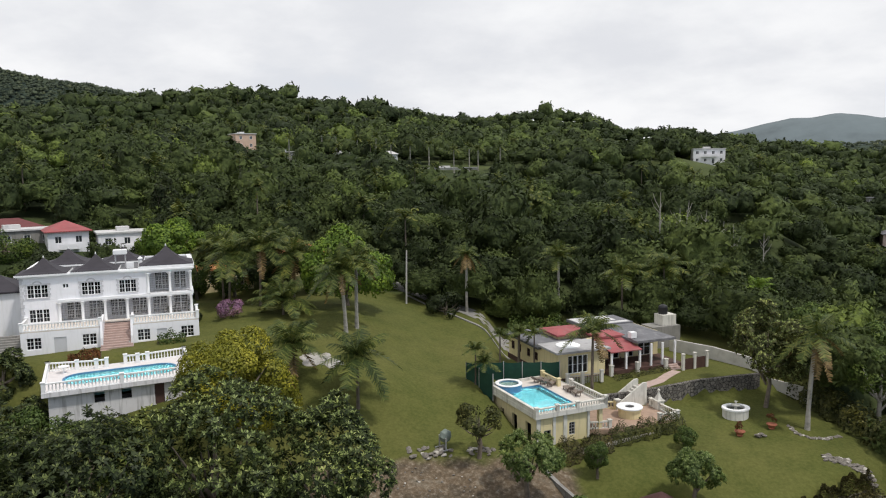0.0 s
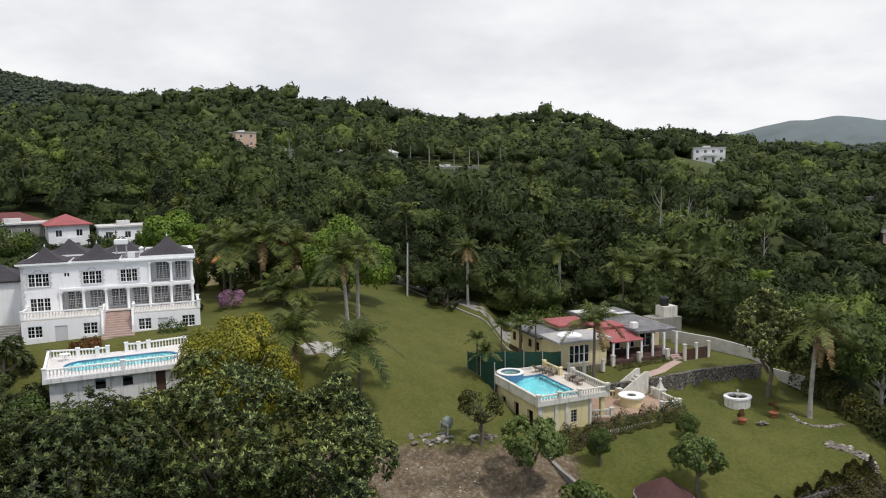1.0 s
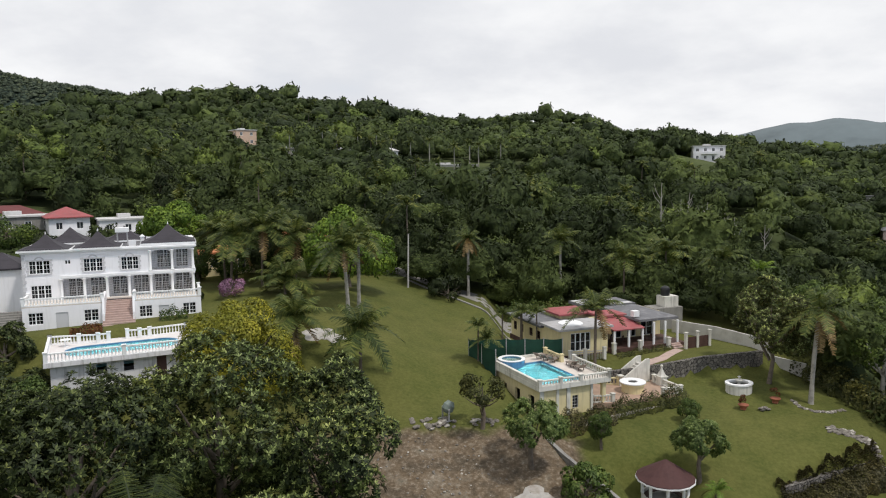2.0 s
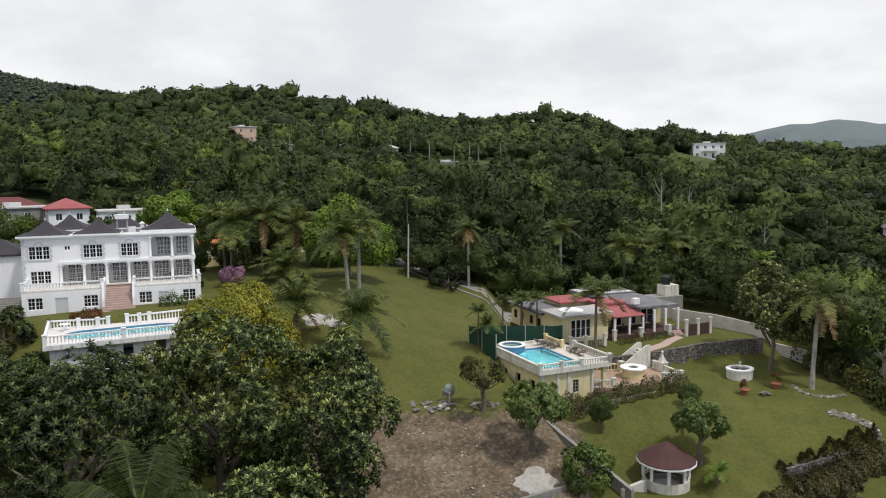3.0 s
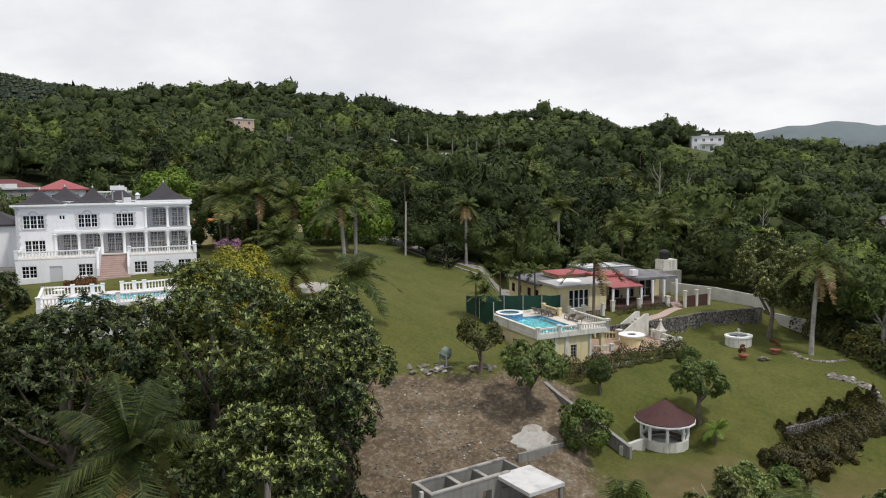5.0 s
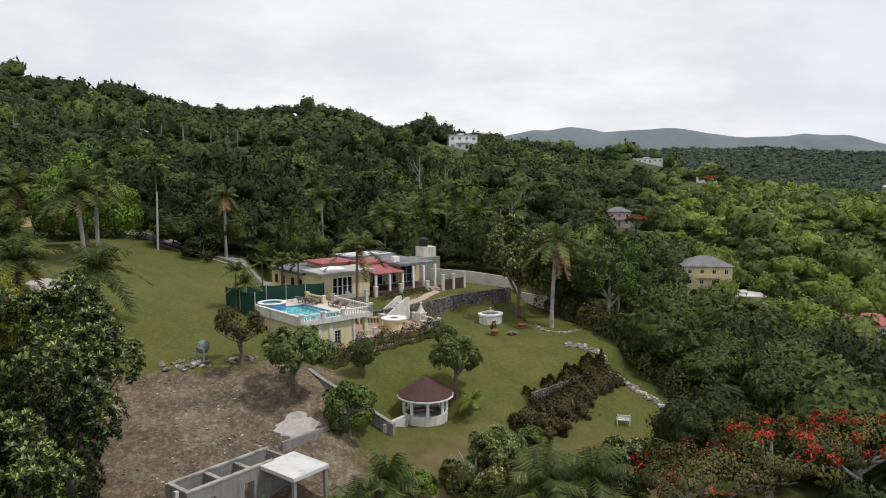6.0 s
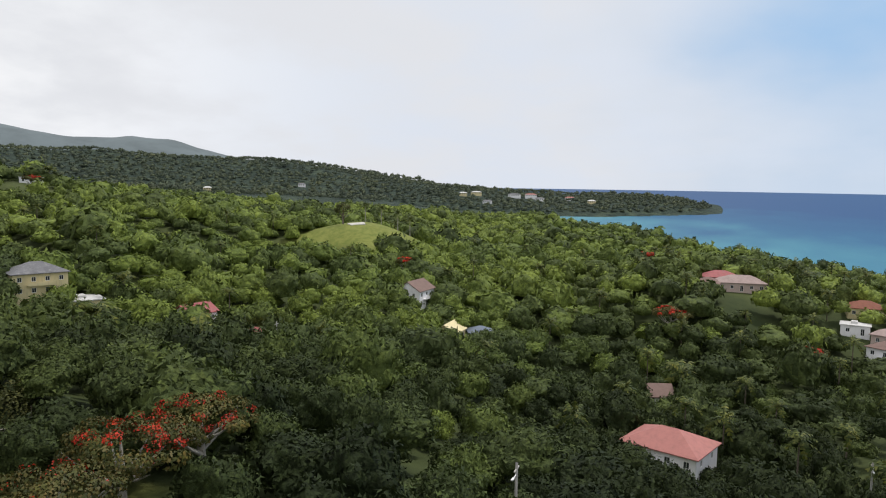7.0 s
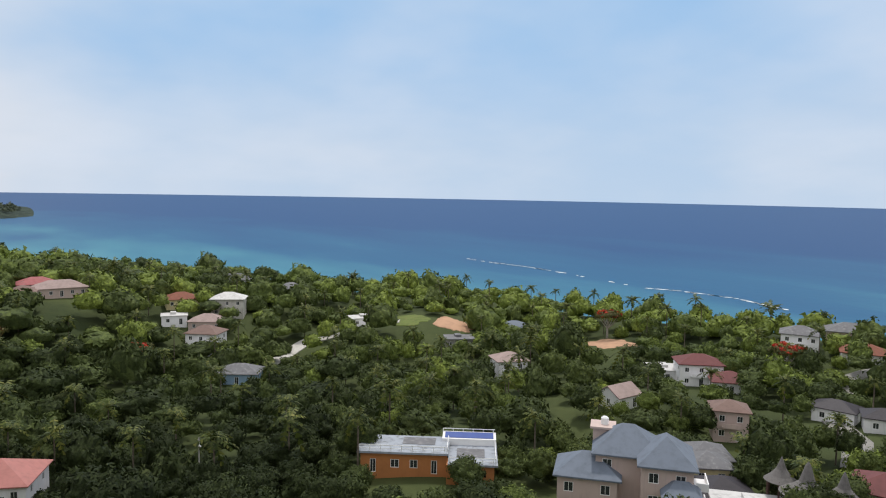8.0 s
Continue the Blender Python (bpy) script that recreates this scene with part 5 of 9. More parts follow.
def mansion_pool():
    T = thing("pool_terrace", -37.7, 65.2, 54.05, 26.0, "raised white pool terrace with balustrades above a basement", "pool terrace")
    u0, u1, v0, v1 = 0.0, 13.5, -0.6, 7.8
    pts = rounded(1.5, 12.2, 1.2, 5.7, 1.8, 6)
    basin(T, pts, (u0, u1, v0, v1), 0.0, 1.3, DECK_WHITE)
    bm = bmesh.new()
    holed_wall(bm, u0 + 0.4, u1 - 0.4, -3.6, -0.26, v0 + 0.5, v0 + 0.8, [(4.3, 5.2, -1.7, -0.7), (6.7, 7.6, -1.7, -0.7), (9.7, 10.6, -2.7, -0.6)])
    box(bm, u0 + 0.4, u0 + 0.7, v0 + 0.8, v1, -3.6, -0.26), box(bm, u1 - 0.7, u1 - 0.4, v0 + 0.8, v1, -3.6, -0.26)
    box(bm, u0 + 0.7, u1 - 0.7, v1 - 0.3, v1, -2.0, -0.26)
    part("basement_wall", bm, STAINED_WHITE, T, "white basement wall with grey streaks")
    part("fascia", ring(bmesh.new(), [(u0 - 0.1, v0 - 0.1), (u1 + 0.1, v0 - 0.1), (u1 + 0.1, v1), (u0 - 0.1, v1)], [(u0, v0), (u1, v0), (u1, v1 - 0.1), (u0, v1 - 0.1)], -0.42, 0.03), STAINED_WHITE, T)
    part("door", boxes((9.7, 10.6, v0 + 0.62, v0 + 0.7, -2.7, -0.6)), WOOD_DARK, T, "dark brown door")
    # near-black sheet in place of the basement's inner shade
    part("cellar_shade", boxes((u0 + 0.9, u1 - 0.9, v0 + 1.2, v0 + 1.3, -3.4, -1.4)), DARK, T)
    # paved forecourt between the deck and the foot of the mansion's stairs
    c, s_ = math.cos(radians(-5.5)), math.sin(radians(-5.5))
    ox, oy = -47.4 + 37.7, 79.2 - 65.2
    ca, sa = math.cos(radians(26)), math.sin(radians(26))
    mu, mv = ox * ca + oy * sa, -ox * sa + oy * ca
    back = [(mu + a * c + 3.65 * s_, mv + a * s_ - 3.65 * c) for a in (18.4, 5.2)]
    part("forecourt", prism(bmesh.new(), [(u0, v1), (u1, v1)] + back, -0.3, -0.02), DECK_WHITE, T, "pale paved forecourt")
    H = 0.92
    balustrade(T, [(u0 + 0.1, v1 - 0.1), (u0 + 0.1, v0 + 0.1), (6.8, v0 + 0.1), (u1 - 0.1, v0 + 0.1), (u1 - 0.1, v1 - 0.1)], 0.0, WHITE_TRIM, H)
    balustrade(T, [(u0 + 0.1, v1 - 0.1), (2.8, 7.0), (4.6, 6.5), (5.6, 6.6)], 0.0, WHITE_TRIM, H)
    balustrade(T, [(7.4, 7.2), (8.6, 6.9), (9.6, 7.1), (u1 - 0.1, v1 - 0.1)], 0.0, WHITE_TRIM, H)
    B = thing("deck_table", -37.7 + 1.6 * ca - 6.2 * sa, 65.2 + 1.6 * sa + 6.2 * ca, 54.05, 30, "small white round table on the pool deck", "table")
    part("tabletop", lathe(bmesh.new(), [(0.55, 0.70), (0.55, 0.74)], 18), WHITE_TRIM, B)
    part("pedestal", lathe(bmesh.new(), [(0.28, 0.0), (0.28, 0.04), (0.06, 0.1), (0.06, 0.7)], 12), WHITE_TRIM, B)


STAINED_WHITE = plain("streaked_white_render", (0.74, 0.73, 0.74), 0.8, 0.06, 0.6, stain=((0.30, 0.29, 0.28), 0.7), streak=True)
DECK_WHITE = plain("white_pool_deck", (0.72, 0.68, 0.67), 0.8, 0.06, 0.6, stain=((0.52, 0.46, 0.44), 0.35))
mansion_pool()

# ---- pool house on the lawn ----
def pool_house():
    T = thing("pool_house", 8.6, 66.7, 47.3, 23.5, "cream pool house with a roof-top swimming pool and white parapets", "pool house")
    W, D, Z = 8.1, 10.4, 3.3
    bm = bmesh.new()
    holed_wall(bm, 0.25, 6.2, -0.6, Z - 0.3, 0.25, 0.5, [(1.0, 1.8, 0.3, 1.5), (3.9, 4.6, 0.6, 1.9)])
    side_wall(bm, 0.5, D - 0.25, -0.6, Z - 0.3, 0.25, 0.5, [(4.2, 5.2, 0.0, 1.95), (1.4, 2.5, 0.0, 1.95), (7.0, 7.8, 0.9, 1.8)])
    holed_wall(bm, 0.25, 6.2, -0.6, Z - 0.3, D - 0.5, D - 0.25, [])
    side_wall(bm, 0.5, D - 0.5, -0.6, Z - 0.3, 5.95, 6.2, [(2.0, 3.0, 0.0, 2.0)])
    part("wall", bm, CREAM, T)
    # dark sheets added inside, painted as the shade of the rooms
    part("room_shade_wall", boxes((1.6, 5.6, 0.75, 0.85, -0.4, 1.9), (1.5, 1.6, 0.85, D - 0.7, -0.4, 1.9)), DARK, T)
    window(T, 1.0, 1.8, 0.3, 1.5, 0.3, (GREY_BAR, GLASS), 1, 2, 3)
    window(T, 3.9, 4.6, 0.6, 1.9, 0.3, (GREY_BAR, GLASS), 1, 2, 4)
    for a, b in ((0.15, 0.6), (2.0, 2.3), (3.2, 3.6), (6.0, 6.25)):
        part("pilaster", boxes((a, b, 0.14, 0.25, -0.6, Z - 0.3)), OLD_WHITE, T)
    for u, v in ((7.6, 0.35), (7.6, 3.4), (7.6, 6.4)):
        part("column", boxes((u - 0.2, u + 0.2, v - 0.2, v + 0.2, 0.6, Z - 0.3), (u - 0.26, u + 0.26, v - 0.26, v + 0.26, Z - 0.45, Z - 0.3)), CREAM, T)
    pts = rounded(0.6, 5.4, 0.6, 8.4, 0.3, 4)
    basin(T, pts, (0.0, W, 0.0, D), Z, 1.2, DECK, 0.3)
    part("fascia", ring(bmesh.new(), [(-0.12, -0.12), (W + 0.12, -0.12), (W + 0.12, D + 0.12), (-0.12, D + 0.12)], [(0.02, 0.02), (W - 0.02, 0.02), (W - 0.02, D - 0.02), (0.02, D - 0.02)], Z - 0.42, Z + 0.05), OLD_WHITE, T)
    # round hot tub at the end of the pool
    tub = part("hot_tub", ring(bmesh.new(), *[[(1.8 + r * math.cos(k * math.pi / 14), 8.75 + r * math.sin(k * math.pi / 14)) for k in range(28)] for r in (1.42, 1.12)], Z - 0.2, Z + 0.52), POOL_TILE, T, "round hot tub with blue mosaic sides")
    part("tub_rim", ring(bmesh.new(), *[[(1.8 + r * math.cos(k * math.pi / 14), 8.75 + r * math.sin(k * math.pi / 14)) for k in range(28)] for r in (1.47, 1.08)], Z + 0.53, Z + 0.60), WHITE_TRIM, tub)
    part("tub_floor", lathe(bmesh.new(), [(1.11, Z - 0.1), (1.11, Z - 0.02)], 28, 1.8, 8.75), POOL_FLOOR, tub)
    part("tub_water", lathe(bmesh.new(), [(1.115, Z), (1.115, Z + 0.42)], 28, 1.8, 8.75), WATER, tub).visible_shadow = False
    # parapets: solid along the side, balusters in panels along the front
    par = boxes((-0.1, 0.16, -0.1, D, Z, Z + 0.42), (-0.14, 0.20, -0.14, D, Z + 0.42, Z + 0.52))
    part("parapet", par, OLD_WHITE, T)
    balustrade(T, [(0.05, 0.03), (2.4, 0.03), (4.7, 0.03), (W - 0.05, 0.03)], Z, OLD_WHITE, 0.62)
    balustrade(T, [(W - 0.05, 0.03), (W - 0.05, 6.2)], Z, OLD_WHITE, 0.75)
    balustrade(T, [(7.0, 7.0), (7.0, D - 0.05)], Z, CREAM, 0.75)
    part("back_kerb", boxes((0.2, 6.6, D - 0.2, D, Z, Z + 0.3)), OLD_WHITE, T)
    # paved patio beside and under it
    P = thing("patio", 9.0, 66.6, 47.3, 23.0, "terracotta paved patio with a white balustrade and low retaining wall", "patio")
    part("paving", prism(bmesh.new(), [(4.9, 1.5), (8.0, -0.2), (16.4, -0.6), (16.6, 4.2), (16.2, 6.0), (10.0, 6.6), (4.9, 8.5)], 0.2, 0.72), TERRACOTTA, P)
    balustrade(P, [(6.0, 0.9), (8.2, 0.3)], 0.72, OLD_WHITE, 0.75)
    balustrade(P, [(16.3, 3.9), (16.2, -0.4), (14.0, -0.3)], 0.72, OLD_WHITE, 0.75)
    balustrade(P, [(10.4, 6.2), (12.2, 4.7)], 0.72, CREAM, 0.8)
    part("retaining_wall", prism(bmesh.new(), [(3.2, -2.4), (8.0, -2.1), (16.4, -1.5), (16.6, -1.15), (8.0, -1.75), (3.2, -2.05)], -0.9, 0.25), PALE_STONE, P)
    for k in range(8):
        part("step", boxes((12.7 + 0.38 * k, 13.1 + 0.38 * k, 4.6, 5.9, 0.3, 0.9 + 0.24 * k)), PALE_CONCRETE, P)
    for v in (4.5, 6.0):
        r = bmesh.new()
        a = [(12.5, 1.4), (15.6, 3.25), (16.1, 3.25), (16.1, 0.6), (12.5, 0.6)]
        f, b = [r.verts.new((x, v - 0.1, z)) for x, z in a], [r.verts.new((x, v + 0.1, z)) for x, z in a]
        r.faces.new(f), r.faces.new(b[::-1])
        for i in range(5):
            r.faces.new((f[i], b[i], b[(i + 1) % 5], f[(i + 1) % 5]))
        part("stair_parapet", r, OLD_WHITE, P)
    part("newel", boxes((12.1, 12.5, 4.35, 4.75, 0.7, 1.75), (12.0, 12.6, 4.25, 4.85, 1.75, 1.85)), OLD_WHITE, P)
    # free-standing things on it
    F = thing("fire_pit", 19.3, 73.4, 48.02, 0, "round white masonry fire pit standing on the patio", "fire pit")
    part("drum", lathe(bmesh.new(), [(1.15, 0), (1.15, 0.75), (1.3, 0.8), (1.3, 0.98), (0.5, 0.98), (0.42, 0.9)], 28), CREAM, F, smooth=False)
    part("coping", ring(bmesh.new(), *[[(r * math.cos(k * math.pi / 14), r * math.sin(k * math.pi / 14)) for k in range(28)] for r in (1.36, 0.5)], 0.99, 1.09), WHITE_TRIM, F)
    part("fire_bowl", lathe(bmesh.new(), [(0.46, 0.985), (0.44, 1.03)], 20), DARK, F, "near-black disc in the fire pit's mouth")
    O = thing("obelisk", 23.0, 75.6, 48.02, 20, "white tapering garden obelisk with a ball finial", "ornament")
    part("pedestal", boxes((-0.42, 0.42, -0.42, 0.42, 0, 0.9), (-0.5, 0.5, -0.5, 0.5, 0.9, 1.02)), OLD_WHITE, O)
    sh = bmesh.new()
    hip_roof(sh, -0.36, 0.36, -0.36, 0.36, 1.03, 1.0, 0, 0.3, 0.01)
    part("shaft", sh, OLD_WHITE, O)
    part("ball", lathe(bmesh.new(), [(0.03, 1.95), (0.14, 2.02), (0.16, 2.10), (0.12, 2.18), (0.02, 2.24)], 10), OLD_WHITE, O)
    for k in range(3):
        lounger(5.6 + 0.25 * k, 9.3 - 0.95 * k, Z, 24 + k * 6)
    lounger(6.9, 5.0, Z, 80)
    lounger(6.9, 3.5, Z, 84)


def lounger(u, v, z, turn):
    c, s = math.cos(radians(23)), math.sin(radians(23))
    T = thing("sun_lounger", 8.6 + u * c - v * s, 66.7 + u * s + v * c, 47.3 + z, 23 + turn + 90, "grey-brown reclining sun lounger standing on the pool deck", "lounger", "loungers by the pool")
    part("bed", boxes((-0.32, 0.32, -0.95, 0.35, 0.30, 0.38)), LOUNGE, T)
    m = Matrix.Translation((0, 0.35, 0.34)) @ Matrix.Rotation(radians(38), 4, "X")
    bm = bmesh.new()
    box(bm, -0.32, 0.32, 0, 0.75, -0.03, 0.04, m)
    part("backrest", bm, LOUNGE, T)
    for x in (-0.27, 0.27):
        for y in (-0.85, 0.25):
            part("leg", boxes((x - 0.03, x + 0.03, y - 0.03, y + 0.03, 0, 0.30)), WOOD_DARK, T)


LOUNGE = plain("grey_brown_wicker", (0.22, 0.18, 0.15), 0.85, 0.15, 3.0)
pool_house()


# ---- bungalow above the stone wall ----
def bungalow():
    T = thing("bungalow", 12.8, 80.0, 50.0, 20.0, "single-storey cream bungalow with red and grey roofs and pillared veranda", "house")
    bm = bmesh.new()
    holed_wall(bm, 0, 6.2, 0, 3.1, 0, 0.25, [(1.3, 3.9, 0.55, 2.65)])
    side_wall(bm, 0.25, 4.0, 0, 3.1, 0, 0.25, [])
    side_wall(bm, 4.0, 13.0, 0, 2.6, 0, 0.25, [(5.0, 5.9, 1.0, 2.0), (7.0, 7.9, 1.0, 2.0), (9.5, 10.4, 1.0, 2.0), (11.4, 12.3, 0.9, 2.0)])
    side_wall(bm, 0.25, 4.2, 0, 3.1, 5.95, 6.2, [])
    holed_wall(bm, 0.25, 16.5, 0, 2.6, 13.0, 13.25, [])
    holed_wall(bm, 6.2, 16.5, 0, 3.4, 4.0, 4.25, [(7.0, 8.6, 0.5, 2.6), (9.2, 10.8, 0.5, 2.6), (11.6, 12.9, 0.5, 2.6), (13.6, 15.4, 0.5, 2.6)])
    side_wall(bm, 4.25, 13.0, 0, 3.4, 16.25, 16.5, [(6.0, 7.4, 0.9, 2.3)])
    part("wall", bm, CREAM, T)
    # shade of the rooms, painted on two added dark sheets
    part("room_shade_wall", boxes((0.4, 16.0, 6.0, 6.1, 0.05, 2.5), (3.0, 3.1, 6.2, 12.8, 0.05, 2.5)), DARK, T)
    window(T, 1.3, 3.9, 0.55, 2.65, 0.05, WIN, 4, 1, 2, name="french_window")
    for v0, v1, z0, z1 in ((5.0, 5.9, 1.0, 2.0), (7.0, 7.9, 1.0, 2.0), (9.5, 10.4, 1.0, 2.0), (11.4, 12.3, 0.9, 2.0)):
        window(T, v0, v1, z0, z1, 0.05, (WOOD_DARK, GLASS), 1, 2, 2, axis="v")
    for a, b in ((7.0, 8.6), (9.2, 10.8), (11.6, 12.9), (13.6, 15.4)):
        window(T, a, b, 0.5, 2.6, 4.05, (WHITE_TRIM, GLASS), 2, 1, 2, name="french_window")
    part("plinth", boxes((-0.1, 6.3, -0.1, 13.2, -0.5, 0.12), (6.3, 16.8, -0.6, 13.2, -0.5, 0.45)), WOOD_DARK, T, "dark timber veranda floor")
    # roofs
    part("roof", boxes((-0.5, 6.6, -0.6, 4.3, 3.1, 3.34)), WORN_ROOF, T, "pale flat roof with dirty patches")
    part("roof", boxes((-0.4, 6.6, 4.3, 13.6, 2.6, 2.85)), GREY_ROOF, T, "lower grey flat roof")
    part("clerestory", boxes((3.8, 8.0, 6.8, 10.8, 2.86, 3.3)), CREAM, T)
    part("red_roof", hip_roof(bmesh.new(), 3.6, 8.2, 6.6, 11.0, 3.5, 0.35, 2.0, 0, 0.2, 0.2), RED_ROOF, T, "faded red raised roof")
    part("red_roof", hip_roof(bmesh.new(), 7.4, 11.0, 3.4, 6.4, 3.6, 0.35, 1.0, 0, 0.25, 0.1), RED_ROOF, T, "faded red raised roof")
    aw = bmesh.new()
    v = [aw.verts.new(p) for p in ((6.7, -0.5, 2.55), (11.0, -0.5, 2.55), (11.0, 3.6, 3.2), (6.7, 3.6, 3.2), (6.7, -0.5, 2.67), (11.0, -0.5, 2.67), (11.0, 3.6, 3.32), (6.7, 3.6, 3.32))]
    for f in ((3, 2, 1, 0), (4, 5, 6, 7), (0, 1, 5, 4), (1, 2, 6, 5), (2, 3, 7, 6), (3, 0, 4, 7)):
        aw.faces.new([v[i] for i in f])
    part("awning_roof", aw, RED_ROOF, T, "red sloping veranda roof")
    gr = bmesh.new()
    hip_roof(gr, 10.7, 16.3, 0.2, 9.2, 3.45, 0.5, 3.5, 0, 0.28)
    part("grey_roof", gr, GREY_ROOF, T, "grey felted roof with pale patches")
    part("grey_roof", boxes((8.8, 16.2, 8.9, 13.6, 3.35, 3.7)), GREY_ROOF, T)
    part("roof_patch", boxes((9.0, 14.6, 10.6, 13.4, 3.705, 3.75), (9.4, 15.8, 9.1, 10.0, 3.705, 3.74)), PALE_ROOF, T)
    part("skylight", lathe(bmesh.new(), [(1.45, 3.34), (1.45, 3.46), (1.2, 3.56), (0.5, 3.66), (0.05, 3.68)], 20, 2.4, 2.0), WHITE_TRIM, T, "white shallow dome skylight")
    part("roof_box", boxes((10.6, 11.4, 1.2, 1.9, 3.6, 4.3)), WHITE_TRIM, T)
    for u in (6.9, 8.9, 10.8, 12.4, 14.0, 15.8):
        part("veranda_post", boxes((u - 0.11, u + 0.11, -0.42, -0.2, 0.45, 2.5 if u < 11 else 3.15)), WHITE_TRIM, T)
    for u in (6.6, 10.2, 14.2):
        part("pier", boxes((u - 0.2, u + 0.2, -0.95, -0.55, -0.3, 1.15), (u - 0.25, u + 0.25, -1.0, -0.5, 1.15, 1.25)), OLD_WHITE, T)
    for k in range(5):
        part("step", boxes((14.5, 15.8, -2.4 + 0.36 * k, -0.62, -0.45 + 0.18 * k, -0.27 + 0.18 * k)), STEP, T)
    for u in (0.2, 2.1, 4.6):
        part("gate_pier", boxes((u - 0.17, u + 0.17, -2.0, -1.66, -0.2, 1.15), (u - 0.22, u + 0.22, -2.05, -1.61, 1.15, 1.24)), OLD_WHITE, T)
    part("front_rail", boxes((0.37, 1.93, -1.86, -1.80, 0.85, 0.92), (2.27, 4.43, -1.86, -1.80, 0.85, 0.92), *[(0.45 + 0.2 * k, 0.48 + 0.2 * k, -1.85, -1.81, -0.1, 0.86) for k in range(20) if not 7 <= k <= 8]), GREY_BAR, T)
    # tank tower behind
    part("tank_tower", boxes((20.2, 22.4, 8.0, 9.8, 2.9, 4.3)), OLD_WHITE, T)
    # added support for the tank, kept darker than the box above
    part("tower_base_wall", boxes((18.4, 22.8, 7.6, 10.2, -0.4, 2.88)), CONCRETE, T, "plain grey block added below the water tank")
    part("water_tank", lathe(bmesh.new(), [(0.6, 4.3), (0.62, 5.2), (0.55, 5.4), (0.2, 5.6)], 16, 21.0, 9.0), TANK_BLACK, T, "black plastic water tank")
    # chairs under the veranda
    for k, (u, v) in enumerate(((8.0, 1.6), (9.4, 1.2), (12.4, 1.5), (13.4, 1.2))):
        c, s = math.cos(radians(20)), math.sin(radians(20))
        C = thing("veranda_chair", 12.8 + u * c - v * s, 80 + u * s + v * c, 50.45, 20 + 40 * k, "dark garden chair standing under the veranda", "chair", "veranda chairs")
        part("seat", boxes((-0.27, 0.27, -0.27, 0.27, 0.38, 0.45)), WOOD_DARK, C)
        part("backrest", boxes((-0.27, 0.27, 0.22, 0.28, 0.45, 0.95)), WOOD_DARK, C)
        for x in (-0.24, 0.24):
            for y in (-0.24, 0.24):
                part("leg", boxes((x - 0.025, x + 0.025, y - 0.025, y + 0.025, 0, 0.38)), WOOD_DARK, C)
    S = thing("board_screen", 28.3, 83.4, 50.0, 24, "dark brown boarded screen with white posts", "fence")
    for k in range(17):
        part("board", boxes((0.2 * k, 0.2 * k + 0.185, -0.03, 0.03, 0, 1.35)), WOOD_DARK, S)
    for u in (-0.15, 1.6, 3.5):
        part("post", boxes((u - 0.15, u + 0.15, -0.2, 0.1, 0, 1.9), (u - 0.2, u + 0.2, -0.25, 0.15, 1.9, 2.0)), OLD_WHITE, S)


bungalow()


# ---- walls, fence, drive, gazebo, fountain, ruin ----
def wall_run(name, pts, thick, mat, label, low=1.0, cap=None):
    """A wall that follows points (x, y, top); it reaches low metres below its top."""
    T = thing(name, 0, 0, 0, 0, label, "wall", kind="")
    bm, cp = bmesh.new(), bmesh.new()
    for (x0, y0, z0), (x1, y1, z1) in zip(pts, pts[1:]):
        n = max(1, int(math.hypot(x1 - x0, y1 - y0) / 1.2))
        ux, uy = (x1 - x0), (y1 - y0)
        L_ = math.hypot(ux, uy)
        px, py = -uy / L_ * thick / 2, ux / L_ * thick / 2
        rows = []
        for i in range(n + 1):
            t = i / n
            x, y, z = x0 + ux * t, y0 + uy * t, z0 + (z1 - z0) * t + 0.05 * (noise.noise(Vector((x0 + ux * t, y0 + uy * t, 3.0))) if 0 < i < n else 0)
            rows.append([bm.verts.new(p) for p in ((x - px, y - py, z - low), (x - px, y - py, z), (x + px, y + py, z), (x + px, y + py, z - low))])
        for a, b in zip(rows, rows[1:]):
            for k in range(3):
                bm.faces.new((a[k], b[k], b[k + 1], a[k + 1]))
        bm.faces.new(rows[0]), bm.faces.new(rows[-1][::-1])
        if cap:
            m = Matrix.Translation((x0, y0, 0)) @ Matrix.Rotation(math.atan2(uy, ux), 4, "Z")
            vs = [cp.verts.new(m @ Vector(p)) for p in ((0, -thick * 0.6, z0 + 0.06), (L_, -thick * 0.6, z1 + 0.06), (L_, thick * 0.6, z1 + 0.06), (0, thick * 0.6, z0 + 0.06), (0, -thick * 0.6, z0 + 0.16), (L_, -thick * 0.6, z1 + 0.16), (L_, thick * 0.6, z1 + 0.16), (0, thick * 0.6, z0 + 0.16))]
            for f in ((3, 2, 1, 0), (4, 5, 6, 7), (0, 1, 5, 4), (1, 2, 6, 5), (2, 3, 7, 6), (3, 0, 4, 7)):
                cp.faces.new([vs[i] for i in f])
    part("masonry", bm, mat, T)
    if cap:
        part("coping", cp, cap, T)
    else:
        cp.free()
    return T


GREY_ROCK = plain("weathered_grey_rock", (0.20, 0.18, 0.155), 0.95, 0.35, 3.0, bumpy=0.8)
ROCKS = []
for s_ in range(6):
    rb = bmesh.new()
    bmesh.ops.create_icosphere(rb, subdivisions=1, radius=0.5)
    for v in rb.verts:
        v.co *= 1 + 0.35 * noise.noise(v.co * 2.1 + Vector((s_ * 7, 0, 0)))
        v.co.z *= 0.55
    rme = bpy.data.meshes.new("stone")
    rb.to_mesh(rme)
    rb.free()
    rme.materials.append(GREY_ROCK if s_ % 6 else PALE_STONE)
    ROCKS.append(rme)


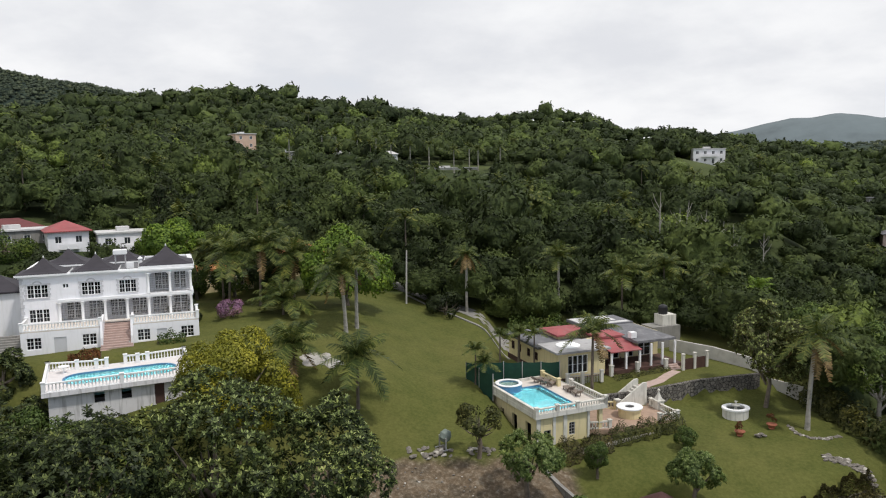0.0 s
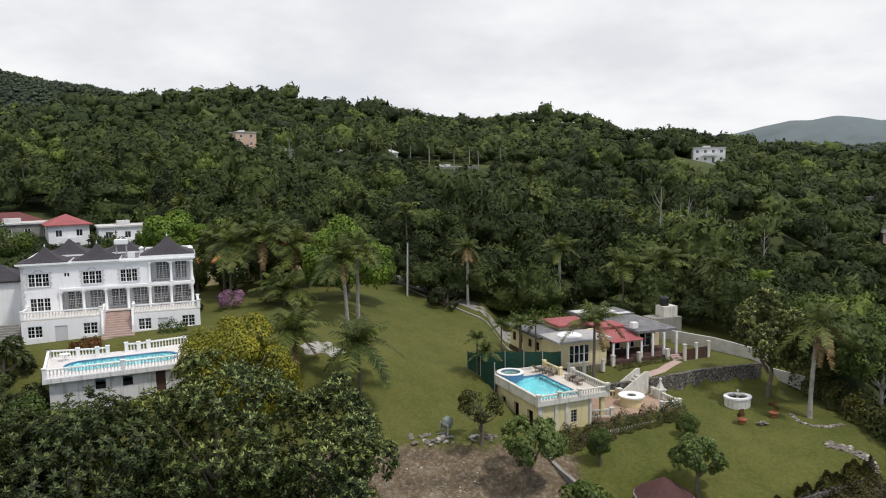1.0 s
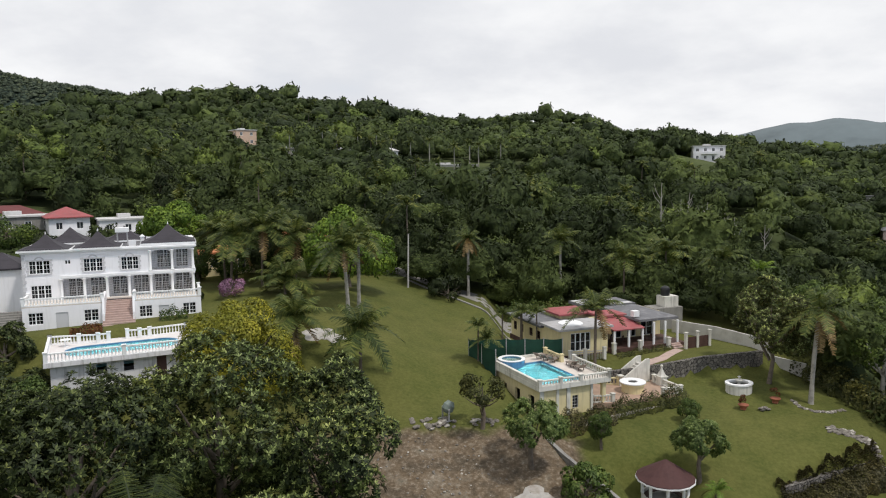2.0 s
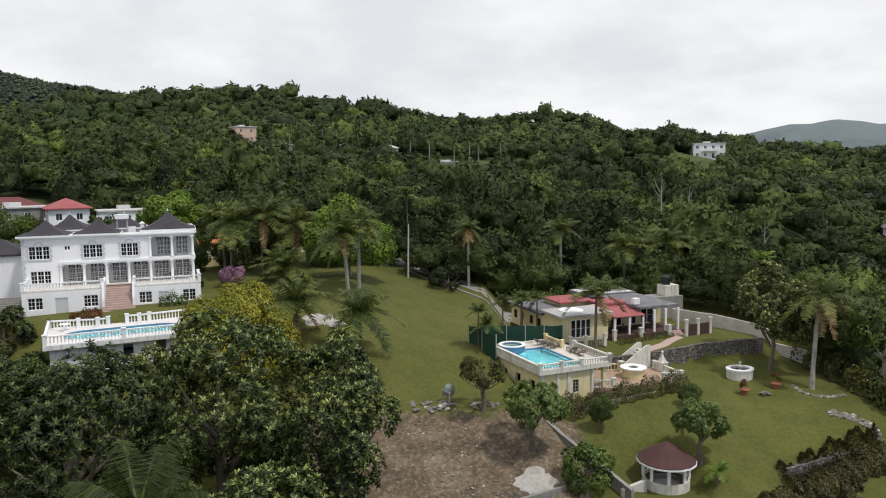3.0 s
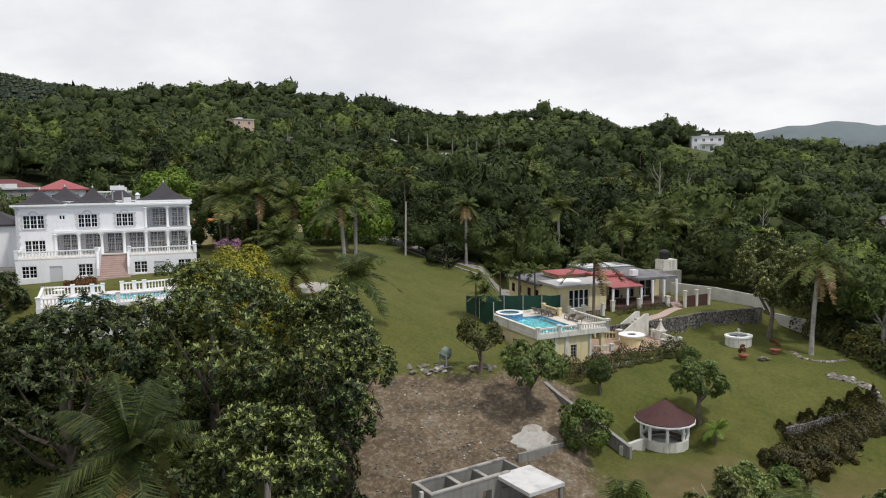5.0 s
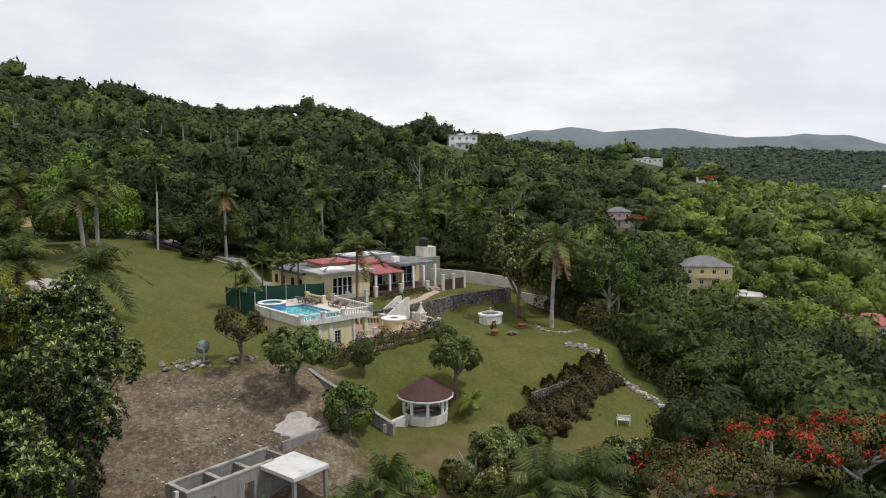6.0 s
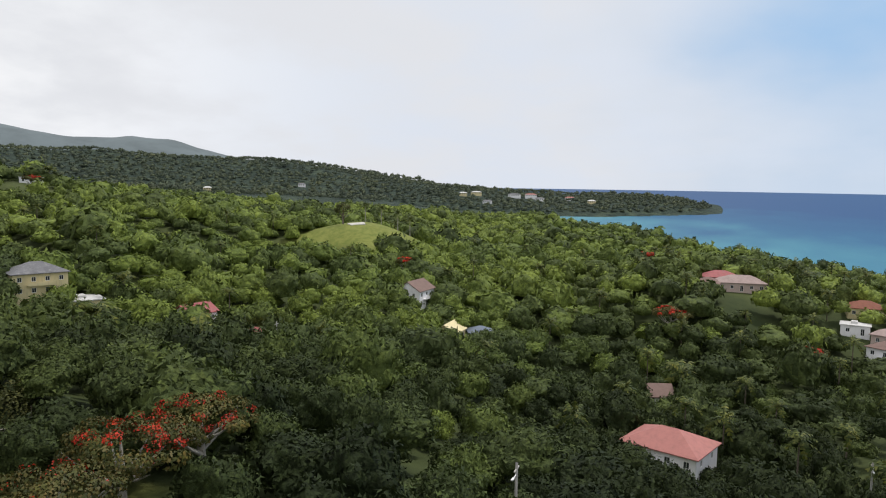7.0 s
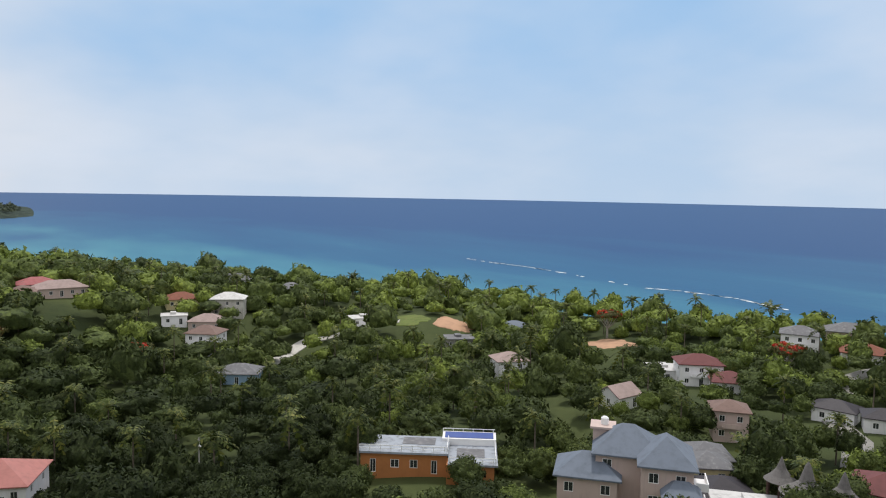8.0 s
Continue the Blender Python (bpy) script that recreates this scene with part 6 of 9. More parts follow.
def stones(name, pts, count, size, label, width=0.4, seed=0, lift=0.0, category="stones"):
    """Loose stones along a line, each a part."""
    rng = random.Random(seed)
    T = thing(name, pts[0][0], pts[0][1], ground_at(*pts[0]), 0, label, category)
    seg = [math.hypot(b[0] - a[0], b[1] - a[1]) for a, b in zip(pts, pts[1:])]
    for i in range(count):
        s = rng.uniform(0, sum(seg))
        for k, l in enumerate(seg):
            if s <= l:
                break
            s -= l
        t = s / seg[k]
        x = pts[k][0] + (pts[k + 1][0] - pts[k][0]) * t + rng.uniform(-width, width)
        y = pts[k][1] + (pts[k + 1][1] - pts[k][1]) * t + rng.uniform(-width, width)
        r = size * rng.uniform(0.6, 1.35)
        z = ground_at(x, y) + r * 0.06 + lift * rng.random()
        m = pose(x - T.location.x, y - T.location.y, z - T.location.z, rng.uniform(-20, 20), rng.uniform(-20, 20), rng.uniform(0, 360)) @ Matrix.Diagonal((r, r * rng.uniform(0.7, 1.2), r * rng.uniform(0.6, 1.0), 1))
        mesh_part("stone", ROCKS[i % 6], T, "", m)
    return T


wall_run("stone_retaining_wall", [(16.2, 76.4, 49.3), (20.6, 77.3, 49.4), (22.6, 77.6, 49.6), (28.5, 78.6, 50.3), (35.6, 79.7, 50.6)], 0.5, STONE, "grey rubble-stone retaining wall below the upper lawn", 3.0)
wall_run("boundary_wall", [(29.5, 92.5, 51.6), (33.5, 88.0, 51.6), (36.3, 83.6, 51.4), (37.0, 80.2, 51.2)], 0.25, PALE_CONCRETE, "grey concrete boundary wall behind the bungalow", 2.2)
wall_run("garden_wall", [(36.9, 80.3, 49.9), (40.4, 77.4, 49.4)], 0.25, PALE_CONCRETE, "short pale concrete garden wall beside a tree", 2.2)
wall_run("planted_wall", [(28.0, 57.9, 44.5), (33.0, 60.0, 44.7), (38.6, 62.5, 44.9)], 0.55, STONE, "low rubble wall above a planted bank", 2.6)
wall_run("plot_wall", [(8.6, 62.0, 47.3), (9.7, 60.0, 46.7), (12.9, 56.4, 44.9), (14.3, 54.4, 44.2)], 0.3, CONCRETE, "stepped grey plot wall between lawn and bare earth", 1.6, CONCRETE)
wall_run("ruin_back_wall", [(5.2, 52.4, 44.7), (9.8, 54.4, 45.0)], 0.22, CONCRETE, "weathered block wall at the foot of the bank", 2.2)
wall_run("gazebo_wall", [(13.6, 54.9, 44.2), (15.9, 56.4, 44.3)], 0.3, PALE_CONCRETE, "low pale wall leading to the gazebo", 1.2)
wall_run("lower_wall", [(16.5, 44.6, 43.2), (19.0, 46.5, 43.3)], 0.45, STONE, "mossy rubble wall among shrubs", 2.0)
stones("stone_path", [(35.4, 64.6), (37.0, 64.0), (38.8, 62.4), (40.6, 59.4), (42.0, 57.0)], 210, 0.52, "winding band of pale rubble stones across the lawn", 0.42, 1)
stones("palm_bed_edge", [(34.9, 70.9), (34.9, 69.2), (35.8, 68.2), (37.4, 68.3), (39.3, 69.2)], 70, 0.40, "ring of pale stones round the palm bed", 0.16, 2)
stones("rock_pile", [(30.5, 68.7), (31.3, 68.6)], 16, 0.45, "small pile of grey rocks on the lawn", 0.25, 3, 0.25)
stones("bank_rocks", [(-3.4, 63.6), (0.5, 64.0), (4.2, 63.9)], 38, 0.62, "broken grey rocks along the top of the bare bank", 0.8, 4, 0.0)
stones("bank_rubble", [(-7.0, 61.0), (3.0, 57.0), (-5.0, 52.0), (6.0, 53.0), (-2.0, 48.0)], 295, 0.24, "scattered rubble on the bare earth bank", 3.0, 5)
stones("wall_rocks", [(42.2, 56.8), (44.6, 56.6)], 26, 0.6, "tumbled rocks at the lawn's corner", 0.3, 6, 0.3)


def slab(name, pts, mat, label, category, rise=0.06):
    """A thin slab that lies on the ground."""
    T = thing(name, 0, 0, 0, 0, label, category)
    bm = bmesh.new()
    lo = [bm.verts.new((x, y, ground_at(x, y) - 0.25)) for x, y in pts]
    hi = [bm.verts.new((x, y, ground_at(x, y) + rise)) for x, y in pts]
    bm.faces.new(hi), bm.faces.new(lo[::-1])
    for i in range(len(pts)):
        j = (i + 1) % len(pts)
        bm.faces.new((lo[i], lo[j], hi[j], hi[i]))
    part("surface", bm, mat, T)
    return T


def spill(name, cx, cy, rx, ry, mat, label):
    """A thin ragged sheet that has run out over uneven ground."""
    T = thing(name, cx, cy, ground_at(cx, cy), 0, label, "slab")
    bm, rows, n = bmesh.new(), [], 36
    for f, rise in ((0.15, 0.12), (0.4, 0.12), (0.65, 0.11), (0.85, 0.09), (1.0, 0.04), (1.03, -0.15)):
        r_ = []
        for k in range(n):
            a = k * 2 * math.pi / n
            e = f * (0.85 + 0.45 * noise.noise(Vector((math.cos(a) * 1.6 + cx, math.sin(a) * 1.6 + cy, 1.0))) + 0.2 * noise.noise(Vector((math.cos(a) * 5, math.sin(a) * 5 + cy, 2.0))))
            x, y = cx + rx * e * math.cos(a), cy + ry * e * math.sin(a)
            r_.append(bm.verts.new((x - cx, y - cy, ground_at(x, y) + rise - T.location.z)))
        rows.append(r_)
    bm.faces.new(rows[0])
    for p, q in zip(rows, rows[1:]):
        for k in range(n):
            bm.faces.new((p[k], q[k], q[(k + 1) % n], p[(k + 1) % n]))
    part("surface", bm, mat, T)
    return T


def ribbon(name, pts, width, mat, label, category, kind="", rise=0.05, step=1.5):
    """A road or path laid on the ground."""
    fine = []
    for (x0, y0), (x1, y1) in zip(pts, pts[1:]):
        n = max(1, int(math.hypot(x1 - x0, y1 - y0) / step))
        fine += [(x0 + (x1 - x0) * i / n, y0 + (y1 - y0) * i / n) for i in range(n)]
    fine.append(pts[-1])
    bm = bmesh.new()
    rows = []
    for i, (x, y) in enumerate(fine):
        a, b = fine[max(0, i - 1)], fine[min(len(fine) - 1, i + 1)]
        l = math.hypot(b[0] - a[0], b[1] - a[1])
        px, py = -(b[1] - a[1]) / l * width / 2, (b[0] - a[0]) / l * width / 2
        rows.append([bm.verts.new((x + px * s, y + py * s, ground_at(x + px * s, y + py * s) + d)) for s, d in ((-1, -0.3), (-1, rise), (-0.33, rise), (0.33, rise), (1, rise), (1, -0.3))])
    for a, b in zip(rows, rows[1:]):
        for k in range(5):
            bm.faces.new((a[k], a[k + 1], b[k + 1], b[k]))
    bmesh.ops.recalc_face_normals(bm, faces=bm.faces[:])
    me = bpy.data.meshes.new(name)
    bm.to_mesh(me)
    bm.free()
    me.materials.append(mat)
    return tagged(new(name, me), label, category, kind=kind)


ribbon("drive", [(-12.0, 119.0), (-3.6, 114.5), (3.5, 108.5), (8.5, 102.0), (10.5, 97.5)], 3.2, CONCRETE, "worn grey concrete drive curving past the lawn", "drive", "structure")
ribbon("kerb_path", [(-6.0, 112.8), (0.8, 106.0), (5.6, 100.2), (8.6, 94.6)], 0.4, CONCRETE, "narrow grey kerb along the drive", "kerb", "structure", 0.14)
spill("cement_patch", 6.6, 54.8, 1.9, 1.5, CEMENT, "spilled pale cement patch on the bare earth")
spill("concrete_slab", -13.4, 75.2, 2.3, 1.6, CEMENT, "pale broken concrete slab on the lawn")
ribbon("garden_path", [(20.5, 78.4), (24.5, 80.2), (27.3, 83.0)], 1.1, STEP, "curving pink paved path to the veranda steps", "path", "structure")


def green_fence():
    T = thing("windbreak_fence", 0, 0, 0, 0, "dark green mesh windbreak fence on posts", "fence")
    runs = [((5.0, 74.6), (2.3, 79.6)), ((2.3, 79.6), (12.9, 79.4))]
    for (x0, y0), (x1, y1) in runs:
        n = int(math.hypot(x1 - x0, y1 - y0) / 1.9)
        for i in range(n):
            a, b = (x0 + (x1 - x0) * i / n, y0 + (y1 - y0) * i / n), (x0 + (x1 - x0) * (i + 1) / n, y0 + (y1 - y0) * (i + 1) / n)
            bm = bmesh.new()
            cols = []
            for k in range(7):
                t = k / 6
                x, y = a[0] + (b[0] - a[0]) * t, a[1] + (b[1] - a[1]) * t
                w = 0.06 * math.sin(math.pi * t) * (1 if i % 2 else -1)
                g = max(49.2, ground_at(x, y))
                cols.append([bm.verts.new((x + w, y + w + d, z)) for d, z in ((0, g - 0.05), (0, 52.35 - 0.10 * math.sin(math.pi * t)), (0.03, 52.35 - 0.10 * math.sin(math.pi * t)), (0.03, g - 0.05))])
            for p, q in zip(cols, cols[1:]):
                for k in range(4):
                    bm.faces.new((p[k], q[k], q[(k + 1) % 4], p[(k + 1) % 4]))
            part("panel", bm, GREEN_NET, T)
        for i in range(n + 1):
            x, y = x0 + (x1 - x0) * i / n, y0 + (y1 - y0) * i / n
            part("post", lathe(bmesh.new(), [(0.05, ground_at(x, y) - 0.2), (0.05, 52.45)], 8, x, y), GREY_BAR, T)


green_fence()


def gazebo():
    T = thing("gazebo", 17.9, 57.5, 43.35, 12, "round white gazebo with a maroon shingled cone roof on the lawn", "gazebo")
    n = 16
    part("low_wall", ring(bmesh.new(), *[[(r * math.cos(k * 2 * math.pi / n), r * math.sin(k * 2 * math.pi / n)) for k in range(n)] for r in (1.95, 1.75)], -0.6, 0.75), OLD_WHITE, T)
    part("floor_slab", lathe(bmesh.new(), [(1.74, -0.4), (1.74, 0.12)], n), PALE_CONCRETE, T)
    for k in range(8):
        a = (k + 0.5) * math.pi / 4
        part("column", boxes((1.85 * math.cos(a) - 0.1, 1.85 * math.cos(a) + 0.1, 1.85 * math.sin(a) - 0.1, 1.85 * math.sin(a) + 0.1, 0.76, 2.1)), WHITE_TRIM, T)
    part("ring_beam", ring(bmesh.new(), *[[(r * math.cos(k * 2 * math.pi / n), r * math.sin(k * 2 * math.pi / n)) for k in range(n)] for r in (2.05, 1.7)], 2.1, 2.3), WHITE_TRIM, T)
    bm = bmesh.new()
    lathe(bm, [(2.38, 2.22), (2.42, 2.30), (1.62, 2.80), (0.82, 3.32), (0.12, 3.74), (0.02, 3.78)], n)
    part("roof", bm, GAZEBO_ROOF, T, "maroon shingled cone roof")
    part("eave_board", ring(bmesh.new(), *[[(r * math.cos(k * 2 * math.pi / n), r * math.sin(k * 2 * math.pi / n)) for k in range(n)] for r in (2.46, 2.36)], 2.10, 2.215), WHITE_TRIM, T)
    part("bench", ring(bmesh.new(), *[[(r * math.cos(k * 2 * math.pi / n), r * math.sin(k * 2 * math.pi / n)) for k in range(n)] for r in (1.73, 1.3)], 0.45, 0.53), WOOD_DARK, T)


gazebo()


def fountain():
    T = thing("fountain", 30.4, 73.2, 47.8, 15, "white round garden fountain basin standing on the lawn", "fountain")
    c = [[(r * math.cos(k * math.pi / 16), 0.82 * r * math.sin(k * math.pi / 16)) for k in range(32)] for r in (1.38, 1.12, 1.48, 1.02)]
    part("basin", ring(bmesh.new(), c[0], c[1], -0.3, 0.95), OLD_WHITE, T)
    part("rim", ring(bmesh.new(), c[2], c[3], 0.955, 1.12), WHITE_TRIM, T)
    part("basin_floor", prism(bmesh.new(), c[1], 0.3, 0.5), DARK, T)
    part("basin_water", prism(bmesh.new(), c[3], 0.6, 0.82), PONDW, T)
    part("pedestal", lathe(bmesh.new(), [(0.24, 0.5), (0.18, 0.9), (0.12, 1.1), (0.42, 1.32), (0.44, 1.4), (0.1, 1.42), (0.09, 1.65), (0.2, 1.72), (0.02, 1.8)], 14), OLD_WHITE, T, smooth=True)


PONDW, pn, pl, pp = material("still_dark_water", 0.05, 0, 0.5)
pp.inputs["Base Color"].default_value = (0.05, 0.055, 0.05, 1)
fountain()


def ruin():
    T = thing("ruined_building", -1.3, 45.3, 42.0, 33, "roofless grey concrete shell with one white slab roof", "ruin")
    for name, w in (("front_wall", (0, 6.6, 0, 0.2)), ("back_wall", (0, 8.0, 2.3, 2.5))):
        bm = bmesh.new()
        holed_wall(bm, w[0], w[1], -2.5, 2.7 if w[2] == 0 else 2.6, w[2], w[3], [(1.2, 2.0, 0.9, 1.9), (4.2, 5.0, 0.0, 1.9)] if w[2] == 0 else [(5.2, 6.0, 0.8, 1.9)])
        part(name, bm, CONCRETE, T)
    for u, h in ((0.0, 2.7), (2.7, 2.5), (5.0, 2.45), (7.8, 2.6)):
        bm = bmesh.new()
        side_wall(bm, 0.2, 2.3, -2.5, h, u, u + 0.2, [(0.7, 1.5, 0, 1.9)] if 2 < u < 6 else [])
        part("cross_wall", bm, CONCRETE, T)
    for r in ((-0.05, 6.65, -0.05, 0.25, 2.71, 2.83), (-0.05, 0.25, 0.26, 2.25, 2.71, 2.83), (2.65, 2.95, 0.26, 2.25, 2.51, 2.62), (4.95, 5.25, 0.26, 2.25, 2.46, 2.57), (-0.05, 8.05, 2.26, 2.54, 2.61, 2.73)):
        part("ring_beam", boxes(r), OLD_CONCRETE, T)
    part("floor_slab", boxes((0.2, 7.8, 0.2, 2.3, -0.3, 0.0)), CONCRETE, T)
    part("slab_roof", boxes((5.5, 8.6, -3.5, 0.2, 2.5, 2.76)), PALE_ROOF, T, "white flat slab roof")
    for u, v in ((5.7, -3.3), (8.4, -3.3), (8.4, 0.0)):
        part("pillar", boxes((u - 0.12, u + 0.12, v - 0.12, v + 0.12, -2.5, 2.5)), CONCRETE, T)
    part("cross_wall", boxes((5.8, 8.3, -0.2, -0.02, -2.5, 1.8)), CONCRETE, T)
    m = Matrix.Translation((-0.9, 0.4, -1.0)) @ Matrix.Rotation(radians(6), 4, "Y")
    bm = bmesh.new()
    box(bm, -0.12, 0.12, -0.12, 0.12, -1, 4.0, m)
    part("leaning_post", bm, PALE_CONCRETE, T)


ruin()


def pot(x, y, seed):
    T = thing("potted_plant", x, y, ground_at(x, y), 0, "terracotta pot with a rust-red shrub on the lawn", "plant pot", "pots on the lawn")
    part("pot", lathe(bmesh.new(), [(0.26, 0), (0.30, 0.08), (0.26, 0.14), (0.46, 0.42), (0.52, 0.46), (0.52, 0.52), (0.4, 0.5)], 16), TERRA_POT, T)
    mesh_part("shrub", leaf_mesh("shrub", crown(seed, 0.5, 0.75, 260, 0.14, 8), LEAF_RUST, 1.0), T)


LEAF_RUST = foliage("rust_leaves", (0.08, 0.03, 0.015), (0.15, 0.055, 0.022), (0.20, 0.09, 0.03), 0.5)
pot(29.1, 68.9, 31)
pot(32.9, 70.3, 32)


def mixer(x, y):
    T = thing("cement_mixer", x, y, ground_at(x, y), 30, "grey-green drum cement mixer on legs among rocks", "machine")
    bm = bmesh.new()
    lathe(bm, [(0.2, 0), (0.55, 0.3), (0.55, 0.75), (0.32, 1.15)], 14)
    bmesh.ops.transform(bm, matrix=Matrix.Translation((0, 0, 0.7)) @ Matrix.Rotation(radians(30), 4, "Y"), verts=bm.verts[:])
    part("drum", bm, MIXER, T)
    for s in (-1, 1):
        part("frame", boxes((-0.5, 0.5, s * 0.6 - 0.05, s * 0.6 + 0.05, 0.0, 0.1), (-0.06, 0.06, s * 0.6 - 0.05, s * 0.6 + 0.05, 0.1, 1.2)), GREY_BAR, T)


MIXER = plain("dull_green_paint", (0.20, 0.24, 0.21), 0.7, 0.2, 2.0, stain=((0.22, 0.12, 0.08), 0.6))
mixer(-0.4, 64.6)


def garden_chair(x, y):
    T = thing("lawn_seat", x, y, ground_at(x, y), 150, "white slatted garden seat standing on the lower lawn", "seat")
    for k in range(5):
        part("slat", boxes((-0.6, 0.6, -0.3 + 0.13 * k, -0.2 + 0.13 * k, 0.42, 0.46)), WHITE_TRIM, T)
    for k in range(3):
        part("back_slat", boxes((-0.6, 0.6, 0.36, 0.40, 0.55 + 0.15 * k, 0.66 + 0.15 * k)), WHITE_TRIM, T)
    for u in (-0.55, 0.55):
        for v in (-0.25, 0.36):
            part("leg", boxes((u - 0.04, u + 0.04, v - 0.04, v + 0.04, 0, 0.42 if v < 0 else 1.0)), WHITE_TRIM, T)


garden_chair(35.9, 54.7)


def utility_pole(x, y, h, lean=0.0, arm=True, lamp=False):
    T = thing("utility_pole", x, y, ground_at(x, y), 0, "bleached wooden utility pole", "pole", "utility poles")
    v, f = rod([(0, 0, -0.3), (lean * 0.5, 0, h * 0.5), (lean, 0, h)], [0.16, 0.14, 0.11], 8)
    mesh_part("shaft", grid_mesh("shaft", v, f, POLE_WOOD), T)
    if arm:
        part("crossarm", boxes((lean - 0.7, lean + 0.7, -0.05, 0.05, h - 0.6, h - 0.48)), POLE_WOOD, T)
    if lamp:
        part("lamp_arm", boxes((-0.9, 0.0, -0.03, 0.03, h - 1.0, h - 0.94), (-1.2, -0.7, -0.09, 0.09, h - 1.02, h - 0.92)), WHITE_TRIM, T)


utility_pole(-5.9, 108.0, 8.2, 0.2, False)
utility_pole(57.0, 15.6, 9.0, 0.2, True, True)
utility_pole(130.0, 90.0, 10.0)
utility_pole(106.0, -19.0, 9.5, 0, True, True)

# ---- houses on the hill and along the coast ----
def villa(x, y, w, d, storeys, wall, roof, label, style="hip", turn=0.0, low=3.0, roof_name="roof", category="house", lift=0.0):
    """A house whose front looks roughly at the valley. It stands on its levelled plot."""
    H = 2.9 * storeys
    az = math.degrees(math.atan2(x, y))
    T = thing("villa", x, y, ground_at(x, y) + lift, -az + turn, label, category, "houses among the trees")
    PLOTS.append((x, y, max(w, d) * 0.50 + 1.5))
    for yard in (8, 16, 24) if y > 240 and w > 7.5 else ((8,) if y > 0 else (5,)):
        PLOTS.append((x * (1 - yard / math.hypot(x, y)), y * (1 - yard / math.hypot(x, y)), max(w, d) * (0.6 if y > 240 else 0.3) + (4.0 if y > 240 else 2.0)))
    hw, hd = w / 2, d / 2
    n, m = max(2, int(w / 3.0)), max(1, int(d / 3.6))
    fr, sd = [], []
    for s in range(storeys):
        z = 2.9 * s + 0.9
        for k in range(n):
            c = -hw + w * (k + 0.5) / n
            fr.append((c - 0.55, c + 0.55, z if (s or k != n // 2) else 0.05, z + 1.25))
        for k in range(m):
            c = -hd + d * (k + 0.5) / m
            sd.append((c - 0.5, c + 0.5, z, z + 1.2))
    bm = bmesh.new()
    holed_wall(bm, -hw, hw, -low, H, -hd, -hd + 0.25, fr)
    holed_wall(bm, -hw, hw, -low, H, hd - 0.25, hd, [])
    side_wall(bm, -hd + 0.25, hd - 0.25, -low, H, -hw, -hw + 0.25, sd)
    side_wall(bm, -hd + 0.25, hd - 0.25, -low, H, hw - 0.25, hw, sd)
    part("wall", bm, wall, T)
    # a dark box fills the house to paint its windows' inner shade
    part("room_shade_wall", boxes((-hw + 0.6, hw - 0.6, -hd + 0.9, hd - 0.6, -low, H - 0.1)), DARK, T)
    for a, b, z0, z1 in fr:
        simple_window(T, a, b, z0, z1, -hd + 0.05, "u")
    for a, b, z0, z1 in sd:
        simple_window(T, a, b, z0, z1, -hw + 0.05, "v")
        simple_window(T, a, b, z0, z1, hw - 0.2, "v")
    if storeys > 1:
        part("balcony", boxes((-hw * 0.5, hw * 0.5, -hd - 1.1, -hd, 2.75, 2.9), (-hw * 0.5, hw * 0.5, -hd - 1.1, -hd - 1.0, 2.9, 3.7)), wall, T)
    if style == "hip":
        part(roof_name, hip_roof(bmesh.new(), -hw, hw, -hd, hd, H + 0.15, 0.26 * min(w, d), max(0.0, abs(w - d) * 0.9), 0, 0.18, 0.55), roof, T)
    elif style == "gable":
        g = bmesh.new()
        r = 0.34 * d
        e = 0.45
        a = [(-hw - e, -hd - e, H), (-hw - e, 0, H + r), (-hw - e, hd + e, H), (-hw - e, hd + e, H - 0.2), (-hw - e, 0, H + r - 0.25), (-hw - e, -hd - e, H - 0.2)]
        v0, v1 = [g.verts.new(p) for p in a], [g.verts.new((-p[0], p[1], p[2])) for p in a]
        g.faces.new(v0), g.faces.new(v1[::-1])
        for i in range(6):
            g.faces.new((v0[i], v1[i], v1[(i + 1) % 6], v0[(i + 1) % 6]))
        part(roof_name, g, roof, T)
        gb = bmesh.new()
        for u in (-hw, hw - 0.25):
            f, b = [gb.verts.new((u, q, z)) for q, z in ((-hd, H - 0.2), (hd, H - 0.2), (0, H + r - 0.3))], [gb.verts.new((u + 0.25, q, z)) for q, z in ((-hd, H - 0.2), (hd, H - 0.2), (0, H + r - 0.3))]
            gb.faces.new(f), gb.faces.new(b[::-1])
            for i in range(3):
                gb.faces.new((f[i], b[i], b[(i + 1) % 3], f[(i + 1) % 3]))
        part("gable", gb, wall, T)
    else:
        part(roof_name, boxes((-hw - 0.3, hw + 0.3, -hd - 0.3, hd + 0.3, H, H + 0.28), (-hw * 0.3, hw * 0.15, -hd * 0.2, hd * 0.6, H + 0.28, H + 1.0)), roof, T)
    return T




def simple_window(T, a, b, z0, z1, v, axis):
    f = 0.09
    rows = ((a, b, v, v + 0.12, z0, z0 + f), (a, b, v, v + 0.12, z1 - f, z1), (a, a + f, v, v + 0.12, z0 + f, z1 - f), (b - f, b, v, v + 0.12, z0 + f, z1 - f), ((a + b) / 2 - 0.03, (a + b) / 2 + 0.03, v + 0.02, v + 0.1, z0 + f, z1 - f))
    pane = (a + f, b - f, v + 0.05, v + 0.065, z0 + f, z1 - f)
    sw = (lambda r: r) if axis == "u" else (lambda r: (r[2], r[3], r[0], r[1], r[4], r[5]))
    w = part("window", boxes(*[sw(r) for r in rows]), WHITE_TRIM, T)
    part("pane", boxes(sw(pane)), DARK_GLASS, w)


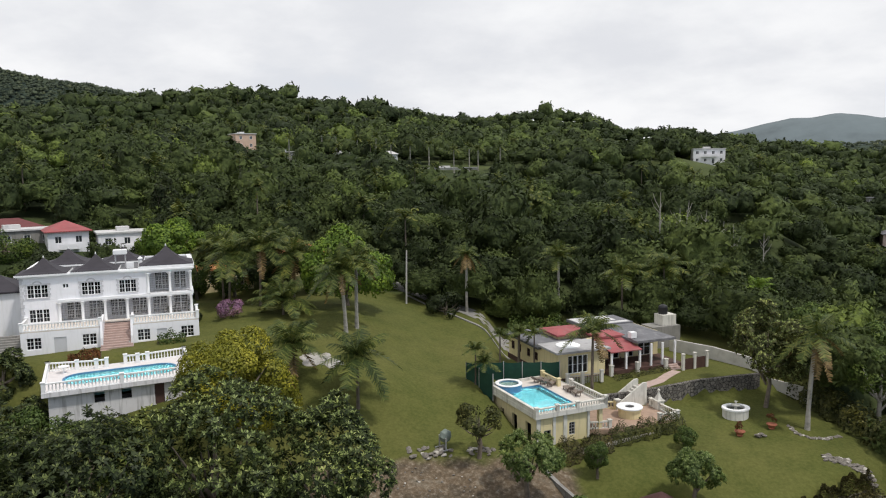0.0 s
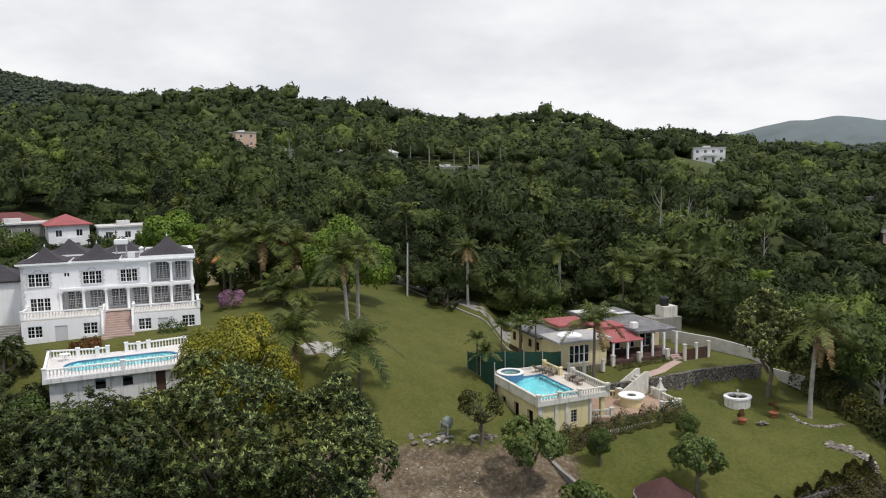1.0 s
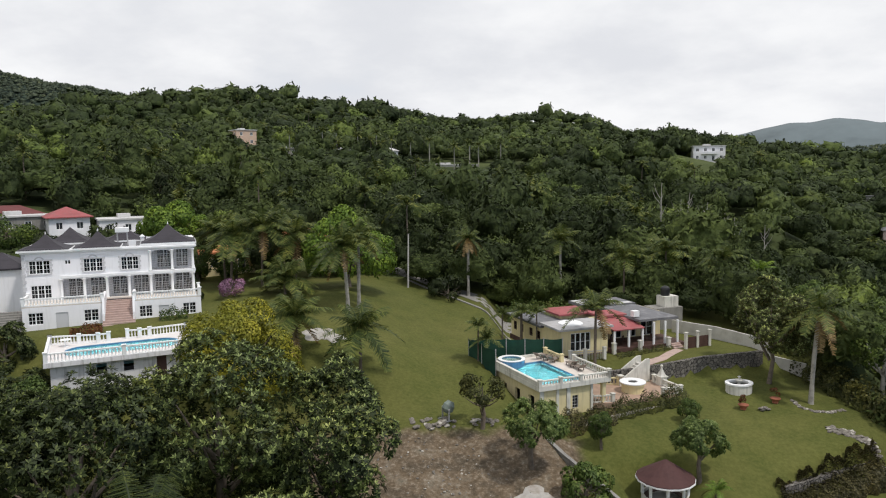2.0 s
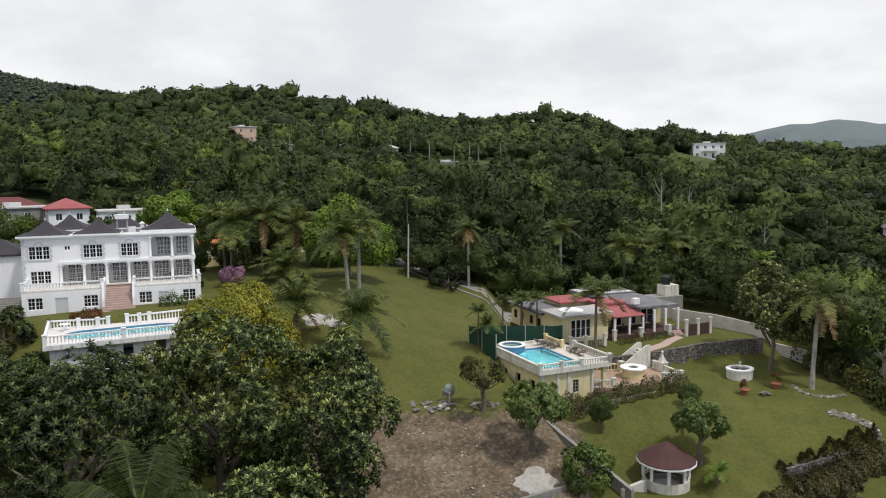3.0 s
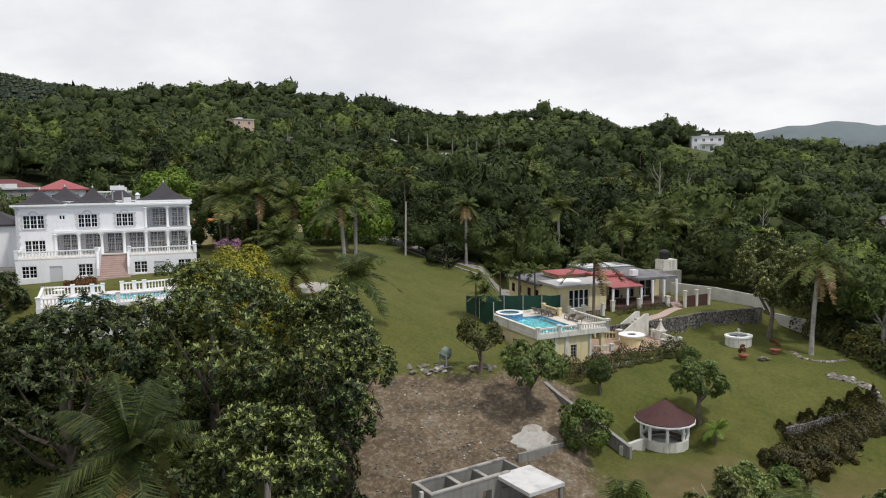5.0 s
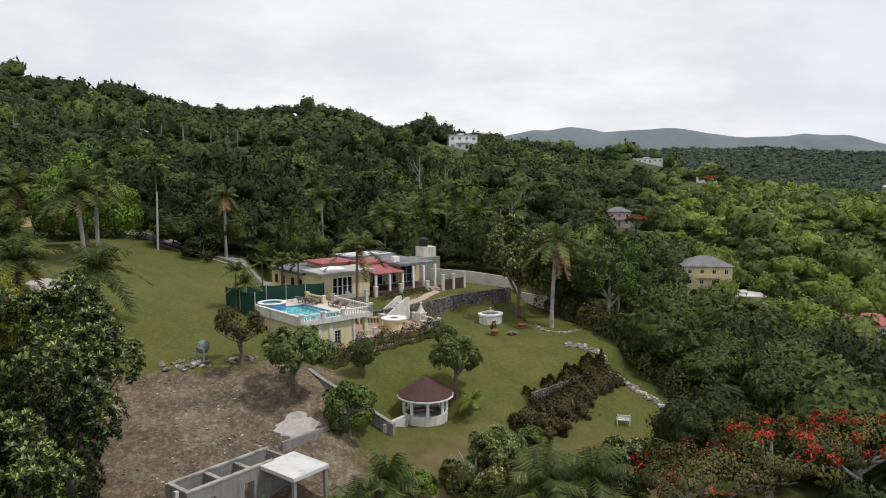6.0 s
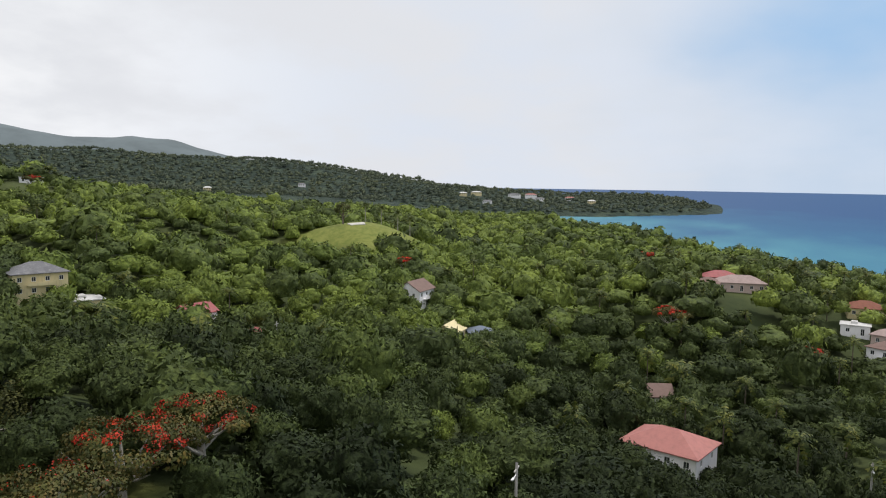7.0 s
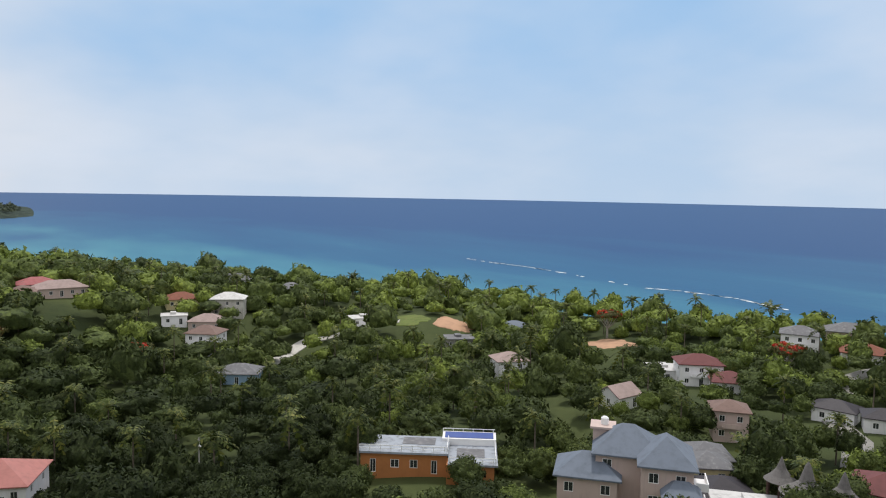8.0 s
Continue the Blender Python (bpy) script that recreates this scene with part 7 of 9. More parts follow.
RUST_ROOF = plain("rust_brown_tile_roof", (0.22, 0.075, 0.045), 0.8, 0.16, 0.8, stain=((0.13, 0.06, 0.045), 0.6), bumpy=0.4)
FADED_PINK = plain("faded_pinkish_roof", (0.36, 0.27, 0.25), 0.8, 0.14, 0.6, stain=((0.22, 0.17, 0.16), 0.6), bumpy=0.3)
STAINED_ROOF = plain("stained_blue_grey_roof", (0.34, 0.37, 0.42), 0.8, 0.18, 0.35, stain=((0.12, 0.12, 0.12), 0.8))
MAROON = plain("maroon_roof", (0.15, 0.045, 0.045), 0.75, 0.15, 0.8)
PEACH = plain("peach_render", (0.62, 0.44, 0.33), 0.8, 0.08, 0.5)
THATCH = plain("grey_thatch", (0.17, 0.16, 0.155), 0.95, 0.2, 2.0, bumpy=0.7)
DARK_GLASS = plain("dark_window_glass", (0.035, 0.04, 0.045), 0.08, 0.1, spec=0.6)

villa(130.4, 7.9, 13.4, 10, 2, WHITE, PINK_ROOF, "white two-storey house with a salmon-pink hipped tile roof", turn=-22)
villa(180, 15.3, 8, 7, 1, WHITE, BROWN_ROOF, "small white cottage with a dark brown roof", "gable", 15)
villa(196.6, 75.5, 9, 7, 1, CREAM, CREAM, "cream cottage with a painted gable end", "gable", 70)
villa(203.0, 68.0, 7, 6, 1, WHITE, BLUE_ROOF, "small house with a blue-grey metal roof", "hip", 10)
villa(224.8, 99.1, 11, 9, 2, WHITE, BROWN_ROOF, "white two-storey house with a steep brown gable roof", "gable", 62)
villa(151.9, 131.0, 9, 7, 2, WHITE, RED_ROOF, "house half hidden in trees with a bright red gable roof", "gable", 40)
villa(153.0, 124.0, 6, 5, 1, WHITE, RED_ROOF, "low outbuilding with a red roof among trees", "hip", 20)
villa(156.3, 114.5, 8, 6, 1, PINK_WALL, RED_ROOF, "low house with a red roof behind a palm", "hip", -30)
villa(136.1, 169.6, 13, 10, 2, CREAM, GREY_ROOF, "large cream house with a grey hipped roof", "hip", 12, lift=2.2)
villa(143.5, 161.5, 9, 9, 1, CREAM, PALE_ROOF, "cream house wing with a pale flat roof", "flat", 12)
villa(271.8, 188.2, 11, 7, 1, WHITE, PALE_ROOF, "low white bungalow at the foot of the mown knoll", "gable", 10)
villa(275.6, -4.8, 16, 9, 1, PINK_WALL, FADED_PINK, "sprawling pale villa with grey hipped roofs", "hip", 8)
villa(283.0, 2.0, 12, 8, 1, PINK_WALL, RED_ROOF, "upper part of a villa with a faded red roof", "hip", 8)
villa(270.0, 6.0, 8, 7, 1, WHITE, BROWN_ROOF, "garden house with a brown hipped roof beside a villa", "hip", -8)
villa(388.2, 99.4, 18, 10, 1, BLUE_WALL, BLUE_ROOF, "long house with a dark blue-grey roof", "hip", 10)
villa(412.9, 80.6, 8, 8, 1, WHITE, PALE_ROOF, "small white house near the shore", "gable", 40)
villa(200.4, -47.4, 11, 8, 1, BLUE_WALL, GREY_ROOF, "pale blue house with a grey flat-hipped roof", "hip", -14)
villa(231.8, -44.4, 10, 8, 2, WHITE, BROWN_ROOF, "white house with a dark brown roof", "hip", -25)
villa(252.0, -38.0, 8, 6, 1, WHITE, PALE_ROOF, "small white flat-roofed outbuilding among palms", "flat", 0)
villa(259.6, -57.7, 11, 8, 2, PALE_CONCRETE, PALE_ROOF, "pale two-storey house with open galleries and a grey roof", "hip", -10)
villa(247.0, -48.0, 11, 8, 1, PINK_WALL, FADED_PINK, "low house with a faded pink roof", "hip", -14)
villa(188.8, -149.4, 13, 10, 1, PALE_CONCRETE, WHITE_TRIM, "house with a bright white flat roof", "flat", 10)
villa(131.6, -151.4, 11, 8, 2, WHITE, MAROON, "white two-storey villa with a dull red roof and balcony", "hip", 14)
villa(122.0, -152.0, 9, 8, 1, WHITE, MAROON, "low white wing with a maroon roof", "hip", 10)
villa(140.0, -148.0, 10, 8, 1, WHITE, PALE_ROOF, "white flat-roofed wing of a villa", "flat", 14)
villa(94.2, -117.5, 6.5, 6, 2, PINK_WALL, BROWN_ROOF, "small two-storey house with a brown hipped roof", "hip", 8)
villa(89.5, -145.1, 8, 6, 1, WHITE, SLATE, "white bungalow with a black hipped roof", "hip", -12)
villa(80.0, -146.5, 8, 6, 1, WHITE, SLATE, "white bungalow wing with a black hipped roof", "hip", 6)
villa(213.7, -149.5, 10, 8, 1, WHITE, BLUE_ROOF, "white house with a blue-grey roof", "hip", 0)
villa(240.2, -101.8, 11, 7, 1, WHITE, PALE_ROOF, "white flat-roofed house among palms", "flat", 16)
villa(157.2, -108.2, 8, 7, 2, WHITE, FADED_PINK, "white house with a pale pink roof behind palms", "hip", 20)
villa(56.2, -104.4, 9, 8, 1, WHITE, MAROON, "low house with a long maroon roof", "hip", -6)
villa(117.1, -110.0, 7, 6, 1, WHITE, FADED_PINK, "white house with a brown gabled roof", "gable", 50)
villa(129.4, -190.8, 10, 8, 2, WHITE, GREY_ROOF, "white house with a grey roof near the shore", "hip", 0)
villa(110.6, -190.7, 11, 8, 1, WHITE, RUST_ROOF, "white bungalow with a terracotta-red roof", "hip", 5)
villa(129.1, -214.6, 13, 9, 2, PINK_WALL, GREY_ROOF, "pale pink house with a grey roof by the sea", "hip", 5)
villa(267.6, -42.7, 11, 8, 1, CREAM, RUST_ROOF, "house with a rust-orange tiled roof among trees", "hip", 10)
villa(322.5, -74.2, 14, 10, 1, WHITE, GREY_ROOF, "white house with a grey hipped roof near the sea", "hip", 0)
villa(287.5, -89.0, 10, 8, 1, CREAM, GREY_ROOF, "house with a pale grey roof among trees", "hip", 20)
villa(200.0, -118.0, 9, 7, 1, CONCRETE, GREY_ROOF, "low grey house beside bare ground", "flat", 8)
# on the hill
villa(106.3, 291.0, 12, 9, 2, WHITE, PALE_ROOF, "white two-storey hillside house with dark windows", "flat", 8)
villa(-77.9, 282.5, 8, 8, 3, PEACH, PALE_ROOF, "tall peach and white house on the wooded hill", "flat", 20, lift=2.0)
villa(-62.0, 284.0, 9, 6, 1, CONCRETE, PALE_ROOF, "unfinished grey building on the wooded hill", "flat", 0)
villa(-40.0, 287.0, 6, 5, 1, WHITE, PALE_ROOF, "small white hillside building", "flat", 0)
villa(1.0, 293.0, 26, 4, 1, PALE_CONCRETE, PALE_ROOF, "long low white terrace building on the hill", "flat", 0, lift=-2.5)
villa(-22.0, 296.0, 7, 5, 1, WHITE, PALE_ROOF, "small white hillside building with a pale roof", "hip", 0)
villa(293.4, 429.3, 20, 9, 1, WHITE, PALE_ROOF, "low white flat-roofed house on the ridge", "flat", 0)
villa(268.6, 335.9, 11, 6, 1, WHITE, PALE_ROOF, "low white house on a sunlit slope", "flat", 0)
villa(197.2, 324.8, 11, 6, 1, CONCRETE, GREY_ROOF, "low grey house among palms", "flat", 0)
villa(160.2, 253.6, 9, 7, 2, PINK_WALL, GREY_ROOF, "pale two-storey house on the wooded slope", "hip", 10)
villa(189.1, 270.4, 11, 6, 1, CONCRETE, GREY_ROOF, "long grey-roofed house on the slope", "flat", 0)
villa(139.5, 219.4, 10, 7, 1, PINK_WALL, BROWN_ROOF, "house with a dull mauve-brown roof", "hip", -10)
villa(249.0, 212.5, 9, 7, 1, CREAM, ORANGE_ROOF, "house with an orange tiled roof", "hip", 10)
villa(262.0, 204.0, 9, 7, 1, CREAM, ORANGE_ROOF, "house with an orange hipped roof", "hip", -10)
villa(226.0, 205.0, 9, 6, 1, CONCRETE, ORANGE_ROOF, "low house with orange and grey roofs", "hip", 15)
villa(-68.0, 128.8, 6.5, 7, 2, WHITE, RED_ROOF, "white two-storey house with a red hipped roof", "hip", 6, lift=-2.8)
PLOTS.append((-58.0, 120.0, 7.0))
villa(-59.0, 132.5, 9.5, 6, 2, WHITE, PALE_ROOF, "white flat-roofed wing with an outside stair", "flat", 6, lift=-2.6)
villa(-82.0, 134.0, 13, 8, 1, WHITE, MAROON, "long house with a maroon roof behind trees", "hip", 10, low=5.0, lift=-2.6)
villa(-77.0, 128.5, 12, 5, 1, CONCRETE, PALE_ROOF, "low house with a pale corrugated roof", "flat", 8, low=5.0, lift=-1.0)
villa(-24.5, 121.0, 7, 7, 1, CREAM, ORANGE_ROOF, "cream house with an orange tiled roof behind palms", "hip", 10)
villa(-31.0, 124.0, 5, 5, 1, CREAM, RED_ROOF, "small tower house with a red roof behind palms", "hip", 0)
villa(-34.5, 112.0, 8, 5, 1, CREAM, ORANGE_ROOF, "cream house glimpsed between palm trunks", "flat", 4)
villa(88.0, 158.0, 9, 6, 1, WHITE, PINK_ROOF, "white house with a pink roof among trees", "hip", 0)

# open yards and gaps in the woods before some houses
for px_, py_, r_ in ((121, 6, 8), (113, 5, 6), (146, 119, 8), (143, 124, 7), (149, 110, 7), (140, 113, 6), (263, -4, 9), (252, -3, 8), (176, -160, 9), (168, -152, 8), (160, -145, 6), (218, -123, 8), (209, -118, 8), (201, -113, 6),
                     (180, -142, 7), (123, -143, 8), (116, -134, 6), (88, -109, 6), (84, -136, 9), (79, -128, 7), (190, -45, 7), (215, -70, 6), (222, -80, 6), (218, 96, 6), (190, 72, 5), (126, 158, 9), (118, 149, 7)):
    PLOTS.append((px_, py_, r_))


def coast_mansion():
    """Pink villa of several gabled volumes under blue-grey roofs."""
    T = thing("pink_villa", 71.0, -68.0, 19.4, -133, "large pale pink villa with steep blue-grey hipped roofs and balconies", "house", "houses among the trees")
    PLOTS.append((71, -68, 14.0))
    PLOTS.append((62, -58, 9.0))
    for u0, u1, v0, v1, h, rise in ((-9, -1, -1, 6, 6.2, 2.4), (-4, 4.5, 1, 9, 9.0, 3.2), (2, 8.5, -2.5, 6, 9.2, 3.0), (5, 9, -5, -1, 6.2, 1.6)):
        bm = bmesh.new()
        fr = [(u0 + 0.9, u0 + 2.2, 1.0, 2.4), (u1 - 2.2, u1 - 0.9, 1.0, 2.4)] + [(a, a + 1.3, z, z + 1.4) for z in (4.0, 7.0) if z + 1.6 < h for a in (u0 + 0.9, u1 - 2.2)]
        sd = [(v0 + 1.2, v0 + 2.4, z, z + 1.4) for z in (1.0, 4.0, 7.0) if z + 1.6 < h]
        holed_wall(bm, u0, u1, -4, h, v0, v0 + 0.25, fr)
        holed_wall(bm, u0, u1, -4, h, v1 - 0.25, v1, [])
        side_wall(bm, v0 + 0.25, v1 - 0.25, -4, h, u0, u0 + 0.25, sd)
        side_wall(bm, v0 + 0.25, v1 - 0.25, -4, h, u1 - 0.25, u1, sd)
        part("wall", bm, PINK_WALL, T)
        # dark filling: room shade put into its colour
        part("room_shade_wall", boxes((u0 + 0.6, u1 - 0.6, v0 + 0.9, v1 - 0.6, -3, h - 0.1)), DARK, T)
        for a, b, z0, z1 in fr:
            simple_window(T, a, b, z0, z1, v0 + 0.05, "u")
        for a, b, z0, z1 in sd:
            simple_window(T, a, b, z0, z1, u0 + 0.05, "v"), simple_window(T, a, b, z0, z1, u1 - 0.2, "v")
        part("roof", hip_roof(bmesh.new(), u0, u1, v0, v1, h + 0.15, rise, 1.6, 0, 0.2, 0.6), BLUE_ROOF, T, "blue-grey shingle hipped roof")
    part("tower", boxes((-4.6, -1.8, 5.8, 8.4, -2, 11.0), (-5.0, -1.4, 5.4, 8.8, 11.0, 11.3)), PINK_WALL, T)
    part("water_tank", lathe(bmesh.new(), [(0.55, 11.3), (0.55, 12.2), (0.3, 12.4)], 14, -3.0, 7.2), WHITE_TRIM, T)
    for z in (3.0, 6.0):
        part("balcony", boxes((9.0, 10.6, -1.0, 3.0, z, z + 0.2), (10.45, 10.6, -1.0, 3.0, z + 0.2, z + 1.1), (9.0, 10.45, -1.0, -0.85, z + 0.2, z + 1.1)), WHITE_TRIM, T)
    part("garage_door", boxes((-8.4, -6.2, -1.08, -1.0, -0.2, 2.1), (-5.8, -3.6, -1.08, -1.0, -0.2, 2.1)), PALE_DOOR, T)
    c = villa(81.4, -95.7, 7, 7, 2, CREAM, GREY_ROOF, "cream two-storey house with a grey pyramid roof", "hip", 16)
    villa(76.5, -90.5, 6, 6, 2, CREAM, GREY_ROOF, "cream house with grey roof and bay", "hip", 16)
    villa(70.0, -86.0, 8, 8, 1, BROWN_ROOF, SLATE, "low house with a nearly black roof", "hip", 20)
    villa(60.4, -81.5, 11, 8, 1, WHITE, PALE_ROOF, "white house with a cluttered flat roof", "flat", 12)
    for k, (x, y, r, h) in enumerate(((57.0, -86.5, 3.4, 3.6), (53.6, -89.0, 2.6, 3.0), (61.5, -87.5, 2.2, 2.6))):
        P = thing("thatched_pavilion", x, y, 23.2, 0, "grey thatched pavilion with a pointed cone roof", "pavilion", "pavilions")
        part("roof", lathe(bmesh.new(), [(r, 2.2), (r * 0.62, 2.9), (r * 0.3, 3.8), (r * 0.1, 2.4 + h), (0.04, 2.9 + h)], 18), THATCH, P)
        for j in range(6):
            a = j * math.pi / 3
            part("post", boxes((r * 0.8 * math.cos(a) - 0.1, r * 0.8 * math.cos(a) + 0.1, r * 0.8 * math.sin(a) - 0.1, r * 0.8 * math.sin(a) + 0.1, -2.0, 2.5)), WOOD_DARK, P)


def orange_house():
    T = thing("orange_house", 96.4, -51.5, 21.6, -122, "long orange house with a railed flat roof and roof pool", "house", "houses among the trees")
    PLOTS.append((96.4, -51.5, 11.0))
    PLOTS.append((86.0, -43, 7.0))
    wins = [(-8.6, -7.7, 0.1, 2.2), (-5.5, -4.2, 0.9, 2.2), (-2.6, -1.4, 0.9, 2.2), (0.6, 1.5, 0.1, 2.2)]
    bm = bmesh.new()
    holed_wall(bm, -10, 3, -3, 3.2, -4, -3.75, wins)
    holed_wall(bm, 3, 10, -3, 2.6, -6.5, -6.25, [(5.0, 6.2, 0.8, 2.0), (7.6, 8.8, 0.8, 2.0)])
    side_wall(bm, -3.75, 2.2, -3, 3.2, -10, -9.75, [(-1, 0.2, 0.9, 2.2)])
    side_wall(bm, -6.25, 2.2, -3, 2.6, 9.75, 10, [])
    side_wall(bm, -6.25, -3.75, -3, 2.6, 3, 3.25, [])
    holed_wall(bm, -9.75, 9.75, -3, 2.6, 2.2, 2.45, [])
    part("wall", bm, ORANGE_WALL, T)
    # added dark core, coloured as the shade behind the windows
    part("room_shade_wall", boxes((-9.2, 9.2, -3.0, 1.6, -2, 2.4)), DARK, T)
    for a, b, z0, z1 in wins:
        simple_window(T, a, b, z0, z1, -3.95, "u")
    part("roof", boxes((-10.5, 3.2, -4.6, 2.8, 3.2, 3.5)), STAINED_ROOF, T, "pale blue-white flat roof")
    part("roof", boxes((3.2, 10.5, -7.0, 2.8, 2.62, 2.9)), STAINED_ROOF, T, "stained pale flat roof")
    part("roof_patch", boxes((-4.0, 1.0, -1.0, 2.0, 3.505, 3.55), (4.4, 8.6, -4.0, -0.5, 2.905, 2.95)), GREY_ROOF, T)
    part("roof_pool", boxes((2.0, 10.4, 1.0, 4.4, 2.0, 3.9)), WHITE_TRIM, T)
    part("pool_sheet", boxes((2.4, 10.0, 1.4, 4.0, 3.92, 3.98)), BLUE_TARP, T, "blue pool sheet")
    for pts in ([(-10.2, -4.3), (3.0, -4.3), (3.0, 0.8)], [(2.0, 4.3), (10.3, 4.3), (10.3, 1.2)], [(3.4, -6.7), (10.2, -6.7), (10.2, 2.6)]):
        r = bmesh.new()
        for (x0, y0), (x1, y1) in zip(pts, pts[1:]):
            zz = 3.5 if y0 > -6 and x0 < 9 else 2.9
            l = math.hypot(x1 - x0, y1 - y0)
            m = Matrix.Translation((x0, y0, zz)) @ Matrix.Rotation(math.atan2(y1 - y0, x1 - x0), 4, "Z")
            box(r, 0, l, -0.04, 0.04, 0.85, 0.95, m), box(r, 0, l, -0.03, 0.03, 0.4, 0.47, m)
            for k in range(int(l / 1.6) + 1):
                box(r, k * 1.6 - 0.05, k * 1.6 + 0.05, -0.05, 0.05, 0, 0.85, m)
        part("roof_rail", r, WHITE_TRIM, T)


coast_mansion()
orange_house()
spill("bare_ground", 176.5, -161, 10, 7.5, SAND, "cleared orange earth building plot")
spill("bare_slope", 217, -126, 9, 6.5, SAND, "bare earth slope between trees")
spill("grass_slope", 229, -113, 11, 8, MEADOW, "bright green grassy slope above bare earth")
for px_, py_, r_ in ((176, -161, 11), (168, -154, 9), (161, -147, 7), (154, -141, 5), (217, -126, 10), (208, -121, 9), (200, -116, 6), (229, -113, 11), (220, -109, 9)):
    PLOTS.append((px_, py_, r_))
slab("knoll_scrape", [(322, 178), (328, 173), (332, 176), (325, 182)], PALE_CONCRETE, "pale bare patch on the mown knoll", "bare ground", 0.3)
ribbon("lane", [(215, -60), (232, -78), (236, -96), (228, -110)], 4.5, PALE_CONCRETE, "pale lane between coastal gardens", "road", "structure", 0.3, 4)
ribbon("coast_road", [(70, -120), (78, -134), (96, -150), (104, -175), (100, -200)], 5.0, CONCRETE, "grey lane winding between villas", "road", "structure", 0.3, 4)


def far_villa(x, y, w, h, wall, roof, label):
    """A house so far across the bay that only its walls, roof and window bands show."""
    T = thing("villa", x, y, ground_at(x, y), -math.degrees(math.atan2(x, y)), label, "house", "houses across the bay")
    part("wall", boxes((-w / 2, w / 2, -4, 4, -4, h)), wall, T)
    part("roof", hip_roof(bmesh.new(), -w / 2, w / 2, -4, 4, h + 0.15, 2.2, w * 0.5, 0, 0.2, 0.6), roof, T)
    for k in range(int(w / 4)):
        part("window", boxes((-w / 2 + 1.2 + 4 * k, -w / 2 + 3.0 + 4 * k, -4.05, -3.95, h - 2.4, h - 0.9)), DARK_GLASS, T)
    PLOTS.append((x, y, w))
    PLOTS.append((x * (1 - 26 / math.hypot(x, y)), y * (1 - 26 / math.hypot(x, y)), w * 0.9))


for k, (fx, fy, fw, fh) in enumerate(((1418, 490, 22, 7), (1460, 420, 26, 8), (1518, 315, 20, 6), (1440, 255, 16, 6), (1310, 430, 18, 5), (1488, 392, 24, 9), (1380, 505, 16, 6), (1440, 360, 18, 6), (960, 875, 16, 5), (985, 820, 14, 5), (1180, 760, 14, 5))):
    far_villa(fx, fy, fw, fh, WHITE if k % 3 else CREAM, (PALE_ROOF, GREY_ROOF, PINK_ROOF)[k % 3], "white house on the headland across the bay" if k < 8 else "pale house on the far wooded ridge")

# ---- trees and shrubs of the garden ----
def tree(name, x, y, mid, rx, rz, n, leaf, leaves, label, seed, wood=None, lumps=16, spread=0.36, group="", low=-0.4, category="tree", trunk=0.0, shoots=None):
    """A tree with a tapered trunk, limbs that reach into the clumps, and a crown of leaves. mid: height of the crown's middle."""
    wood = wood or BARK
    rng = np.random.RandomState(seed)
    g = ground_at(x, y)
    T = thing(name, x, y, g, 0, label, category, group)
    h = mid - g
    r = trunk or 0.05 * rx + 0.06
    rods = [rod([(0, 0, -0.4), (0.08 * rx * rng.uniform(-1, 1), 0.08 * rx * rng.uniform(-1, 1), h * 0.4), (0, 0, h * 0.75), (0.05, 0.05, h + rz * 0.35)], [r * 1.35, r, r * 0.8, r * 0.2], 8)]
    for k in range(8):
        a = k * 2.4 + rng.uniform(-0.3, 0.3)
        z0 = h * rng.uniform(0.35, 0.75)
        e = np.array([math.cos(a) * rx * 0.68, math.sin(a) * rx * 0.68, h + rz * rng.uniform(-0.25, 0.45)])
        s = np.array([0, 0, z0])
        m = (s + e) / 2 + np.array([0, 0, -0.06 * rx])
        rods.append(rod([s, m, e], [r * 0.55, r * 0.35, r * 0.1], 6))
    v, f = tubes(rods)
    mesh_part("trunk", grid_mesh("trunk", v, f, wood), T)
    if shoots:
        old, tips = rosettes(seed, rx, rz, n, leaf, lumps, spread, low)
        mesh_part("crown", leaf_mesh("crown", old, leaves, h), T)
        mesh_part("new_growth", leaf_mesh("new_growth", tips, shoots, h), T, "pale new leaf shoots")
    else:
        mesh_part("crown", leaf_mesh("crown", crown(seed, rx, rz, n, leaf, lumps, spread, low=low, jit=0.3), leaves, h), T)
    return T


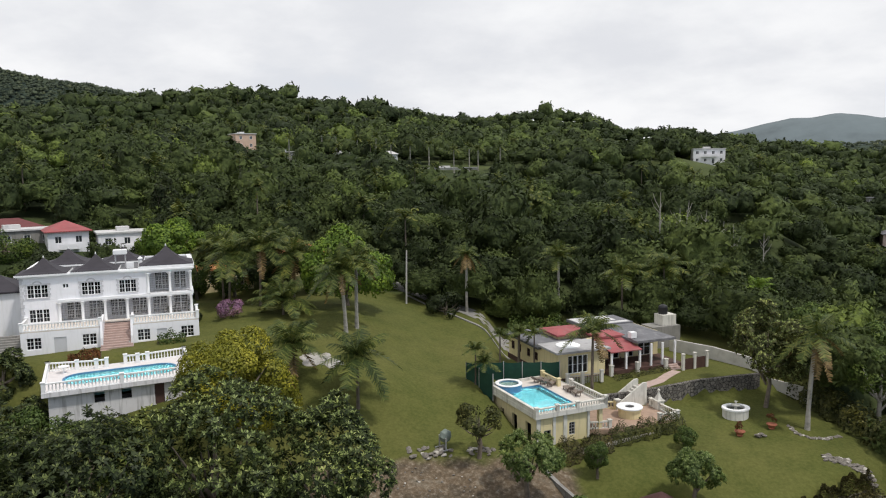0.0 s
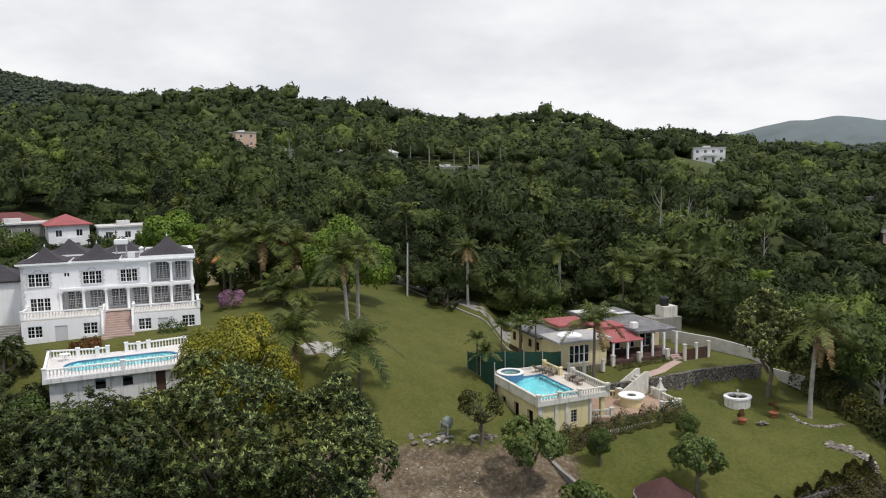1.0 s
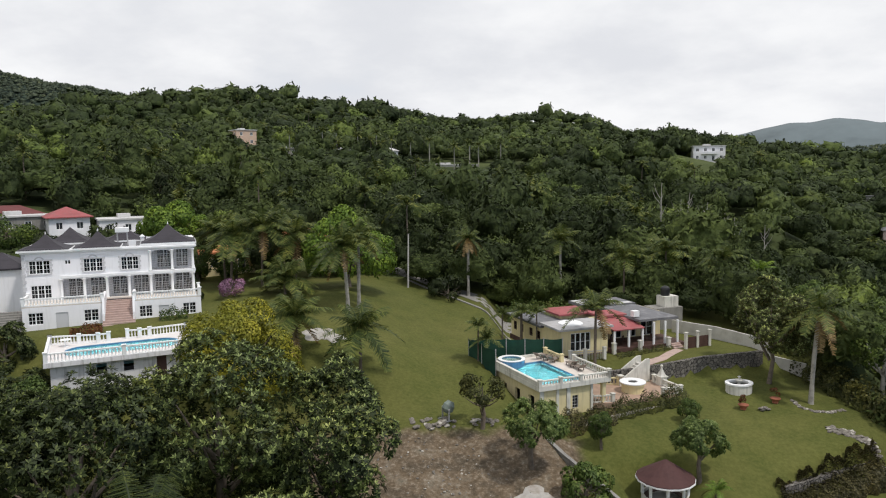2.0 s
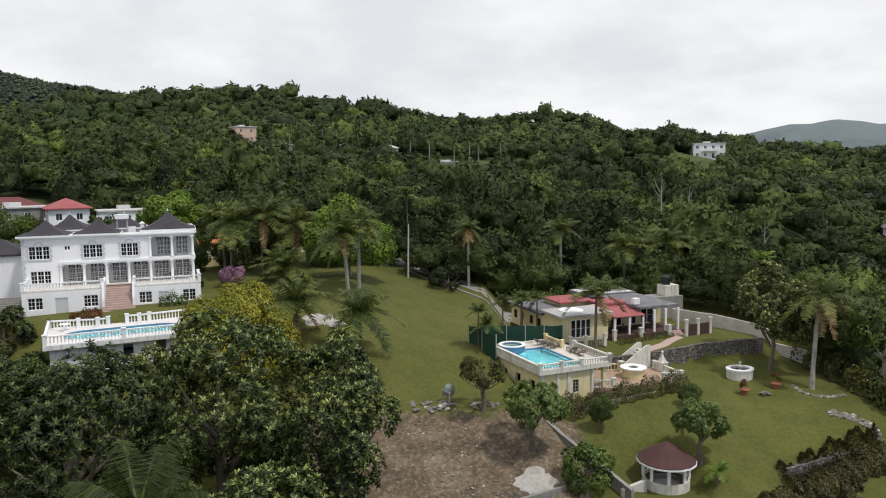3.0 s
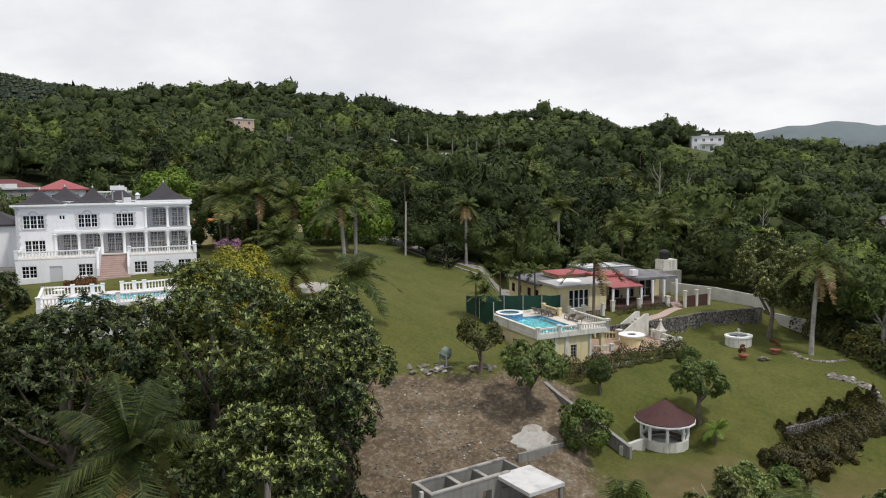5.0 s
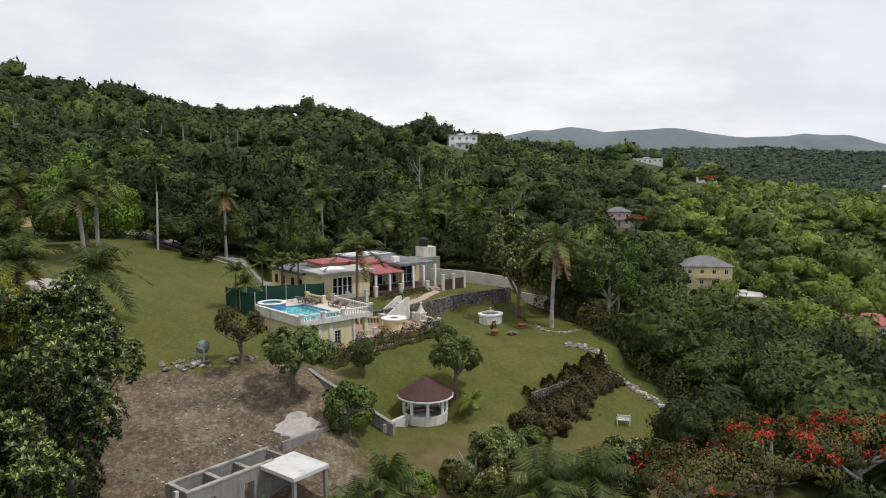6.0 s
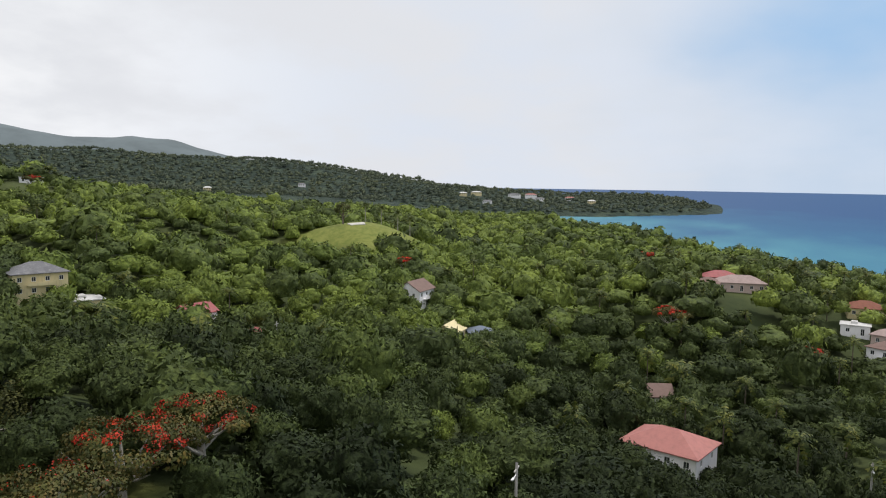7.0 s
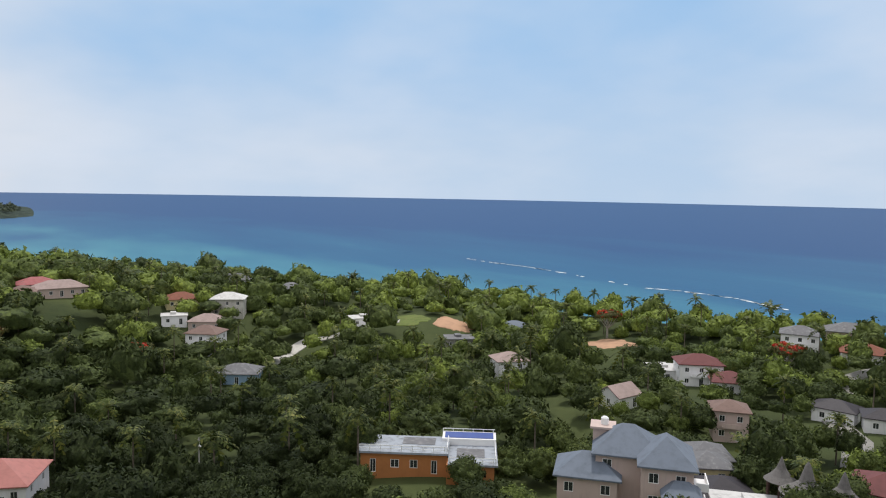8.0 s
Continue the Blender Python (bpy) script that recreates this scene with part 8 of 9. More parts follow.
def palm(x, y, head, length, label, seed, kind_="coconut", lean=(0.0, 0.0), dry=0, n=30, fill=3, group="palms", leaves=None, base=None, droop=0.62):
    g = ground_at(x, y) if base is None else base
    T = thing("palm_tree", x, y, g, 0, label, "palm", group)
    h = head - g
    royal = kind_ == "royal"
    r = 0.20 if royal else 0.15 * min(1.0, 0.3 + length / 6)
    pts = [(lean[0] * (t ** 1.7), lean[1] * (t ** 1.7), -0.3 + (h + 0.3) * t) for t in (0, 0.25, 0.5, 0.75, 1.0)]
    v, f = rod(pts, [r * 1.5, r * 1.05, r * 1.1, r * 0.95, r * 0.75], 9)
    mesh_part("trunk", grid_mesh("trunk", v, f, BARK_PALE if royal else BARK), T)
    if royal:
        v, f = rod([(lean[0], lean[1], h - 0.9), (lean[0], lean[1], h - 0.2), (lean[0], lean[1], h + 0.3)], [r * 0.85, r * 0.8, r * 0.35], 8)
        mesh_part("crownshaft", grid_mesh("crownshaft", v, f, LEAF_GREEN), T)
    green, brown = palm_head(seed, n, length, 8, length * (0.17 if royal else 0.19), fill, 0.62 if royal else droop, dry)
    off = np.array([lean[0], lean[1], h])
    mesh_part("fronds", grid_mesh("fronds", green + off, quads(len(green) // 4), leaves or LEAF_PALM), T)
    if brown is not None:
        mesh_part("dry_fronds", grid_mesh("dry_fronds", brown + off, quads(len(brown) // 4), LEAF_DRY), T, "dead brown fronds")
    return T


def hedge(name, pts, width, tall, n, leaf, leaves, label, seed, category="hedge", uneven=0.25):
    """A clipped or shaggy row of shrubs along a line."""
    rng = np.random.RandomState(seed)
    seg = np.array([math.hypot(b[0] - a[0], b[1] - a[1]) for a, b in zip(pts, pts[1:])])
    s = rng.uniform(0, seg.sum(), n)
    cum = np.concatenate([[0], np.cumsum(seg)])
    k = np.clip(np.searchsorted(cum, s) - 1, 0, len(seg) - 1)
    t = (s - cum[k]) / seg[k]
    P = np.array(pts)
    c = P[k] + (P[k + 1] - P[k]) * t[:, None]
    d = unit(P[k + 1] - P[k])
    a = rng.uniform(-0.25, math.pi + 0.25, n)
    lump = 1 + uneven * np.sin(s * 2.1 + seed) + uneven * 0.6 * np.sin(s * 5.3)
    side, up = np.cos(a) * width / 2 * lump, np.clip(np.sin(a), 0, 1) ** 0.6 * tall * lump
    x, y = c[:, 0] - d[:, 1] * side, c[:, 1] + d[:, 0] * side
    z = height(x, y) + np.maximum(up * rng.uniform(0.55, 1.0, n), 0.05)
    nor = unit(np.stack([-d[:, 1] * np.cos(a), d[:, 0] * np.cos(a), np.sin(a) + 0.3], -1) + rng.normal(size=(n, 3)) * 0.4)
    q = leaf * rng.uniform(0.6, 1.4, n)
    v = leaf_quads(rng, np.stack([x, y, z], -1), nor, q, q * 0.65)
    g = ground_at(*pts[0])
    T = thing(name, pts[0][0], pts[0][1], g, 0, label, category)
    v -= np.array([pts[0][0], pts[0][1], g])
    mesh_part("leaves", grid_mesh("leaves", v, quads(len(v) // 4), leaves), T)
    for p in pts:
        q0 = (p[0] - pts[0][0], p[1] - pts[0][1], ground_at(*p) - g)
        w, f = tubes([rod([(q0[0], q0[1], q0[2] - 0.2), (q0[0] + 0.1, q0[1], q0[2] + tall * 0.6)], [0.06, 0.03], 5)])
        mesh_part("stem", grid_mesh("stem", w, f, BARK), T)
    return T


# large trees in the foreground
tree("tree", -17.0, 50.5, 53.2, 6.2, 7.2, 1750, 0.50, LEAF_TIP, "tall spreading tree with glossy leaves and pale new tips", 1, BARK, 44, 0.30, low=-0.9, shoots=SHOOT)
tree("tree", -8.4, 50.0, 51.2, 4.7, 7.0, 1500, 0.48, LEAF_TIP, "tall tree with pale-tipped leaf rosettes beside bare earth", 2, BARK, 42, 0.30, low=-0.9, shoots=SHOOT)
tree("tree", -10.4, 38.5, 48.8, 4.0, 5.8, 1300, 0.46, LEAF_TIP, "broad-leaved tree with pale leaf tips and twisting grey limbs", 3, BARK_PALE, 36, 0.30, low=-0.9, shoots=SHOOT)
tree("tree", -25.5, 46.0, 52.0, 6.8, 6.4, 1600, 0.50, LEAF_DARK, "large dark spreading tree with glossy leaves", 4, BARK, 44, 0.30, low=-0.9, shoots=SHOOT_DARK)
tree("tree", -34.5, 50.5, 51.0, 5.8, 6.2, 1000, 0.52, LEAF_DARK, "dark broad tree below the pool terrace", 5, BARK, 30, 0.27, low=-0.9, shoots=SHOOT_DARK)
tree("tree", -13.6, 31.5, 45.2, 3.8, 5.2, 1000, 0.46, LEAF_TIP, "leafy tree with pale upright shoots", 6, BARK, 28, 0.26, low=-0.8, shoots=SHOOT)
tree("tree", -26.5, 34.0, 45.4, 5.4, 5.4, 1000, 0.50, LEAF_DARK, "dark leafy tree under a taller palm", 7, BARK, 30, 0.27, low=-0.8, shoots=SHOOT_DARK)
tree("tree", -19.5, 43.5, 46.5, 4.2, 4.6, 700, 0.50, LEAF_DARK, "dense dark understorey tree", 14, BARK, 26, 0.28, low=-0.9, shoots=SHOOT_DARK)
tree("tree", -19.8, 65.5, 54.4, 6.3, 5.2, 18000, 0.25, LEAF_GOLD, "round golden-green tree in flower", 8, BARK, 36, 0.25, low=-0.6)
tree("tree", -5.8, 40.0, 43.6, 3.0, 3.8, 2600, 0.36, LEAF_DARK, "shrubby dark tree beside the ruin", 9, BARK, 18, 0.30, low=-0.8)
tree("tree", -37.5, 62.5, 50.6, 3.6, 3.2, 3000, 0.32, LEAF_GREEN, "leafy tree close to the pool terrace wall", 10, BARK, 18, 0.3, low=-0.8)
tree("tree", -31.0, 60.0, 49.6, 3.4, 3.0, 2800, 0.32, LEAF_GREEN, "bushy green tree before the pool terrace", 11, BARK, 18, 0.3, low=-0.8)
tree("tree", -51.5, 70.0, 54.5, 4.4, 4.2, 3600, 0.36, LEAF_DARK, "dark tree at the side of the mansion", 12, BARK, 20, 0.3, low=-0.8)
tree("tree", -56.0, 84.0, 58.0, 5.0, 5.0, 3600, 0.40, LEAF_GREEN, "green tree beside the mansion's wing", 13, BARK, 20, 0.3, low=-0.8)
tree("tree", -44.5, 60.0, 50.2, 5.0, 4.6, 900, 0.52, LEAF_DARK, "dark spreading tree on the slope below the mansion", 15, BARK, 30, 0.27, low=-0.9, shoots=SHOOT_DARK)
tree("tree", -40.0, 52.0, 48.6, 5.2, 5.0, 900, 0.52, LEAF_DARK, "dense dark tree on the lower slope", 16, BARK, 30, 0.27, low=-0.9, shoots=SHOOT_DARK)
tree("tree", -45.0, 71.0, 53.6, 3.0, 2.8, 500, 0.46, LEAF_DARK, "dark bushy tree beside the pool terrace", 18, BARK, 24, 0.3, low=-0.9, shoots=SHOOT_DARK)
tree("tree", -41.5, 66.5, 50.6, 3.4, 3.0, 520, 0.46, LEAF_DARK, "bushy dark tree at the corner of the pool terrace", 19, BARK, 24, 0.3, low=-0.9, shoots=SHOOT_DARK)
tree("tree", -52.0, 62.0, 51.0, 5.0, 4.6, 900, 0.52, LEAF_DARK, "broad dark tree below the mansion's lawn", 17, BARK, 30, 0.27, low=-0.9, shoots=SHOOT_DARK)
palm(-15.9, 33.2, 52.9, 5.2, "coconut palm with long arching fronds", 21, lean=(0.2, 0.4), n=24, fill=10, dry=2, leaves=LEAF_PALM_DARK, droop=0.48)
# by the mansion and the lawn
palm(-15.2, 71.0, 57.0, 4.6, "coconut palm with yellowing lower fronds", 22, lean=(-0.4, 0.2), dry=3)
palm(-8.8, 69.5, 56.2, 4.8, "short coconut palm with drooping fronds on the lawn", 23, n=22)
palm(-11.9, 84.5, 62.9, 4.4, "tall royal palm with a smooth pale trunk", 24, "royal", (-0.4, -1.0), 3, group="royal palms")
palm(-10.9, 87.0, 63.6, 4.4, "tall royal palm with a thick pale trunk", 25, "royal", (0.2, -0.6), 1, group="royal palms")
tree("tree", -13.4, 96.5, 60.4, 6.6, 6.0, 8500, 0.42, LEAF_LIME, "dense lime-green tree behind the royal palms", 26, BARK, 34, 0.26)
for k, (px_, py_, hz, dr) in enumerate(((-29.1, 95.7, 63.6, 5), (-25.2, 96.8, 64.4, 4), (-20.8, 97.8, 63.2, 6), (-20.6, 90.0, 58.2, 2), (-17.8, 84.0, 54.6, 3), (-31.5, 101.0, 63.6, 3), (-23.4, 103.0, 64.4, 3))):
    palm(px_, py_, hz, 4.9, "coconut palm with tawny dead fronds in a clump", 30 + k, lean=(0.5 - 0.2 * k, 0.3), dry=dr // 2, group="palms behind the mansion")
tree("tree", -41.0, 107.0, 63.6, 5.4, 4.2, 6000, 0.42, LEAF_LIME, "rounded yellow-green mango tree behind the mansion", 40, BARK, 32, 0.26)
tree("bougainvillea", -26.6, 89.0, 57.0, 1.9, 1.5, 1500, 0.20, LEAF_MAUVE, "mauve flowering bougainvillea bush", 41, BARK, 12, 0.36, category="shrub")
tree("tree", -33.0, 88.5, 56.4, 2.6, 2.4, 1800, 0.32, LEAF_DARK, "dark shrub tree beside the mansion", 42, BARK, 14, 0.34)
tree("tree", 0.2, 105.5, 53.8, 3.2, 2.4, 2600, 0.32, LEAF_DARK, "low dark spreading tree beside the drive", 43, BARK, 18, 0.3)
palm(3.3, 108.0, 61.4, 3.2, "royal palm with a skirt of brown fronds", 44, "royal", dry=8, n=16, group="royal palms")
palm(17.2, 107.5, 61.0, 4.4, "tall royal palm with a pale slim trunk", 45, "royal", n=20, group="royal palms")
palm(27.0, 108.0, 58.4, 4.8, "coconut palm behind the bungalow", 46, n=20)
palm(33.6, 109.0, 59.2, 4.8, "coconut palm behind the bungalow", 47, n=20)
palm(41.5, 107.0, 58.0, 4.4, "coconut palm with yellowing fronds at the wood's edge", 48, dry=4, n=16)
palm(45.8, 104.0, 56.6, 3.4, "yellow-green palm at the wood's edge", 49, n=18, leaves=LEAF_LIME)
palm(16.2, 77.6, 56.3, 4.2, "coconut palm on the small lawn before the bungalow", 50, lean=(0.1, 0.2), n=22, dry=2)
palm(36.4, 70.1, 57.2, 4.4, "palm with a leaning pale trunk and a skirt of brown fronds", 51, "royal", lean=(0.9, 0.8), dry=9, n=13, leaves=LEAF_PALM)
tree("tree", 34.6, 75.6, 54.8, 4.6, 4.6, 1050, 0.44, LEAF_OLIVE, "open-crowned tree with pale leaf tips and bare limbs", 52, BARK, 38, 0.22, low=-0.85, trunk=0.2, shoots=SHOOT)
for k, (px_, py_, hz) in enumerate(((3.3, 77.8, 54.4), (4.2, 76.8, 53.2), (6.6, 85.3, 54.2), (8.8, 85.1, 54.6), (10.7, 84.9, 54.4), (9.2, 87.5, 54.0))):
    palm(px_, py_, hz, 2.1, "small feathery garden palm beside the green fence", 60 + k, n=16, fill=2, group="garden palms", base=ground_at(px_, py_))
# lower lawn
tree("tree", 2.9, 63.0, 51.2, 2.5, 1.9, 1900, 0.24, LEAF_OLIVE, "thin olive-brown tree on the edge of the bank", 70, BARK, 20, 0.26)
tree("tree", 6.8, 58.2, 50.2, 2.7, 2.1, 760, 0.34, LEAF_GREEN, "bushy green fruit tree on the bare bank", 71, BARK, 28, 0.30, shoots=SHOOT)
tree("tree", 21.2, 58.6, 48.3, 2.15, 2.0, 760, 0.32, LEAF_GREEN, "rounded green fruit tree behind the gazebo", 72, BARK, 28, 0.30, shoots=SHOOT)
tree("topiary_tree", 22.8, 66.2, 48.35, 1.05, 1.0, 4200, 0.12, LEAF_GREEN, "clipped ball-shaped shrub on the lawn", 73, BARK, 26, 0.40, category="shrub", low=-0.9)
tree("topiary_tree", 13.6, 62.3, 48.3, 1.1, 1.15, 4200, 0.13, LEAF_GREEN, "clipped ball-headed tree on the lawn", 74, BARK, 26, 0.40, category="shrub", low=-0.9)
tree("shrub", 10.6, 54.6, 45.9, 2.3, 1.9, 2400, 0.28, LEAF_GREEN, "bushy shrub growing over the plot wall", 75, BARK, 18, 0.32, category="shrub", low=-0.7)
tree("shrub", 17.6, 44.6, 44.1, 2.7, 2.7, 1500, 0.34, LEAF_OLIVE, "sparse shrub with bare grey branches", 76, BARK_PALE, 34, 0.22, category="shrub", low=-0.95, shoots=SHOOT)
tree("shrub", 21.0, 48.6, 42.9, 2.9, 2.2, 1500, 0.34, LEAF_GREEN, "shrub with twiggy branches below the gazebo", 77, BARK_PALE, 34, 0.22, category="shrub", low=-0.95, shoots=SHOOT)
tree("shrub", 26.2, 53.2, 42.7, 2.7, 2.0, 4200, 0.24, LEAF_BROWN, "brownish shrub on the planted bank", 78, BARK, 34, 0.22, category="shrub", low=-0.95)
tree("shrub", 24.2, 51.4, 42.4, 2.5, 1.9, 3600, 0.26, LEAF_GREEN, "dense green shrub filling the planted bank", 76, BARK, 30, 0.22, category="shrub", low=-0.95)
tree("shrub", 29.4, 55.4, 42.6, 2.1, 1.7, 3600, 0.22, LEAF_BROWN, "dry brown shrub hanging down the planted bank", 79, BARK, 30, 0.22, category="shrub", low=-0.95)
tree("shrub", 33.2, 56.9, 42.4, 1.7, 1.4, 2600, 0.22, LEAF_BROWN, "dry brown shrub hanging down the planted bank", 72, BARK, 26, 0.22, category="shrub", low=-0.95)
tree("shrub", 29.4, 44.2, 42.6, 2.7, 2.4, 1300, 0.34, LEAF_TIP, "pale-leaved shrub with grey branches", 79, BARK_PALE, 34, 0.22, category="shrub", low=-0.95, shoots=SHOOT)
tree("shrub", 13.4, 46.0, 42.6, 2.0, 2.0, 3200, 0.24, LEAF_LIME, "rounded yellow-green shrub between young palms", 71, BARK, 30, 0.22, category="shrub", low=-0.95)
tree("shrub", 26.6, 47.0, 41.6, 2.2, 1.4, 2600, 0.26, LEAF_LIME, "low yellow-green shrub under palm fronds", 73, BARK, 26, 0.24, category="shrub", low=-0.95)
palm(8.8, 43.0, 43.4, 2.8, "young palm with upright fronds below the lawn", 80, n=24)
palm(11.2, 44.4, 44.2, 3.4, "young palm with upright fronds below the lawn", 81, n=28)
palm(20.6, 40.4, 44.6, 3.8, "coconut palm with arching fronds below the lawn", 82, n=30)
palm(24.8, 41.2, 44.0, 3.9, "coconut palm with arching fronds below the lawn", 83, n=32)
palm(22.6, 43.6, 43.6, 3.3, "young coconut palm with crowded upright fronds", 87, n=28)
palm(-3.2, 43.2, 44.0, 2.0, "young palm growing against the ruin", 84, n=12)
palm(2.6, 43.8, 43.6, 1.8, "young palm growing against the ruin", 85, n=12)
palm(21.6, 56.0, 45.2, 1.8, "banana plant with torn broad leaves", 86, n=12, fill=4, group="banana plants", leaves=LEAF_LIME)
# flame trees
for k, (fx, fy, fz, fr) in enumerate(((36.5, 37.6, 45.4, 5.4), (30.0, 36.6, 44.8, 5.0), (45.4, 38.4, 44.6, 4.8), (29.0, 32.0, 43.4, 4.6))):
    t_ = tree("flame_tree", fx, fy, fz, fr, fr * 0.42, 4200, 0.26, LEAF_FERN, "wide flat-topped flame tree covered in red blossom", 90 + k, BARK_PALE, 30, 0.24, "flame trees", -0.1)
    bl = crown(190 + k, fr * 1.04, fr * 0.46, 1100 if k % 2 == 0 else 260, 0.17, 30 if k % 2 == 0 else 18, 0.12, low=0.05)
    mesh_part("blossom", leaf_mesh("blossom", bl, LEAF_RED, fz + 0.2 - ground_at(fx, fy)), t_, "scarlet blossom")
    PLOTS.append((fx, fy, fr))
# more flame trees in the valley and on the slopes
for k, (fx, fy, fr) in enumerate(((229, 15, 6.5), (213, -22, 5.5), (155, 233, 4.5), (250, 312, 5.0), (348, 35, 5.0), (117, -168, 6.0), (185, -168, 5.5), (262, 120, 4.5))):
    g_ = ground_at(fx, fy)
    t_ = tree("flame_tree", fx, fy, g_ + 7.5, fr, fr * 0.4, 900, 0.7, LEAF_FERN, "flat-topped flame tree in orange-red blossom above the woods", 95 + k, BARK_PALE, 22, 0.28, "flame trees", -0.1)
    bl = crown(295 + k, fr * 1.03, fr * 0.45, 420, 0.6, 26, 0.13, low=0.1)
    mesh_part("blossom", leaf_mesh("blossom", bl, LEAF_RED, 7.7), t_, "orange-red blossom")
    PLOTS.append((fx, fy, fr * 0.8))
for k, (px_, py_) in enumerate(((345, 182), (350, 175), (331, 188), (354, 167), (359, 162))):
    palm(px_, py_, ground_at(px_, py_) + 9.5, 4.2, "slim palm standing on the mown knoll", 400 + k, "royal", n=18, fill=2, group="palms on the knoll")
tree("tree", 328, 186, ground_at(328, 186) + 7.0, 5.5, 3.2, 900, 0.6, LEAF_OLIVE, "thin-crowned tree on the mown knoll", 410, BARK, 20, 0.24)
# royal palms along the terrace on the hill
for k, (hx, hy) in enumerate(((-59.5, 281), (-47.2, 284), (-41.0, 279), (-33.4, 284), (-26.0, 283), (-20.5, 287), (-12.8, 284), (-5.4, 282), (4.3, 284), (10.3, 283), (14.0, 288), (22.6, 285))):
    palm(hx, hy, ground_at(hx, hy) + 9.0 + (k * 7 % 5) * 0.5, 3.6, "royal palm with a pale trunk on the hillside terrace", 440 + k, "royal", n=16, fill=1, group="palms on the hillside terrace")


def bare_tree(x, y, h, seed):
    """A leafless tree: a slim pale trunk with a few rising limbs."""
    rng = np.random.RandomState(seed)
    T = thing("bare_tree", x, y, ground_at(x, y), 0, "tall leafless tree with a slim pale trunk among the woods", "tree", "bare trees")
    rods = [rod([(0, 0, -0.3), (rng.uniform(-0.3, 0.3), 0, h * 0.5), (rng.uniform(-0.6, 0.6), 0, h)], [0.20, 0.15, 0.05], 6)]
    for k in range(6):
        a, z = k * 2.4 + rng.uniform(-0.4, 0.4), h * rng.uniform(0.5, 0.85)
        l = rng.uniform(1.2, 2.6)
        rods.append(rod([(0, 0, z), (math.cos(a) * l * 0.5, math.sin(a) * l * 0.5, z + l * 0.6), (math.cos(a) * l * 0.8, math.sin(a) * l * 0.8, z + l * 1.3)], [0.09, 0.06, 0.02], 5))
    v, f = tubes(rods)
    mesh_part("trunk", grid_mesh("trunk", v, f, BARK_PALE), T)


for k, (bx, by) in enumerate(((54.0, 165), (56.8, 168), (62.5, 172), (66.0, 170), (70.5, 174), (48.0, 160), (77.0, 172))):
    bare_tree(bx, by, 13.5 + (k * 3 % 4) * 0.8, 460 + k)
# hedges and beds
hedge("patio_hedge", [(16.0, 67.6), (19.6, 69.0), (24.0, 70.9)], 1.6, 1.6, 4200, 0.17, LEAF_OLIVE, "clipped green hedge along the patio", 200)
hedge("flower_hedge", [(10.6, 64.6), (13.4, 65.6), (15.8, 66.6)], 1.6, 1.8, 3000, 0.17, LEAF_BROWN, "dark hedge with reddish leaves below the pool house", 201)
hedge("bank_planting", [(28.0, 56.6), (33.2, 59.0), (38.9, 61.5)], 2.8, 1.15, 13000, 0.19, LEAF_BROWN, "dry brown planting hanging over the retaining wall", 202, uneven=0.10)
hedge("boundary_hedge", [(40.2, 79.0), (41.6, 72.0), (43.4, 64.0), (45.4, 57.5)], 3.0, 2.6, 7000, 0.30, LEAF_OLIVE, "tall shaggy hedge along the lawn's edge", 203)
tree("tree", -74.5, 121.5, 61.4, 5.0, 3.8, 3000, 0.40, LEAF_GREEN, "leafy green tree before houses on the slope", 430, BARK, 22, 0.3, low=-0.8)
tree("tree", -82.0, 121.0, 65.4, 4.8, 5.0, 3000, 0.40, LEAF_DARK, "dark leafy tree before houses on the slope", 431, BARK, 22, 0.3, low=-0.8)
tree("tree", -64.0, 114.0, 59.4, 3.6, 3.0, 2400, 0.38, LEAF_DARK, "dark tree behind the mansion roofs", 432, BARK, 20, 0.3, low=-0.8)
tree("conifer", -54.5, 140.0, 69.0, 2.6, 7.6, 3200, 0.5, LEAF_DARK, "tall dark narrow conifer above the hillside woods", 433, BARK, 40, 0.42, low=-0.95)
tree("tree", -31.5, 106.5, 58.6, 3.6, 3.4, 2600, 0.36, LEAF_GREEN, "bushy green tree between palm trunks", 420, BARK, 20, 0.3, low=-0.8)
tree("tree", -26.0, 109.0, 59.4, 3.4, 3.2, 2600, 0.36, LEAF_DARK, "dark bushy tree before a tiled house", 421, BARK, 20, 0.3, low=-0.8)
tree("tree", -36.5, 104.5, 58.6, 3.0, 3.0, 2200, 0.36, LEAF_GREEN, "green shrubby tree behind the mansion", 422, BARK, 18, 0.3, low=-0.8)
tree("tree", 44.5, 71.5, 52.0, 3.4, 3.4, 3000, 0.30, LEAF_GREEN, "bright green tree with an open crown beside the lawn", 423, BARK_PALE, 22, 0.28, low=-0.7)
tree("tree", 43.0, 82.5, 54.5, 3.6, 3.8, 3000, 0.32, LEAF_GREEN, "leafy bright green tree behind the garden wall", 424, BARK, 22, 0.28, low=-0.7)
tree("tree", 49.5, 78.0, 53.0, 4.0, 4.0, 3000, 0.34, LEAF_GREEN, "leafy green tree at the wood's edge", 425, BARK, 22, 0.28, low=-0.7)
hedge("boundary_hedge", [(45.6, 56.5), (43.5, 51.0), (36.5, 49.0), (28.5, 47.5)], 2.2, 1.6, 4200, 0.28, LEAF_GREEN, "shaggy green shrubs at the foot of the lower lawn", 204)
hedge("terrace_planting", [(-40.0, 74.3), (-37.0, 75.3)], 0.9, 0.9, 800, 0.20, LEAF_RUST, "dark red shrubs beside the mansion's steps", 205)
